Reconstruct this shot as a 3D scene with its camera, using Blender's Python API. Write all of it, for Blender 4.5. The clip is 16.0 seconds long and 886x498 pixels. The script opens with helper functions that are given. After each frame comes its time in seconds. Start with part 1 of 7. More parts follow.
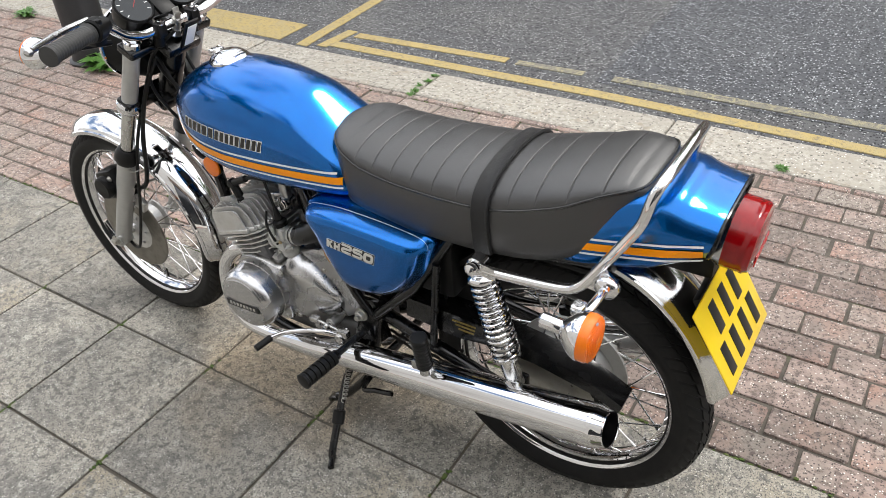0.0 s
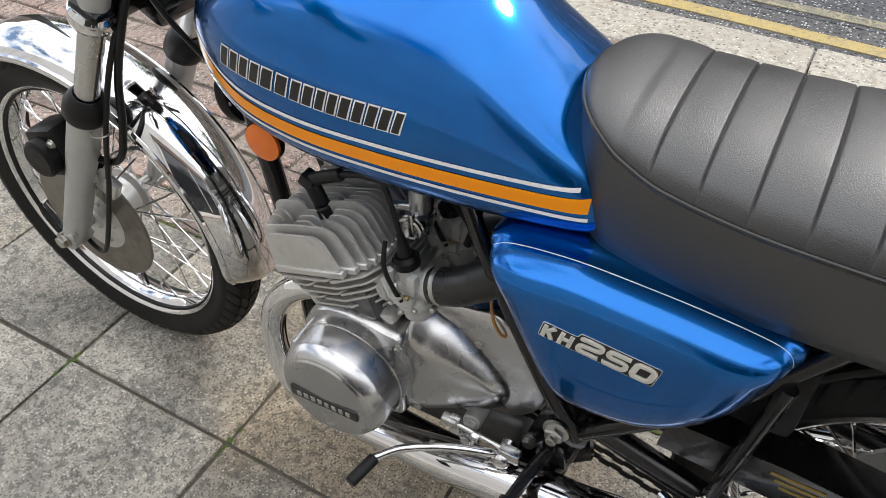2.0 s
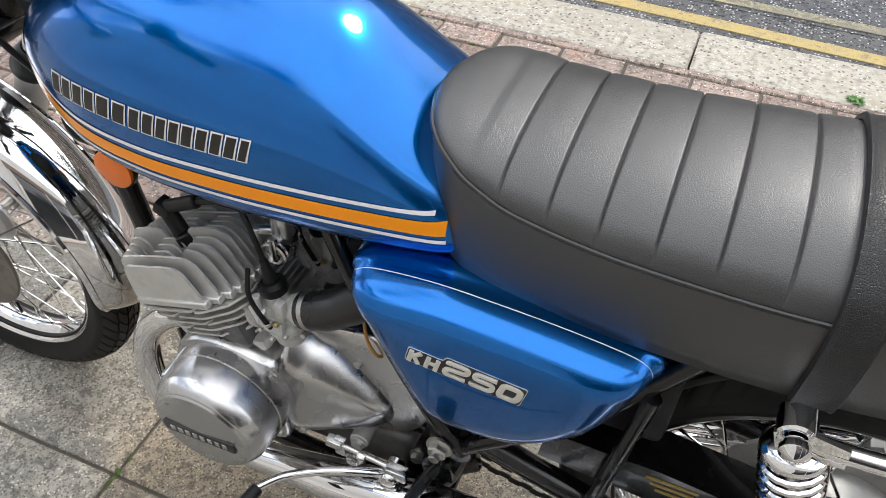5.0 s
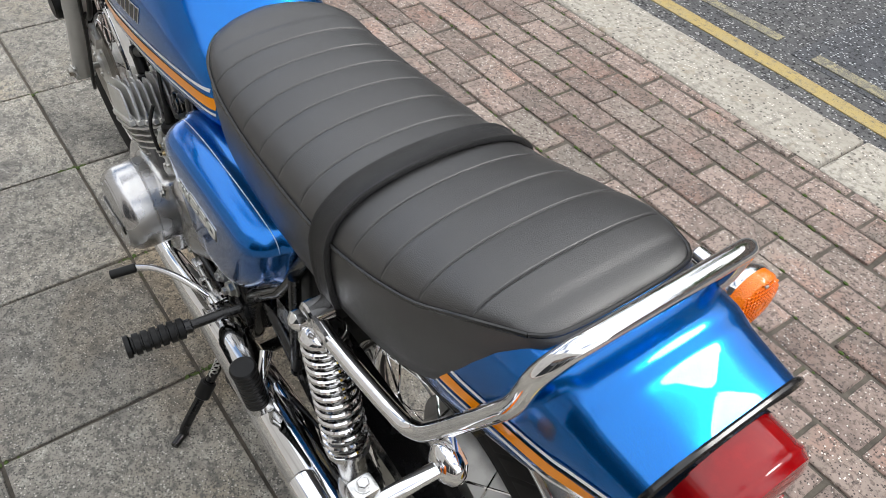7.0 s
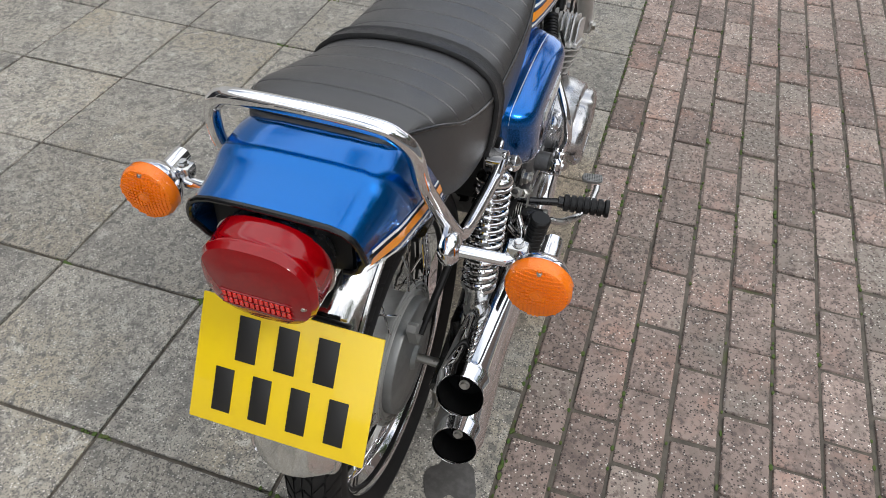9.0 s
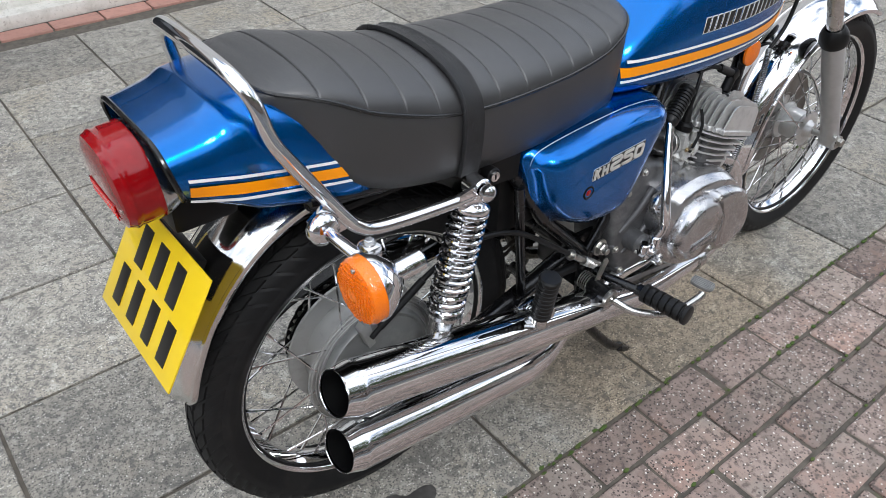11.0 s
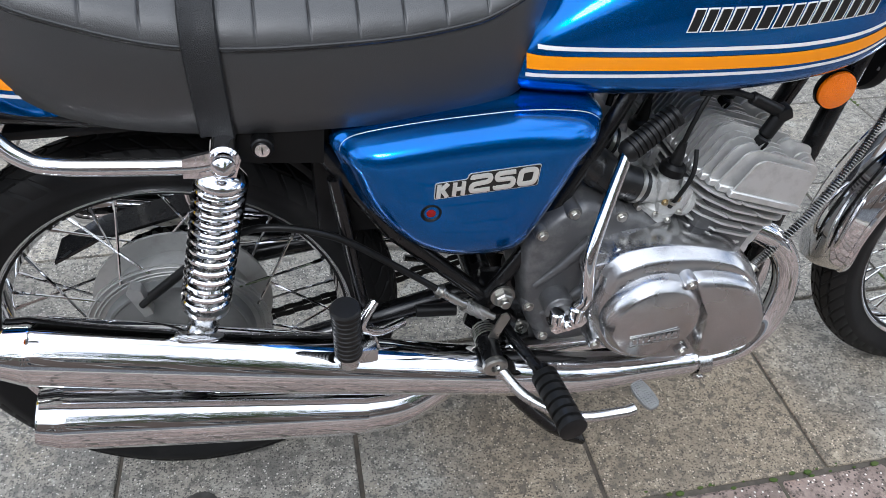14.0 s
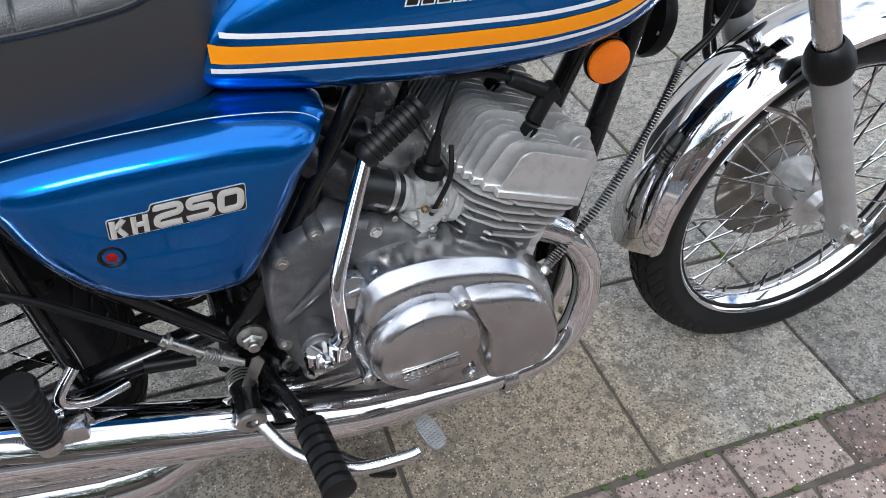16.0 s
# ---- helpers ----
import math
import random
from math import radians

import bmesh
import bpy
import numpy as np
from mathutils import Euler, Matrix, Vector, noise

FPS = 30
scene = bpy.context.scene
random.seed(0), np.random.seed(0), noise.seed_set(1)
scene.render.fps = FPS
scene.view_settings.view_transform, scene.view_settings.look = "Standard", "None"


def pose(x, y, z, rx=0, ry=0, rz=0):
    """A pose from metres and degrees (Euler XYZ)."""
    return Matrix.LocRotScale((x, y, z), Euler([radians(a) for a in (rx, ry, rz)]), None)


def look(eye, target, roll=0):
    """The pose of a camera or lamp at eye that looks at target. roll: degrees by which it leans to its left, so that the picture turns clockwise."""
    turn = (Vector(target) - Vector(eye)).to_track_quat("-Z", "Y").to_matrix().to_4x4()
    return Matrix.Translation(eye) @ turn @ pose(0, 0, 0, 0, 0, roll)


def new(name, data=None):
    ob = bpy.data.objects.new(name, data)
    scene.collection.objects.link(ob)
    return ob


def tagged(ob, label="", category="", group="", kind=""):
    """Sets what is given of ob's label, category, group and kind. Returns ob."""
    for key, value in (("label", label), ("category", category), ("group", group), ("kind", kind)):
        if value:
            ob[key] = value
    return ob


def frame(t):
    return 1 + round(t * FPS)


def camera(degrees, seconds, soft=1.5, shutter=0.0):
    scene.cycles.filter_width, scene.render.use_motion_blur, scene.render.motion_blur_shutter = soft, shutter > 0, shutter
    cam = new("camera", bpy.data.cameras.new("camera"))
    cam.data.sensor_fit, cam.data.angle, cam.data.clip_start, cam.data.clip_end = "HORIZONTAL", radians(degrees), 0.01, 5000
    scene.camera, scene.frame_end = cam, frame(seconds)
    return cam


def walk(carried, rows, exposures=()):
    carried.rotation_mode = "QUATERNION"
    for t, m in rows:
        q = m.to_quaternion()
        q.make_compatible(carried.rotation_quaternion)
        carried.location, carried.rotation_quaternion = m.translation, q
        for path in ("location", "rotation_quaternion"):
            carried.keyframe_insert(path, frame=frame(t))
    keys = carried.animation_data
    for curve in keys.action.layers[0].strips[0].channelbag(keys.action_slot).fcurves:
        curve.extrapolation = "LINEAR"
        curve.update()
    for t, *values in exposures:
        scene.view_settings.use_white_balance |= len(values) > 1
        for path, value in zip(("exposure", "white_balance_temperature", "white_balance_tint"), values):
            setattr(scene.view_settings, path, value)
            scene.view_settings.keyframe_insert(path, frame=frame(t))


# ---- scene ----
cam = camera(59.4, 16.0, soft=0.8)
PATH = [
    (0, (-0.4465, 1.297, 1.555), (0.4815, -0.033, 0.384), -4.6),
    (0.5, (-0.2675, 1.191, 1.509), (0.6325, -0.111, 0.286), -3.1),
    (1, (-0.0225, 1.047, 1.426), (0.8315, -0.228, 0.143), -1.8),
    (1.5, (0.1875, 0.919, 1.327), (0.9825, -0.348, -0.001), -0.9),
    (2, (0.3525, 0.841, 1.225), (1.06, -0.439, -0.14), 0.1),
    (2.5, (0.4655, 0.805, 1.155), (1.087, -0.494, -0.232), 0.7),
    (3, (0.5295, 0.782, 1.113), (1.069, -0.526, -0.3), 1.0),
    (3.5, (0.5615, 0.768, 1.105), (1.046, -0.551, -0.318), 1.5),
    (4, (0.5695, 0.762, 1.115), (1.036, -0.564, -0.308), 1.7),
    (4.5, (0.5075, 0.776, 1.165), (0.9875, -0.557, -0.247), 1.9),
    (5, (0.3145, 0.773, 1.24), (0.8335, -0.566, -0.152), 2.2),
    (7.5, (-0.511, 0.421, 1.368), (0.767, -0.198, -0.041), 5.2),
    (8, (-0.657, 0.216, 1.375), (0.74, -0.029, -0.035), 4.1),
    (8.5, (-0.759, 0.002, 1.376), (0.674, 0.104, -0.016), 3.5),
    (9, (-0.774, -0.175, 1.376), (0.636, 0.238, 0.02), 2.9),
    (11.5, (-0.336, -0.713, 1.261), (0.514, 0.628, 0.045), 1.1),
    (12, (-0.206, -0.716, 1.23), (0.481, 0.71, 0.007), 1.1),
    (12.5, (-0.078, -0.685, 1.208), (0.451, 0.796, -0.028), 0.8),
    (13, (0.016, -0.689, 1.187), (0.422, 0.813, -0.07), 0.8),
    (13.5, (0.142, -0.701, 1.154), (0.467, 0.806, -0.121), 0.9),
    (14, (0.259, -0.713, 1.145), (0.562, 0.789, -0.141), 1.3),
    (14.5, (0.342, -0.702, 1.134), (0.653, 0.793, -0.158), 1.6),
    (15, (0.407, -0.663, 1.107), (0.759, 0.818, -0.19), 1.8),
    (15.5, (0.458, -0.635, 1.086), (0.885, 0.815, -0.223), 2.0),
    (16, (0.478, -0.596, 1.079), (1.025, 0.798, -0.247), 2.3),
]
walk(cam, [(t, look(eye, target, roll)) for t, eye, target, roll in PATH], exposures=(
    (0.0, 0.48, 6500, 10), (1.0, 0.44, 6500, 10), (2.0, 0.46, 6450, 10), (3.0, 0.55, 6400, 10), (4.0, 0.57, 6400, 10), (5.0, 0.58, 6400, 10), (7.5, 0.18, 6400, 10),
    (8.0, 0.04, 6400, 10), (8.5, -0.04, 6350, 10), (9.0, 0.00, 6300, 10), (11.5, 0.26, 5900, 10), (12.5, 0.28, 5800, 10), (14.0, 0.34, 5800, 10), (16.0, 0.26, 5800, 10)))

# ---- world, sun, exposure ----
SUN_ELEV, SUN_AZ = 48.0, 250.0     # azimuth of the sun, degrees anticlockwise from +x
world = bpy.data.worlds.new("sky_world")
world.use_nodes = True
scene.world = world
wn, wl = world.node_tree.nodes, world.node_tree.links
sky = wn.new("ShaderNodeTexSky")
sky.sky_type = "NISHITA"
sky.sun_disc = False
sky.sun_elevation = radians(SUN_ELEV)
sky.sun_rotation = radians(90 - SUN_AZ)
sky.air_density, sky.dust_density, sky.ozone_density = 1.0, 2.0, 1.0
# broken cloud over the blue sky
tc = wn.new("ShaderNodeTexCoord")
cmap = wn.new("ShaderNodeMapping")
cmap.inputs["Scale"].default_value = (1.0, 1.0, 2.2)
cloud = wn.new("ShaderNodeTexNoise")
cloud.inputs["Scale"].default_value = 1.7
cloud.inputs["Detail"].default_value = 6.0
cloud.inputs["Roughness"].default_value = 0.55
cramp = wn.new("ShaderNodeValToRGB")
cramp.color_ramp.elements[0].position = 0.36
cramp.color_ramp.elements[1].position = 0.50
cmix = wn.new("ShaderNodeMix")
cmix.data_type = "RGBA"
cmix.inputs[7].default_value = (11.5, 11.6, 11.8, 1)
wl.new(tc.outputs["Generated"], cmap.inputs["Vector"])
wl.new(cmap.outputs["Vector"], cloud.inputs["Vector"])
wl.new(cloud.outputs["Fac"], cramp.inputs["Fac"])
wl.new(cramp.outputs["Color"], cmix.inputs[0])
wl.new(sky.outputs["Color"], cmix.inputs[6])
wl.new(cmix.outputs[2], wn["Background"].inputs["Color"])
wn["Background"].inputs["Strength"].default_value = 0.135

sun = new("sun", bpy.data.lights.new("sun", "SUN"))
sun.data.energy, sun.data.angle, sun.data.color = 1.15, radians(14), (1.0, 0.965, 0.91)
sd = Vector((math.cos(radians(SUN_AZ)) * math.cos(radians(SUN_ELEV)), math.sin(radians(SUN_AZ)) * math.cos(radians(SUN_ELEV)), math.sin(radians(SUN_ELEV))))
sun.matrix_world = look(sd * 20, (0, 0, 0))
scene.view_settings.exposure = 0.6

# ---- materials ----


def material(name, base, rough=0.5, metal=0.0, coat=0.0, coat_rough=0.03, spec=0.5, var=(), bump=(), rvar=None, pick=0.0, chips=(), coat_ior=1.5):
    """Principled material. var: (scale, colour, lo, hi) noise layers over the base; bump: (scale, strength, distance, kind) layers;
    rvar: (scale, low, high) roughness variation; pick: brightness spread from object to object."""
    m = bpy.data.materials.new(name)
    m.use_nodes = True
    n, l = m.node_tree.nodes, m.node_tree.links
    b = n["Principled BSDF"]
    b.inputs["Roughness"].default_value, b.inputs["Metallic"].default_value = rough, metal
    b.inputs["Coat Weight"].default_value, b.inputs["Coat Roughness"].default_value = coat, coat_rough
    b.inputs["Specular IOR Level"].default_value, b.inputs["Coat IOR"].default_value = spec, coat_ior
    b.inputs["Base Color"].default_value = (*base, 1)
    co = n.new("ShaderNodeTexCoord")
    vec = co.outputs["Object"]
    if pick:
        info = n.new("ShaderNodeObjectInfo")
        shift = n.new("ShaderNodeVectorMath")
        shift.operation = "MULTIPLY_ADD"
        l.new(info.outputs["Random"], shift.inputs[0])
        shift.inputs[1].default_value = (37.0, 19.0, 53.0)
        l.new(vec, shift.inputs[2])
        vec = shift.outputs[0]
    col = None
    for scale, colour, lo, hi in var:
        t = n.new("ShaderNodeTexNoise")
        t.inputs["Scale"].default_value, t.inputs["Detail"].default_value, t.inputs["Roughness"].default_value = scale, 5.0, 0.65
        l.new(vec, t.inputs["Vector"])
        r = n.new("ShaderNodeMapRange")
        r.inputs["From Min"].default_value, r.inputs["From Max"].default_value = lo, hi
        l.new(t.outputs["Fac"], r.inputs["Value"])
        x = n.new("ShaderNodeMix")
        x.data_type = "RGBA"
        l.new(r.outputs["Result"], x.inputs[0])
        x.inputs[6].default_value, x.inputs[7].default_value = (*base, 1), (*colour, 1)
        if col is not None:
            l.new(col, x.inputs[6])
        col = x.outputs[2]
    for scale, colour, size, share in chips:
        t = n.new("ShaderNodeTexVoronoi")
        t.inputs["Scale"].default_value = scale
        l.new(vec, t.inputs["Vector"])
        sep = n.new("ShaderNodeSeparateColor")
        l.new(t.outputs["Color"], sep.inputs["Color"])
        some = n.new("ShaderNodeMath")
        some.operation = "LESS_THAN"
        l.new(sep.outputs["Red"], some.inputs[0])
        some.inputs[1].default_value = share
        near = n.new("ShaderNodeMapRange")
        near.inputs["From Min"].default_value, near.inputs["From Max"].default_value = size, size * 0.7
        l.new(t.outputs["Distance"], near.inputs["Value"])
        both = n.new("ShaderNodeMath")
        both.operation = "MULTIPLY"
        l.new(some.outputs[0], both.inputs[0])
        l.new(near.outputs["Result"], both.inputs[1])
        x = n.new("ShaderNodeMix")
        x.data_type = "RGBA"
        l.new(both.outputs[0], x.inputs[0])
        x.inputs[6].default_value, x.inputs[7].default_value = (*base, 1), (*colour, 1)
        if col is not None:
            l.new(col, x.inputs[6])
        col = x.outputs[2]
    if pick:
        mr = n.new("ShaderNodeMapRange")
        mr.inputs["To Min"].default_value, mr.inputs["To Max"].default_value = 1 - pick, 1 + pick
        l.new(info.outputs["Random"], mr.inputs["Value"])
        h = n.new("ShaderNodeHueSaturation")
        l.new(mr.outputs["Result"], h.inputs["Value"])
        h.inputs["Color"].default_value = (*base, 1)
        if col is not None:
            l.new(col, h.inputs["Color"])
        col = h.outputs["Color"]
    if col is not None:
        l.new(col, b.inputs["Base Color"])
    if rvar:
        t = n.new("ShaderNodeTexNoise")
        t.inputs["Scale"].default_value, t.inputs["Detail"].default_value = rvar[0], 4.0
        l.new(vec, t.inputs["Vector"])
        r = n.new("ShaderNodeMapRange")
        r.inputs["From Min"].default_value, r.inputs["From Max"].default_value = 0.3, 0.7
        r.inputs["To Min"].default_value, r.inputs["To Max"].default_value = rvar[1], rvar[2]
        l.new(t.outputs["Fac"], r.inputs["Value"])
        l.new(r.outputs["Result"], b.inputs["Roughness"])
    prev = None
    for scale, strength, dist, kind in bump:
        if kind in ("cells", "cracks"):
            t = n.new("ShaderNodeTexVoronoi")
            t.feature = "DISTANCE_TO_EDGE"
            out = t.outputs["Distance"]
            if kind == "cracks":
                soft = n.new("ShaderNodeMapRange")
                soft.interpolation_type = "SMOOTHSTEP"
                soft.inputs["From Max"].default_value = 0.16
                l.new(out, soft.inputs["Value"])
                out = soft.outputs["Result"]
        else:
            t = n.new("ShaderNodeTexNoise")
            t.inputs["Detail"].default_value, t.inputs["Roughness"].default_value = 5.0, 0.6
            out = t.outputs["Fac"]
        t.inputs["Scale"].default_value = scale
        l.new(vec, t.inputs["Vector"])
        bp = n.new("ShaderNodeBump")
        bp.inputs["Strength"].default_value, bp.inputs["Distance"].default_value = strength, dist
        l.new(out, bp.inputs["Height"])
        if prev is not None:
            l.new(prev, bp.inputs["Normal"])
        prev = bp.outputs["Normal"]
    if prev is not None:
        l.new(prev, b.inputs["Normal"])
    return m


BLUE = material("candy_blue_paint", (0.0001, 0.122, 0.435), 0.20, 0.88, coat=1.0, coat_rough=0.006, spec=0.1, coat_ior=1.38, var=((900, (0.0001, 0.148, 0.55), 0.45, 0.75), (6, (0.0001, 0.096, 0.385), 0.5, 0.8)))
CHROME = material("chrome", (0.80, 0.80, 0.81), 0.03, 1.0, rvar=(9, 0.02, 0.055))
DULLCHROME = material("dull_chrome", (0.62, 0.62, 0.61), 0.2, 1.0, rvar=(20, 0.14, 0.34))
ALLOY = material("cast_alloy", (0.61, 0.605, 0.59), 0.34, 0.60, rvar=(30, 0.28, 0.44), var=((40, (0.47, 0.465, 0.45), 0.5, 0.75), (9, (0.51, 0.49, 0.455), 0.5, 0.75)), bump=((420, 0.2, 0.0005, "noise"),))
HUB = material("dull_hub_alloy", (0.40, 0.40, 0.385), 0.42, 0.5, rvar=(30, 0.34, 0.52), var=((34, (0.32, 0.315, 0.30), 0.5, 0.75),), bump=((420, 0.2, 0.0005, "noise"),))
HUBPLATE = material("oxidised_drum_alloy", (0.25, 0.255, 0.25), 0.46, 0.45, rvar=(24, 0.38, 0.56), var=((20, (0.33, 0.33, 0.32), 0.5, 0.75),), bump=((420, 0.2, 0.0005, "noise"),))
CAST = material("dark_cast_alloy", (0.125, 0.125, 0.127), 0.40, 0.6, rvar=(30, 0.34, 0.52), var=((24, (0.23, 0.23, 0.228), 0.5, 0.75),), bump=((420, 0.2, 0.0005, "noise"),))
CARB = material("grey_zinc_casting", (0.50, 0.50, 0.48), 0.40, 0.3, rvar=(60, 0.3, 0.55), var=((60, (0.34, 0.34, 0.33), 0.5, 0.72), (14, (0.38, 0.36, 0.32), 0.55, 0.75)), bump=((500, 0.25, 0.0004, "noise"),))
BRASS = material("dull_brass", (0.42, 0.34, 0.20), 0.35, 1.0, rvar=(60, 0.25, 0.5))
BOOT = material("glossy_rubber", (0.012, 0.012, 0.012), 0.28, rvar=(20, 0.22, 0.4))
POLISHED = material("polished_alloy", (0.55, 0.55, 0.558), 0.25, 1.0, rvar=(14, 0.18, 0.32), var=((5, (0.46, 0.45, 0.43), 0.5, 0.72),), bump=((160, 0.05, 0.0005, "noise"),))
FORKPAINT = material("silver_fork_paint", (0.50, 0.50, 0.49), 0.42, 0.6, var=((25, (0.42, 0.42, 0.41), 0.45, 0.8),))
STEEL = material("zinc_plated_steel", (0.48, 0.47, 0.44), 0.35, 1.0, rvar=(60, 0.25, 0.5), var=((50, (0.36, 0.33, 0.27), 0.55, 0.8),))
GUARD = material("mudguard_chrome", (0.72, 0.715, 0.70), 0.08, 1.0, rvar=(14, 0.05, 0.17), bump=((22, 0.10, 0.003, "noise"),))
DISC = material("brake_disc_steel", (0.24, 0.225, 0.20), 0.36, 1.0, rvar=(80, 0.28, 0.46), var=((30, (0.17, 0.155, 0.135), 0.45, 0.7),))
BLACK = material("black_gloss_paint", (0.004, 0.004, 0.0044), 0.20, 0.0, spec=0.35, coat=0.3, coat_rough=0.05, rvar=(25, 0.16, 0.32))
SATIN = material("satin_black", (0.0045, 0.0045, 0.0046), 0.38, spec=0.20, rvar=(40, 0.32, 0.5), bump=((300, 0.1, 0.0004, "noise"),))
RUBBER = material("black_rubber", (0.007, 0.007, 0.007), 0.42, spec=0.28, var=((30, (0.015, 0.0145, 0.014), 0.5, 0.8),), bump=((250, 0.15, 0.0005, "noise"),))
TYRE = material("tyre_rubber", (0.0085, 0.0085, 0.0088), 0.55, spec=0.24, var=((18, (0.020, 0.019, 0.018), 0.5, 0.85),), bump=((160, 0.15, 0.0006, "noise"),))
VINYL = material("black_vinyl", (0.025, 0.0248, 0.0252), 0.40, spec=0.95, rvar=(12, 0.34, 0.46), var=((7, (0.029, 0.028, 0.028), 0.5, 0.75),), bump=((430, 0.28, 0.0004, "cracks"), (900, 0.22, 0.0003, "noise"), (26, 0.12, 0.0016, "noise")))
STRAP = material("strap_vinyl", (0.014, 0.014, 0.0145), 0.42, spec=0.4, rvar=(40, 0.36, 0.5), bump=((420, 0.6, 0.0007, "cracks"), (90, 0.4, 0.0012, "noise")))
PIPING = material("black_piping", (0.02, 0.02, 0.02), 0.25)
RED = material("red_lens", (0.24, 0.0004, 0.0025), 0.08, spec=0.2, coat=1.0, coat_rough=0.01, coat_ior=1.38, var=((60, (0.30, 0.0010, 0.003), 0.5, 0.8),))
AMBER = material("amber_lens", (0.88, 0.185, 0.0004), 0.16, spec=0.4, coat=0.6, coat_rough=0.03, coat_ior=1.45, var=((40, (0.92, 0.215, 0.0008), 0.5, 0.8),), bump=((270, 0.7, 0.002, "cells"),))
YELLOW = material("plate_yellow", (0.86, 0.60, 0.006), 0.28, coat=0.5, var=((14, (0.80, 0.54, 0.01), 0.5, 0.8),))
INK = material("plate_black", (0.012, 0.011, 0.010), 0.35)
STRIPE = material("orange_stripe", (0.95, 0.315, 0.0003), 0.3, coat=1.0, coat_rough=0.02, spec=0.1, coat_ior=1.33)
WHITE = material("white_pinstripe", (0.84, 0.84, 0.83), 0.3, coat=1.0, coat_rough=0.02, spec=0.2, coat_ior=1.36)
GLASS = material("instrument_glass", (0.010, 0.013, 0.016), 0.05, spec=0.3, coat=0.3)
GRIP = material("ribbed_grip_rubber", (0.035, 0.035, 0.034), 0.6, bump=((200, 0.2, 0.0005, "noise"),))
SLAB = material("concrete_slab", (0.325, 0.305, 0.262), 0.80, pick=0.19, var=((11, (0.185, 0.176, 0.158), 0.46, 0.66), (3.1, (0.36, 0.33, 0.275), 0.48, 0.66), (1.3, (0.33, 0.29, 0.22), 0.52, 0.64), (55, (0.155, 0.147, 0.132), 0.50, 0.60), (24, (0.42, 0.40, 0.35), 0.56, 0.68), (230, (0.10, 0.096, 0.088), 0.52, 0.62)), chips=((260, (0.080, 0.076, 0.069), 0.5, 0.20), (250, (0.62, 0.59, 0.54), 0.42, 0.12), (100, (0.58, 0.55, 0.50), 0.22, 0.10)), bump=((190, 0.8, 0.0030, "noise"), (30, 0.3, 0.003, "noise")))


def weathered(m, centre, size, tint):
    """A warm brown weathering stain with a ragged edge, lying on the ground at one place."""
    n, l = m.node_tree.nodes, m.node_tree.links
    b = n["Principled BSDF"]
    src = b.inputs["Base Color"].links[0].from_socket
    geo = n.new("ShaderNodeNewGeometry")
    put = n.new("ShaderNodeMapping")
    put.vector_type = "TEXTURE"
    put.inputs["Location"].default_value, put.inputs["Scale"].default_value = (*centre, 0), (*size, 1)
    l.new(geo.outputs["Position"], put.inputs["Vector"])
    far = n.new("ShaderNodeVectorMath")
    far.operation = "LENGTH"
    l.new(put.outputs["Vector"], far.inputs[0])
    noise = n.new("ShaderNodeTexNoise")
    noise.inputs["Scale"].default_value, noise.inputs["Detail"].default_value = 4.5, 6.0
    l.new(geo.outputs["Position"], noise.inputs["Vector"])
    add = n.new("ShaderNodeMath")
    add.operation = "MULTIPLY_ADD"
    add.inputs[1].default_value = 1.5
    l.new(noise.outputs["Fac"], add.inputs[0])
    l.new(far.outputs["Value"], add.inputs[2])
    fac = n.new("ShaderNodeMapRange")
    fac.inputs["From Min"].default_value, fac.inputs["From Max"].default_value = 1.75, 1.25
    l.new(add.outputs[0], fac.inputs["Value"])
    x = n.new("ShaderNodeMix")
    x.data_type, x.blend_type = "RGBA", "MULTIPLY"
    l.new(fac.outputs["Result"], x.inputs[0])
    l.new(src, x.inputs[6])
    x.inputs[7].default_value = (*tint, 1)
    l.new(x.outputs[2], b.inputs["Base Color"])


weathered(SLAB, (0.86, 0.06), (0.52, 0.46), (1.0, 0.89, 0.76))
BRICK = material("red_paver", (0.305, 0.236, 0.202), 0.82, pick=0.24, var=((16, (0.175, 0.133, 0.115), 0.46, 0.66), (5, (0.33, 0.205, 0.16), 0.5, 0.7), (2.0, (0.27, 0.235, 0.20), 0.5, 0.66), (70, (0.13, 0.10, 0.087), 0.5, 0.62)), chips=((190, (0.060, 0.048, 0.042), 0.5, 0.24), (180, (0.70, 0.66, 0.61), 0.40, 0.11), (80, (0.66, 0.62, 0.56), 0.20, 0.11)), bump=((200, 0.8, 0.003, "noise"), (40, 0.3, 0.003, "noise")))
JOINT = material("sandy_joint", (0.115, 0.100, 0.080), 0.95, var=((30, (0.060, 0.053, 0.045), 0.4, 0.7), (7, (0.075, 0.088, 0.028), 0.60, 0.74)), bump=((160, 0.6, 0.003, "noise"),))
GRANITE = material("granite_kerb", (0.42, 0.39, 0.335), 0.82, pick=0.10, var=((45, (0.24, 0.222, 0.19), 0.46, 0.62), (4, (0.34, 0.312, 0.262), 0.45, 0.66), (14, (0.30, 0.255, 0.19), 0.56, 0.72)), chips=((80, (0.13, 0.118, 0.10), 0.45, 0.16), (110, (0.66, 0.63, 0.56), 0.4, 0.13)), bump=((60, 0.6, 0.005, "noise"), (130, 0.5, 0.003, "noise")))
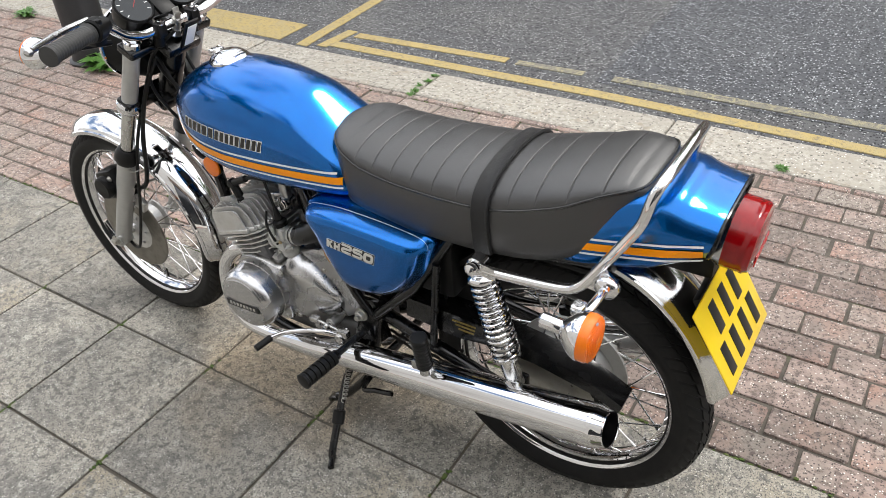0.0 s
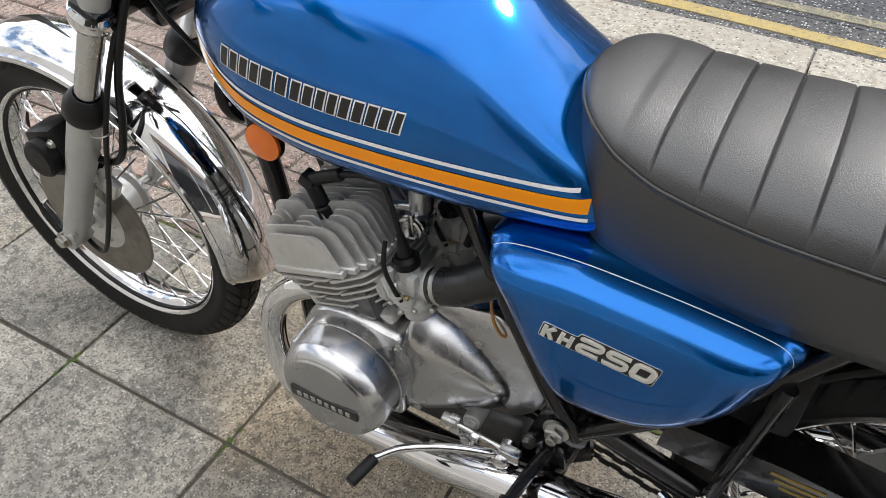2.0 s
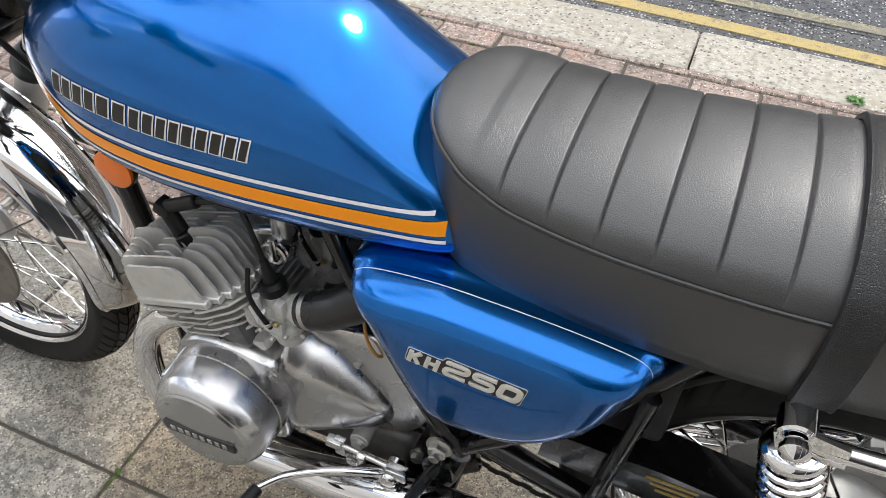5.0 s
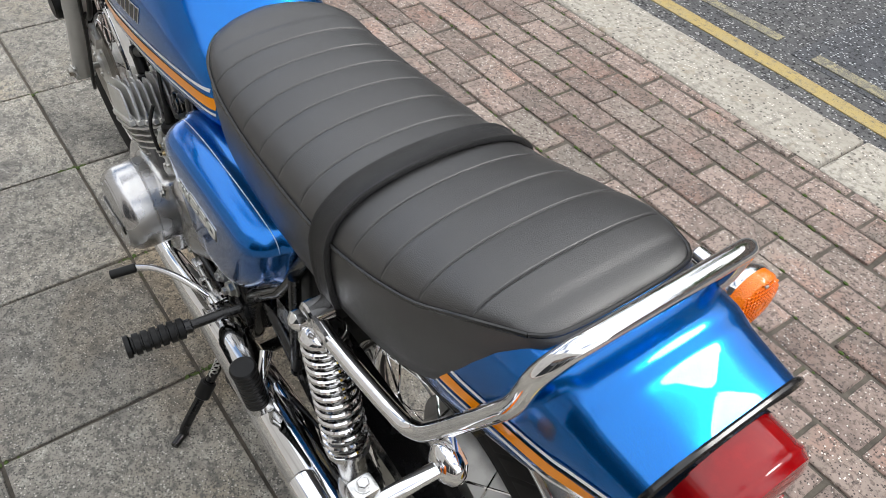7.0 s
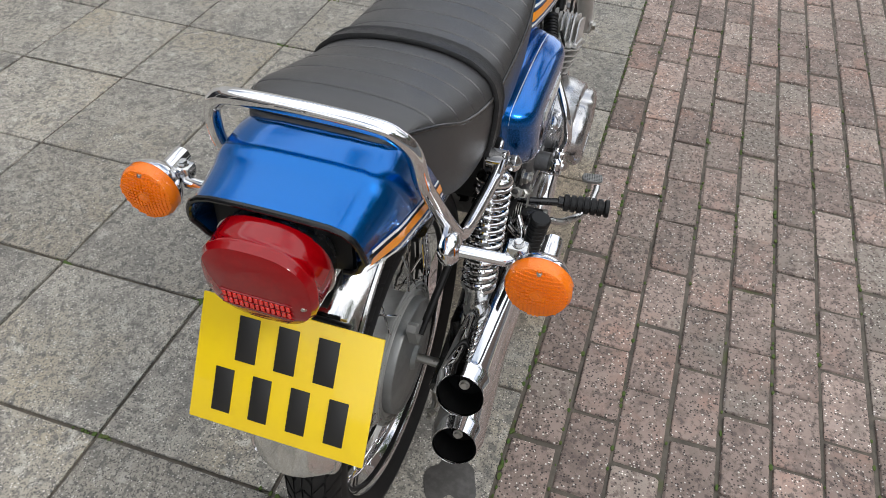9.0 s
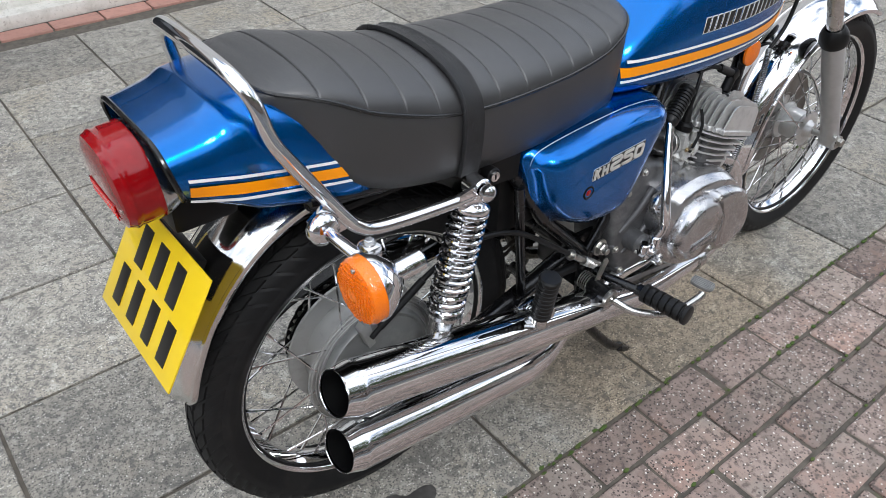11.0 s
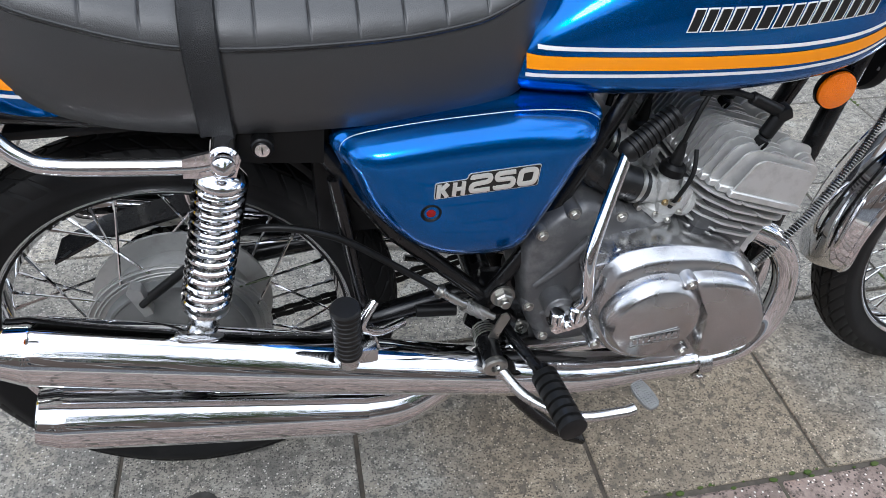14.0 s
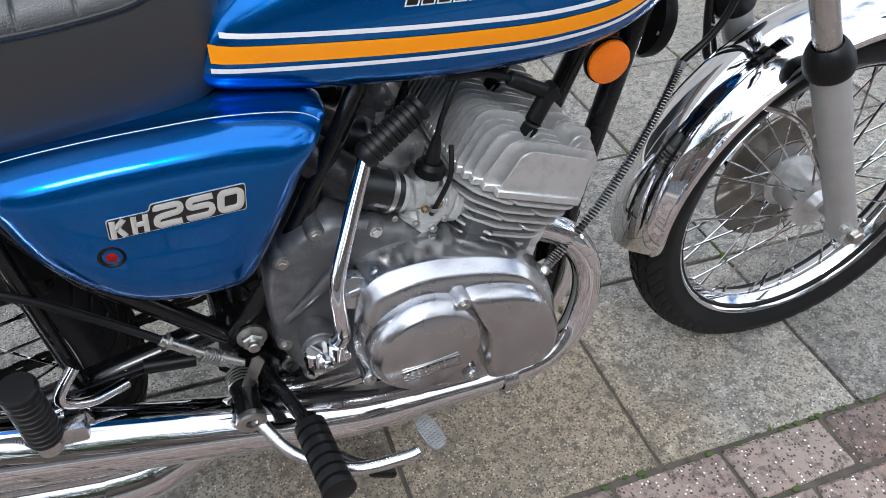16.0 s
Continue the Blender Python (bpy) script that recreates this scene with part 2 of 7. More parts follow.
ASPHALT = material("asphalt", (0.100, 0.101, 0.105), 0.88, var=((1.4, (0.14, 0.138, 0.132), 0.45, 0.7), (40, (0.07, 0.07, 0.073), 0.48, 0.62)), chips=((80, (0.025, 0.025, 0.027), 0.55, 0.35), (90, (0.46, 0.46, 0.46), 0.42, 0.22), (60, (0.32, 0.32, 0.31), 0.34, 0.2)), bump=((170, 0.9, 0.005, "noise"),))
LINE = material("worn_yellow_line", (0.43, 0.325, 0.125), 0.8, var=((55, (0.20, 0.17, 0.11), 0.52, 0.66), (12, (0.38, 0.31, 0.16), 0.45, 0.7), (230, (0.10, 0.10, 0.09), 0.58, 0.68)), bump=((230, 0.7, 0.003, "noise"),))
PALELINE = material("faded_yellow_line", (0.37, 0.33, 0.20), 0.85, var=((55, (0.15, 0.14, 0.12), 0.46, 0.58), (12, (0.22, 0.205, 0.16), 0.42, 0.62), (230, (0.10, 0.10, 0.095), 0.52, 0.62)), bump=((230, 0.8, 0.003, "noise"),))
PATCH = material("newer_asphalt", (0.085, 0.089, 0.098), 0.88, var=((1.4, (0.12, 0.124, 0.13), 0.45, 0.7), (40, (0.055, 0.058, 0.064), 0.48, 0.62)), chips=((80, (0.024, 0.025, 0.027), 0.55, 0.35), (90, (0.52, 0.53, 0.55), 0.42, 0.22), (60, (0.34, 0.345, 0.35), 0.34, 0.2)), bump=((170, 0.9, 0.005, "noise"),))
MOSS = material("moss_green", (0.055, 0.095, 0.016), 0.9, var=((40, (0.09, 0.10, 0.03), 0.45, 0.7),))
LEAF = material("weed_leaf", (0.06, 0.16, 0.02), 0.5, var=((60, (0.10, 0.22, 0.04), 0.45, 0.7),))
FACADE = material("facade_brick", (0.17, 0.125, 0.10), 0.88, var=((1.2, (0.12, 0.095, 0.08), 0.4, 0.7), (9, (0.22, 0.17, 0.14), 0.5, 0.75)))
WALL = material("pale_render", (0.60, 0.59, 0.57), 0.85, var=((1.2, (0.42, 0.41, 0.39), 0.4, 0.7), (20, (0.55, 0.54, 0.52), 0.5, 0.8)))
POST = material("dark_post_paint", (0.018, 0.018, 0.02), 0.45, var=((20, (0.03, 0.03, 0.03), 0.5, 0.8),))

# ---- mesh helpers ----


def part(name, bm, mat, parent=None, label="", sharp=38, extra=()):
    bmesh.ops.recalc_face_normals(bm, faces=bm.faces)
    lim = radians(sharp)
    for f in bm.faces:
        f.smooth = True
    for e in bm.edges:
        e.smooth = not (len(e.link_faces) != 2 or e.calc_face_angle(0) > lim)
    me = bpy.data.meshes.new(name)
    bm.to_mesh(me)
    bm.free()
    me.materials.append(mat)
    for x in extra:
        me.materials.append(x)
    ob = new(name, me)
    if parent is not None:
        ob.parent = parent
    if label:
        tagged(ob, label)
    return ob


def spline(pts, n=8, closed=False):
    """Points along a Catmull-Rom curve through pts."""
    p = [Vector(q) for q in pts]
    k = len(p)
    out = []
    for i in range(k if closed else k - 1):
        a, b, c, d = (p[(i - 1) % k], p[i], p[(i + 1) % k], p[(i + 2) % k]) if closed else (p[max(i - 1, 0)], p[i], p[i + 1], p[min(i + 2, k - 1)])
        for j in range(n):
            t = j / n
            out.append(0.5 * (2 * b + (c - a) * t + (2 * a - 5 * b + 4 * c - d) * t * t + (3 * b - a - 3 * c + d) * t ** 3))
    if not closed:
        out.append(p[-1])
    return out


def curve1(xs, ys, x):
    """Smooth value at x through the points (xs, ys)."""
    xs, ys = list(xs), list(ys)
    if x <= xs[0]:
        return ys[0]
    if x >= xs[-1]:
        return ys[-1]
    i = max(j for j in range(len(xs) - 1) if xs[j] <= x)
    h = xs[i + 1] - xs[i]
    t = (x - xs[i]) / h

    def slope(j):
        if j == 0:
            return (ys[1] - ys[0]) / (xs[1] - xs[0])
        if j == len(xs) - 1:
            return (ys[-1] - ys[-2]) / (xs[-1] - xs[-2])
        return (ys[j + 1] - ys[j - 1]) / (xs[j + 1] - xs[j - 1])
    m0, m1 = slope(i) * h, slope(i + 1) * h
    return (2 * t ** 3 - 3 * t * t + 1) * ys[i] + (t ** 3 - 2 * t * t + t) * m0 + (3 * t * t - 2 * t ** 3) * ys[i + 1] + (t ** 3 - t * t) * m1


def ring_faces(bm, rings, closed_u=True, closed_v=False, caps=False):
    n = len(rings[0])
    top = len(rings) if closed_v else len(rings) - 1
    for i in range(top):
        a, b = rings[i], rings[(i + 1) % len(rings)]
        for j in range(n if closed_u else n - 1):
            q = (a[j], a[(j + 1) % n], b[(j + 1) % n], b[j])
            if len(set(q)) > 2:
                bm.faces.new([v for k, v in enumerate(q) if v not in q[:k]])
    if caps:
        bm.faces.new(rings[0][::-1])
        bm.faces.new(rings[-1])


def tube(pts, r, seg=12, closed=False, caps=True, bm=None, flat=1.0):
    """A pipe along pts; r is one radius or one for each point."""
    bm = bm or bmesh.new()
    p = [Vector(q) for q in pts]
    k = len(p)
    rr = r if isinstance(r, (list, tuple)) else [r] * k
    up, rings = None, []
    for i in range(k):
        t = (p[(i + 1) % k] - p[i - 1]) if closed else (p[min(i + 1, k - 1)] - p[max(i - 1, 0)])
        t.normalize()
        if up is None:
            up = t.orthogonal().normalized() if abs(t.y) > 0.9 else Vector((0, 1, 0))
        up = (up - t * up.dot(t)).normalized()
        s = t.cross(up)
        rings.append([bm.verts.new(p[i] + (up * math.cos(a) * flat + s * math.sin(a)) * rr[i]) for a in (2 * math.pi * j / seg for j in range(seg))])
    ring_faces(bm, rings, True, closed, caps and not closed)
    return bm


def lathe(profile, origin=(0, 0, 0), axis=(0, 1, 0), seg=32, closed=False, caps=False, bm=None, start=0.0, sweep=360.0):
    """Turns (radius, height) pairs about an axis."""
    bm = bm or bmesh.new()
    ax = Vector(axis).normalized()
    u = ax.orthogonal().normalized() if abs(ax.z) > 0.9 else Vector((0, 0, 1)) - ax * ax.z
    u.normalize()
    w = ax.cross(u)
    o = Vector(origin)
    full = sweep >= 359.9
    rings = []
    for i in range(seg if full else seg + 1):
        a = radians(start + sweep * i / seg)
        d = u * math.cos(a) + w * math.sin(a)
        rings.append([bm.verts.new(o + ax * h + d * r) for r, h in profile])
    ring_faces(bm, rings, closed, full)
    if caps and full:
        bm.faces.new([r[0] for r in rings][::-1])
        bm.faces.new([r[-1] for r in rings])
    elif caps:
        bm.faces.new(rings[0][::-1])
        bm.faces.new(rings[-1])
    return bm


def bevelled(bm, w, seg=2, angle=30):
    if w > 0:
        es = [e for e in bm.edges if len(e.link_faces) == 2 and e.calc_face_angle(0) > radians(angle)]
        bmesh.ops.bevel(bm, geom=es, offset=w, segments=seg, affect="EDGES", profile=0.6, clamp_overlap=True)
    return bm


def box(c, s, bevel=0.002, m=None, seg=2):
    bm = bmesh.new()
    bmesh.ops.create_cube(bm, size=1, matrix=Matrix.Translation(c) @ (m.to_4x4() if m else Matrix()) @ Matrix.Diagonal((*s, 1)))
    return bevelled(bm, bevel, seg)


def prism(outline, y0, y1, bevel=0.0, seg=2, smooth_n=0):
    """An outline in (x, z) pushed from y0 to y1."""
    pts = [(q.x, q.z) for q in spline([(x, 0, z) for x, z in outline], smooth_n, True)] if smooth_n else outline
    bm = bmesh.new()
    a = [bm.verts.new((x, y0, z)) for x, z in pts]
    b = [bm.verts.new((x, y1, z)) for x, z in pts]
    ring_faces(bm, [a, b], True, False, True)
    return bevelled(bm, bevel, seg, 40)


def merge(*bms):
    """All in one bmesh."""
    out = bms[0]
    for b in bms[1:]:
        me = bpy.data.meshes.new("tmp")
        b.to_mesh(me)
        out.from_mesh(me)
        b.free()
        bpy.data.meshes.remove(me)
    return out


def moved(bm, m):
    bm.transform(m)
    return bm


def cyl(a, b, r, seg=16, bevel=0.0):
    """A rod from a to b with softened ends."""
    a, b = Vector(a), Vector(b)
    h = (b - a).length
    e = bevel or min(r * 0.15, h * 0.2)
    return lathe([(0.0001, 0), (r - e, 0), (r, e), (r, h - e), (r - e, h), (0.0001, h)], a, (b - a), seg)


def bolt(c, axis, r=0.006, h=0.005):
    """A hexagon bolt head on a washer."""
    w = lathe([(0.0001, 0), (r * 1.35, 0), (r * 1.35, h * 0.25), (0.0001, h * 0.25)], c, axis, 14)
    ax = Vector(axis).normalized()
    return merge(w, lathe([(0.0001, h * 0.25), (r, h * 0.25), (r, h * 0.85), (r * 0.85, h), (0.0001, h)], c, ax, 6))


# ---- ground and surroundings ----
EDGE, KERB_N, KERB_F, ROAD_Z = -0.066, -1.467, -1.735, -0.085
SX, SY, PITCH, PITCH_Y = 0.68, 0.337, 0.40, 0.391

ground = part("ground", box((1.0, 0.5, -0.36), (7000, 7000, 0.5), 0), JOINT)
tagged(ground, "dark earth below the paving", "ground", kind="structure")
road = part("road", box((0.5, KERB_F - 4.0, ROAD_Z - 0.02), (60, 8.0, 0.04), 0), ASPHALT)
tagged(road, "grey worn asphalt road with light chippings", "road", kind="structure")
pavement = part("pavement", box((0.5, (2.9 + KERB_N) / 2, -0.0305), (60, 2.9 - KERB_N, 0.048), 0), JOINT)
tagged(pavement, "pavement bed of sandy mossy joints under slabs and bricks", "pavement", kind="structure")


def slab_mesh(name, sx, sy, sz, bev, mat, seed, wob=0.0015):
    rnd = random.Random(seed)
    bm = bmesh.new()
    bmesh.ops.create_cube(bm, size=1, matrix=Matrix.Translation((0, 0, -sz / 2)) @ Matrix.Diagonal((sx, sy, sz, 1)))
    top = [e for e in bm.edges if all(v.co.z > -0.001 for v in e.verts)]
    ups = [e for e in bm.edges if abs(e.verts[0].co.z - e.verts[1].co.z) > 0.01]
    bmesh.ops.bevel(bm, geom=top + ups, offset=bev, segments=2, affect="EDGES", profile=0.5)
    for v in bm.verts:
        v.co.x += rnd.uniform(-wob, wob)
        v.co.y += rnd.uniform(-wob, wob)
    for f in bm.faces:
        f.smooth = False
    me = bpy.data.meshes.new(name)
    bm.to_mesh(me)
    bm.free()
    me.materials.append(mat)
    return me


def lay(name, me, parent, x, y, z, rz=0.0, tilt=0.0, rnd=random):
    ob = new(name, me)
    ob.parent = parent
    ob.matrix_basis = pose(x, y, z, rnd.uniform(-tilt, tilt), rnd.uniform(-tilt, tilt), rz)
    return ob

# ---- the motorcycle (x ahead from the rear axle, y to its left, z up) ----
BIKE = Matrix.Translation((0.045, 0.161, 0.0)) @ pose(0, 0, 0, -0.4, 0, 0)
bike = new("motorcycle")
bike.matrix_world = BIKE
tagged(bike, "blue vintage two-stroke motorcycle with orange stripes leaning on its side stand", "motorcycle")


def tread(r, w, n, seed):
    """Raised slanted rubber blocks round a tyre."""
    bm = bmesh.new()
    rows = ((-0.47, -0.33, 10), (-0.30, -0.16, 9), (-0.13, -0.015, -8), (0.015, 0.13, 8), (0.16, 0.30, -9), (0.33, 0.47, -10))
    for y0, y1, lean in rows:
        for i in range(n):
            a0 = 2 * math.pi * (i + 0.07 + (0.5 if abs(y0) > 0.2 else 0)) / n
            a1 = a0 + 2 * math.pi * 0.74 / n
            ring = []
            for lift in (-0.002, 0.0036):
                for yy, aa in ((y0, a0), (y1, a0), (y1, a1), (y0, a1)):
                    ang = aa + math.radians(lean) * (yy - (y0 + y1) / 2) * 3.0
                    rad = r - w * 0.46 * (1 - math.sqrt(max(0, 1 - (2 * yy) ** 2))) + lift
                    ring.append(bm.verts.new((rad * math.cos(ang), yy * w * 1.0, rad * math.sin(ang))))
            for q in ((4, 5, 6, 7), (0, 1, 5, 4), (1, 2, 6, 5), (2, 3, 7, 6), (3, 0, 4, 7)):
                bm.faces.new([ring[k] for k in q])
    return bm


spoke_mesh = {}


def wheel(name, c, turn, tyre_r, tyre_w, rim_r, hub_r, hub_w, label, tone):
    h = hub_w / 2
    hub = lathe([(0.008, -h - 0.014), (0.017, -h - 0.014), (0.022, -h - 0.002), (hub_r * 0.5, -h + 0.002), (hub_r, -h + 0.004), (hub_r, -h + 0.009), (hub_r * 0.8, -h + 0.016),
                 (hub_r * 0.8, h - 0.016), (hub_r, h - 0.009), (hub_r, h - 0.004), (hub_r * 0.5, h - 0.002), (0.022, h + 0.002), (0.017, h + 0.014), (0.008, h + 0.014)], seg=40, caps=True)
    w = part(name, hub, tone, bike, label)
    w.matrix_basis = Matrix.Translation(c) @ turn
    k = tyre_w
    prof = [(rim_r - 0.012, -0.026), (rim_r + 0.002, -0.031)]
    for a in range(-100, 101, 10):
        prof.append((tyre_r - k * 0.46 * (1 - math.cos(radians(a * 0.9))), k / 2 * math.sin(radians(a * 0.9))))
    prof += [(rim_r + 0.002, 0.031), (rim_r - 0.012, 0.026)]
    tyre = lathe(prof, seg=96, closed=True)
    part("tyre", tyre, TYRE, w, "black treaded rubber tyre", sharp=50)
    tagged(part("tread_block", tread(tyre_r, k, 62, 1), TYRE, w), kind="stuff")
    g = 0.030
    rimp = [(rim_r, -g), (rim_r - 0.002, -g - 0.003), (rim_r - 0.006, -g - 0.001), (rim_r - 0.010, -g + 0.006), (rim_r - 0.013, -g + 0.013), (rim_r - 0.022, -0.009), (rim_r - 0.024, 0),
            (rim_r - 0.022, 0.009), (rim_r - 0.013, g - 0.013), (rim_r - 0.010, g - 0.006), (rim_r - 0.006, g + 0.001), (rim_r - 0.002, g + 0.003), (rim_r, g), (rim_r - 0.004, 0.012), (rim_r - 0.014, 0), (rim_r - 0.004, -0.012)]
    part("rim", lathe(rimp, seg=120, closed=True), CHROME, w, "chromed steel rim")
    # wire spokes, each leaving the hub flange at a tangent
    for i in range(36):
        s = 1 if i % 2 else -1
        a = 2 * math.pi * i / 36
        lead = (1 if (i // 2) % 2 else -1) * radians(34)
        p0 = Vector((hub_r * 0.93 * math.cos(a), s * (h - 0.002), hub_r * 0.93 * math.sin(a)))
        p1 = Vector(((rim_r - 0.022) * math.cos(a + lead * 0.55), s * 0.004, (rim_r - 0.022) * math.sin(a + lead * 0.55)))
        key = (name, s, lead > 0)
        if key not in spoke_mesh:
            d = (p1 - p0)
            e = p1 - d.normalized() * 0.016
            bm = merge(tube([p0, p1], 0.0019, 6), tube([e, p1], 0.003, 6))
            bm.transform(Matrix.Rotation(a, 4, "Y"))
            ob = part("spoke", bm, CHROME, w)
            spoke_mesh[key] = ob.data
        else:
            ob = new("spoke", spoke_mesh[key])
            ob.parent = w
        ob.matrix_basis = Matrix.Rotation(-a, 4, "Y")
    part("valve_stem", tube([(0, 0.002, -rim_r + 0.03), (0, 0.002, -rim_r + 0.062)], 0.003, 8), BLACK, w)
    return w


# ---- wheels ----
AX_F = Vector((1.366, 0.0, 0.3145))
STEER = pose(0, 0, 0, 0, 0, 0.0)
rear_wheel = wheel("rear_wheel", (0, 0, 0.3195), Matrix(), 0.3165, 0.098, 0.250, 0.130, 0.080, "chromed wire-spoked rear wheel with dull alloy drum hub", HUB)
front_wheel = wheel("front_wheel", AX_F, STEER, 0.3115, 0.088, 0.250, 0.050, 0.075, "chromed wire-spoked front wheel with disc brake", ALLOY)

# rear drum plate, sprocket and chain
bm = lathe([(0.0001, -0.062), (0.020, -0.064), (0.024, -0.056), (0.060, -0.052), (0.096, -0.050), (0.099, -0.053), (0.103, -0.053), (0.105, -0.050), (0.106, -0.036)], seg=64)
part("drum_plate", bm, HUBPLATE, rear_wheel, "dull cast alloy brake drum plate")
for r0 in (0.1135, 0.1185, 0.1262):
    part("hub_ring", lathe([(r0, -0.0345), (r0, -0.0395), (r0 + 0.0009, -0.0405), (r0 + 0.0018, -0.0395), (r0 + 0.0018, -0.0345)], seg=64, closed=True), HUB, rear_wheel)
bm = bmesh.new()
n = 43
pts = []
for i in range(n * 4):
    a = 2 * math.pi * i / (n * 4)
    pts.append(((0.1085 + (0.0045 if i % 4 in (1, 2) else -0.002)) * math.cos(a), (0.1085 + (0.0045 if i % 4 in (1, 2) else -0.002)) * math.sin(a)))
part("sprocket", prism(pts, 0.064, 0.069), STEEL, rear_wheel, "toothed steel sprocket")
part("axle_nut", merge(cyl((0, -0.175, 0), (0, 0.165, 0), 0.008, 12), bolt((0, 0.150, 0), (0, 1, 0), 0.013, 0.014), bolt((0, -0.150, 0), (0, -1, 0), 0.013, 0.014)), STEEL, rear_wheel)
chain_path = [(0.58 + 0.035 * math.cos(radians(a)), 0.067, 0.385 + 0.035 * math.sin(radians(a))) for a in range(-75, 106, 30)]
chain_path += [(0.1085 * math.cos(radians(a)), 0.067, 0.3195 + 0.1085 * math.sin(radians(a))) for a in range(100, 281, 15)]
loop, n_links = [Vector(p) for p in chain_path], 104
acc = [0.0]
for i in range(len(loop)):
    acc.append(acc[-1] + (loop[(i + 1) % len(loop)] - loop[i]).length)
bm = bmesh.new()
for k in range(n_links):
    d = acc[-1] * k / n_links
    i = max(j for j in range(len(loop)) if acc[j] <= d)
    a, b = loop[i], loop[(i + 1) % len(loop)]
    t = (d - acc[i]) / (acc[i + 1] - acc[i])
    p, ang = a.lerp(b, t), math.atan2(b.z - a.z, b.x - a.x)
    wide = 0.0075 if k % 2 else 0.0055
    for s in (-1, 1):
        bm2 = bmesh.new()
        bmesh.ops.create_cube(bm2, size=1, matrix=Matrix.Translation(p + Vector((0, s * wide, 0))) @ Matrix.Rotation(-ang, 4, "Y") @ Matrix.Diagonal((0.016, 0.0014, 0.0105, 1)))
        merge(bm, bm2)
part("drive_chain", bm, SATIN, bike, "oily black drive chain")

# front disc and caliper
bm = lathe([(0.062, 0.048), (0.128, 0.048), (0.130, 0.050), (0.130, 0.052), (0.128, 0.054), (0.062, 0.054)], seg=64, closed=True)
part("brake_disc", bm, DISC, front_wheel, "brushed steel brake disc")
bm = lathe([(0.0001, 0.062), (0.018, 0.062), (0.022, 0.056), (0.060, 0.055), (0.068, 0.054), (0.068, 0.046)], seg=36)
for i in range(6):
    a = radians(60 * i)
    merge(bm, bolt((0.048 * math.cos(a), 0.055, 0.048 * math.sin(a)), (0, 1, 0), 0.005, 0.005))
part("disc_carrier", bm, ALLOY, front_wheel)
part("axle", merge(cyl((0, -0.13, 0), (0, 0.13, 0), 0.008), bolt((0, 0.122, 0), (0, 1, 0), 0.012, 0.012), bolt((0, -0.122, 0), (0, -1, 0), 0.012, 0.012)), STEEL, front_wheel)

# ---- front fork, mudguard, steering ----
RAKE = Vector((-0.52, 0, 1.0)).normalized()


def leg(z, y, fwd=0.0):
    """A point on a fork leg's axis at height z."""
    return AX_F + RAKE * ((z - AX_F.z) / RAKE.z) + Vector((-0.004 + fwd, y, 0))


for s in (1, -1):
    y = s * 0.100
    bm = lathe([(0.0001, -0.012), (0.018, -0.012), (0.0225, 0.0), (0.0225, 0.20), (0.0245, 0.24), (0.0245, 0.345)], leg(0.315, y), RAKE, 28)
    merge(bm, cyl(leg(0.310, y + 0.022) , leg(0.310, y - 0.022), 0.019), bolt(leg(0.335, y + s * 0.02, -0.012), (-0.3, s, 0), 0.006, 0.007))
    lower = part("fork_leg", bm, FORKPAINT, bike, "silver painted fork lower leg")
    part("dust_seal", lathe([(0.019, 0.0), (0.030, 0.0), (0.032, 0.006), (0.031, 0.022), (0.027, 0.033), (0.022, 0.043), (0.019, 0.045)], leg(0.612, y), RAKE, 28, closed=True), RUBBER, lower, "black rubber dust seal")
    part("stanchion", cyl(leg(0.64, y), leg(0.80, y), 0.0172, 24), DULLCHROME, lower, "chromed stanchion")
    part("fork_cover", lathe([(0.0165, 0), (0.0192, 0.0), (0.0192, 0.165), (0.0165, 0.165)], leg(0.795, y), RAKE, 24, closed=True), FORKPAINT, lower, "grey fork cover")
    part("cover_ring", lathe([(0.019, 0), (0.028, 0.0), (0.030, 0.004), (0.028, 0.012), (0.030, 0.018), (0.026, 0.024), (0.019, 0.024)], leg(0.775, y), RAKE, 24, closed=True), CHROME, lower, "chrome fork ring")
    part("fork_cap", merge(cyl(leg(0.942, y), leg(0.962, y), 0.020, 20), bolt(leg(0.962, y), RAKE, 0.012, 0.010)), CHROME, lower, "chrome fork cap")
m_low = Matrix.Translation(leg(0.79, 0)) @ Matrix.Rotation(-math.atan2(0.52, 1), 4, "Y")
part("lower_yoke", merge(moved(box((0, 0, 0), (0.045, 0.245, 0.030), 0.010, seg=3), m_low), moved(box((-0.035, 0, 0), (0.05, 0.09, 0.034), 0.012), m_low)), BLACK, bike)
m_top = Matrix.Translation(leg(0.938, 0)) @ Matrix.Rotation(-math.atan2(0.52, 1), 4, "Y")
yoke = part("top_yoke", merge(moved(box((0, 0, 0), (0.050, 0.245, 0.022), 0.008, seg=3), m_top), moved(box((-0.035, 0, 0.004), (0.06, 0.10, 0.026), 0.010), m_top)), BLACK, bike, "black top yoke with switch bolts")
part("stem_nut", bolt(leg(0.95, 0, -0.03), RAKE, 0.017, 0.014), CHROME, yoke)
part("steering_head", tube([leg(0.78, 0, -0.032), leg(0.935, 0, -0.032)], 0.028, 20), BLACK, bike)

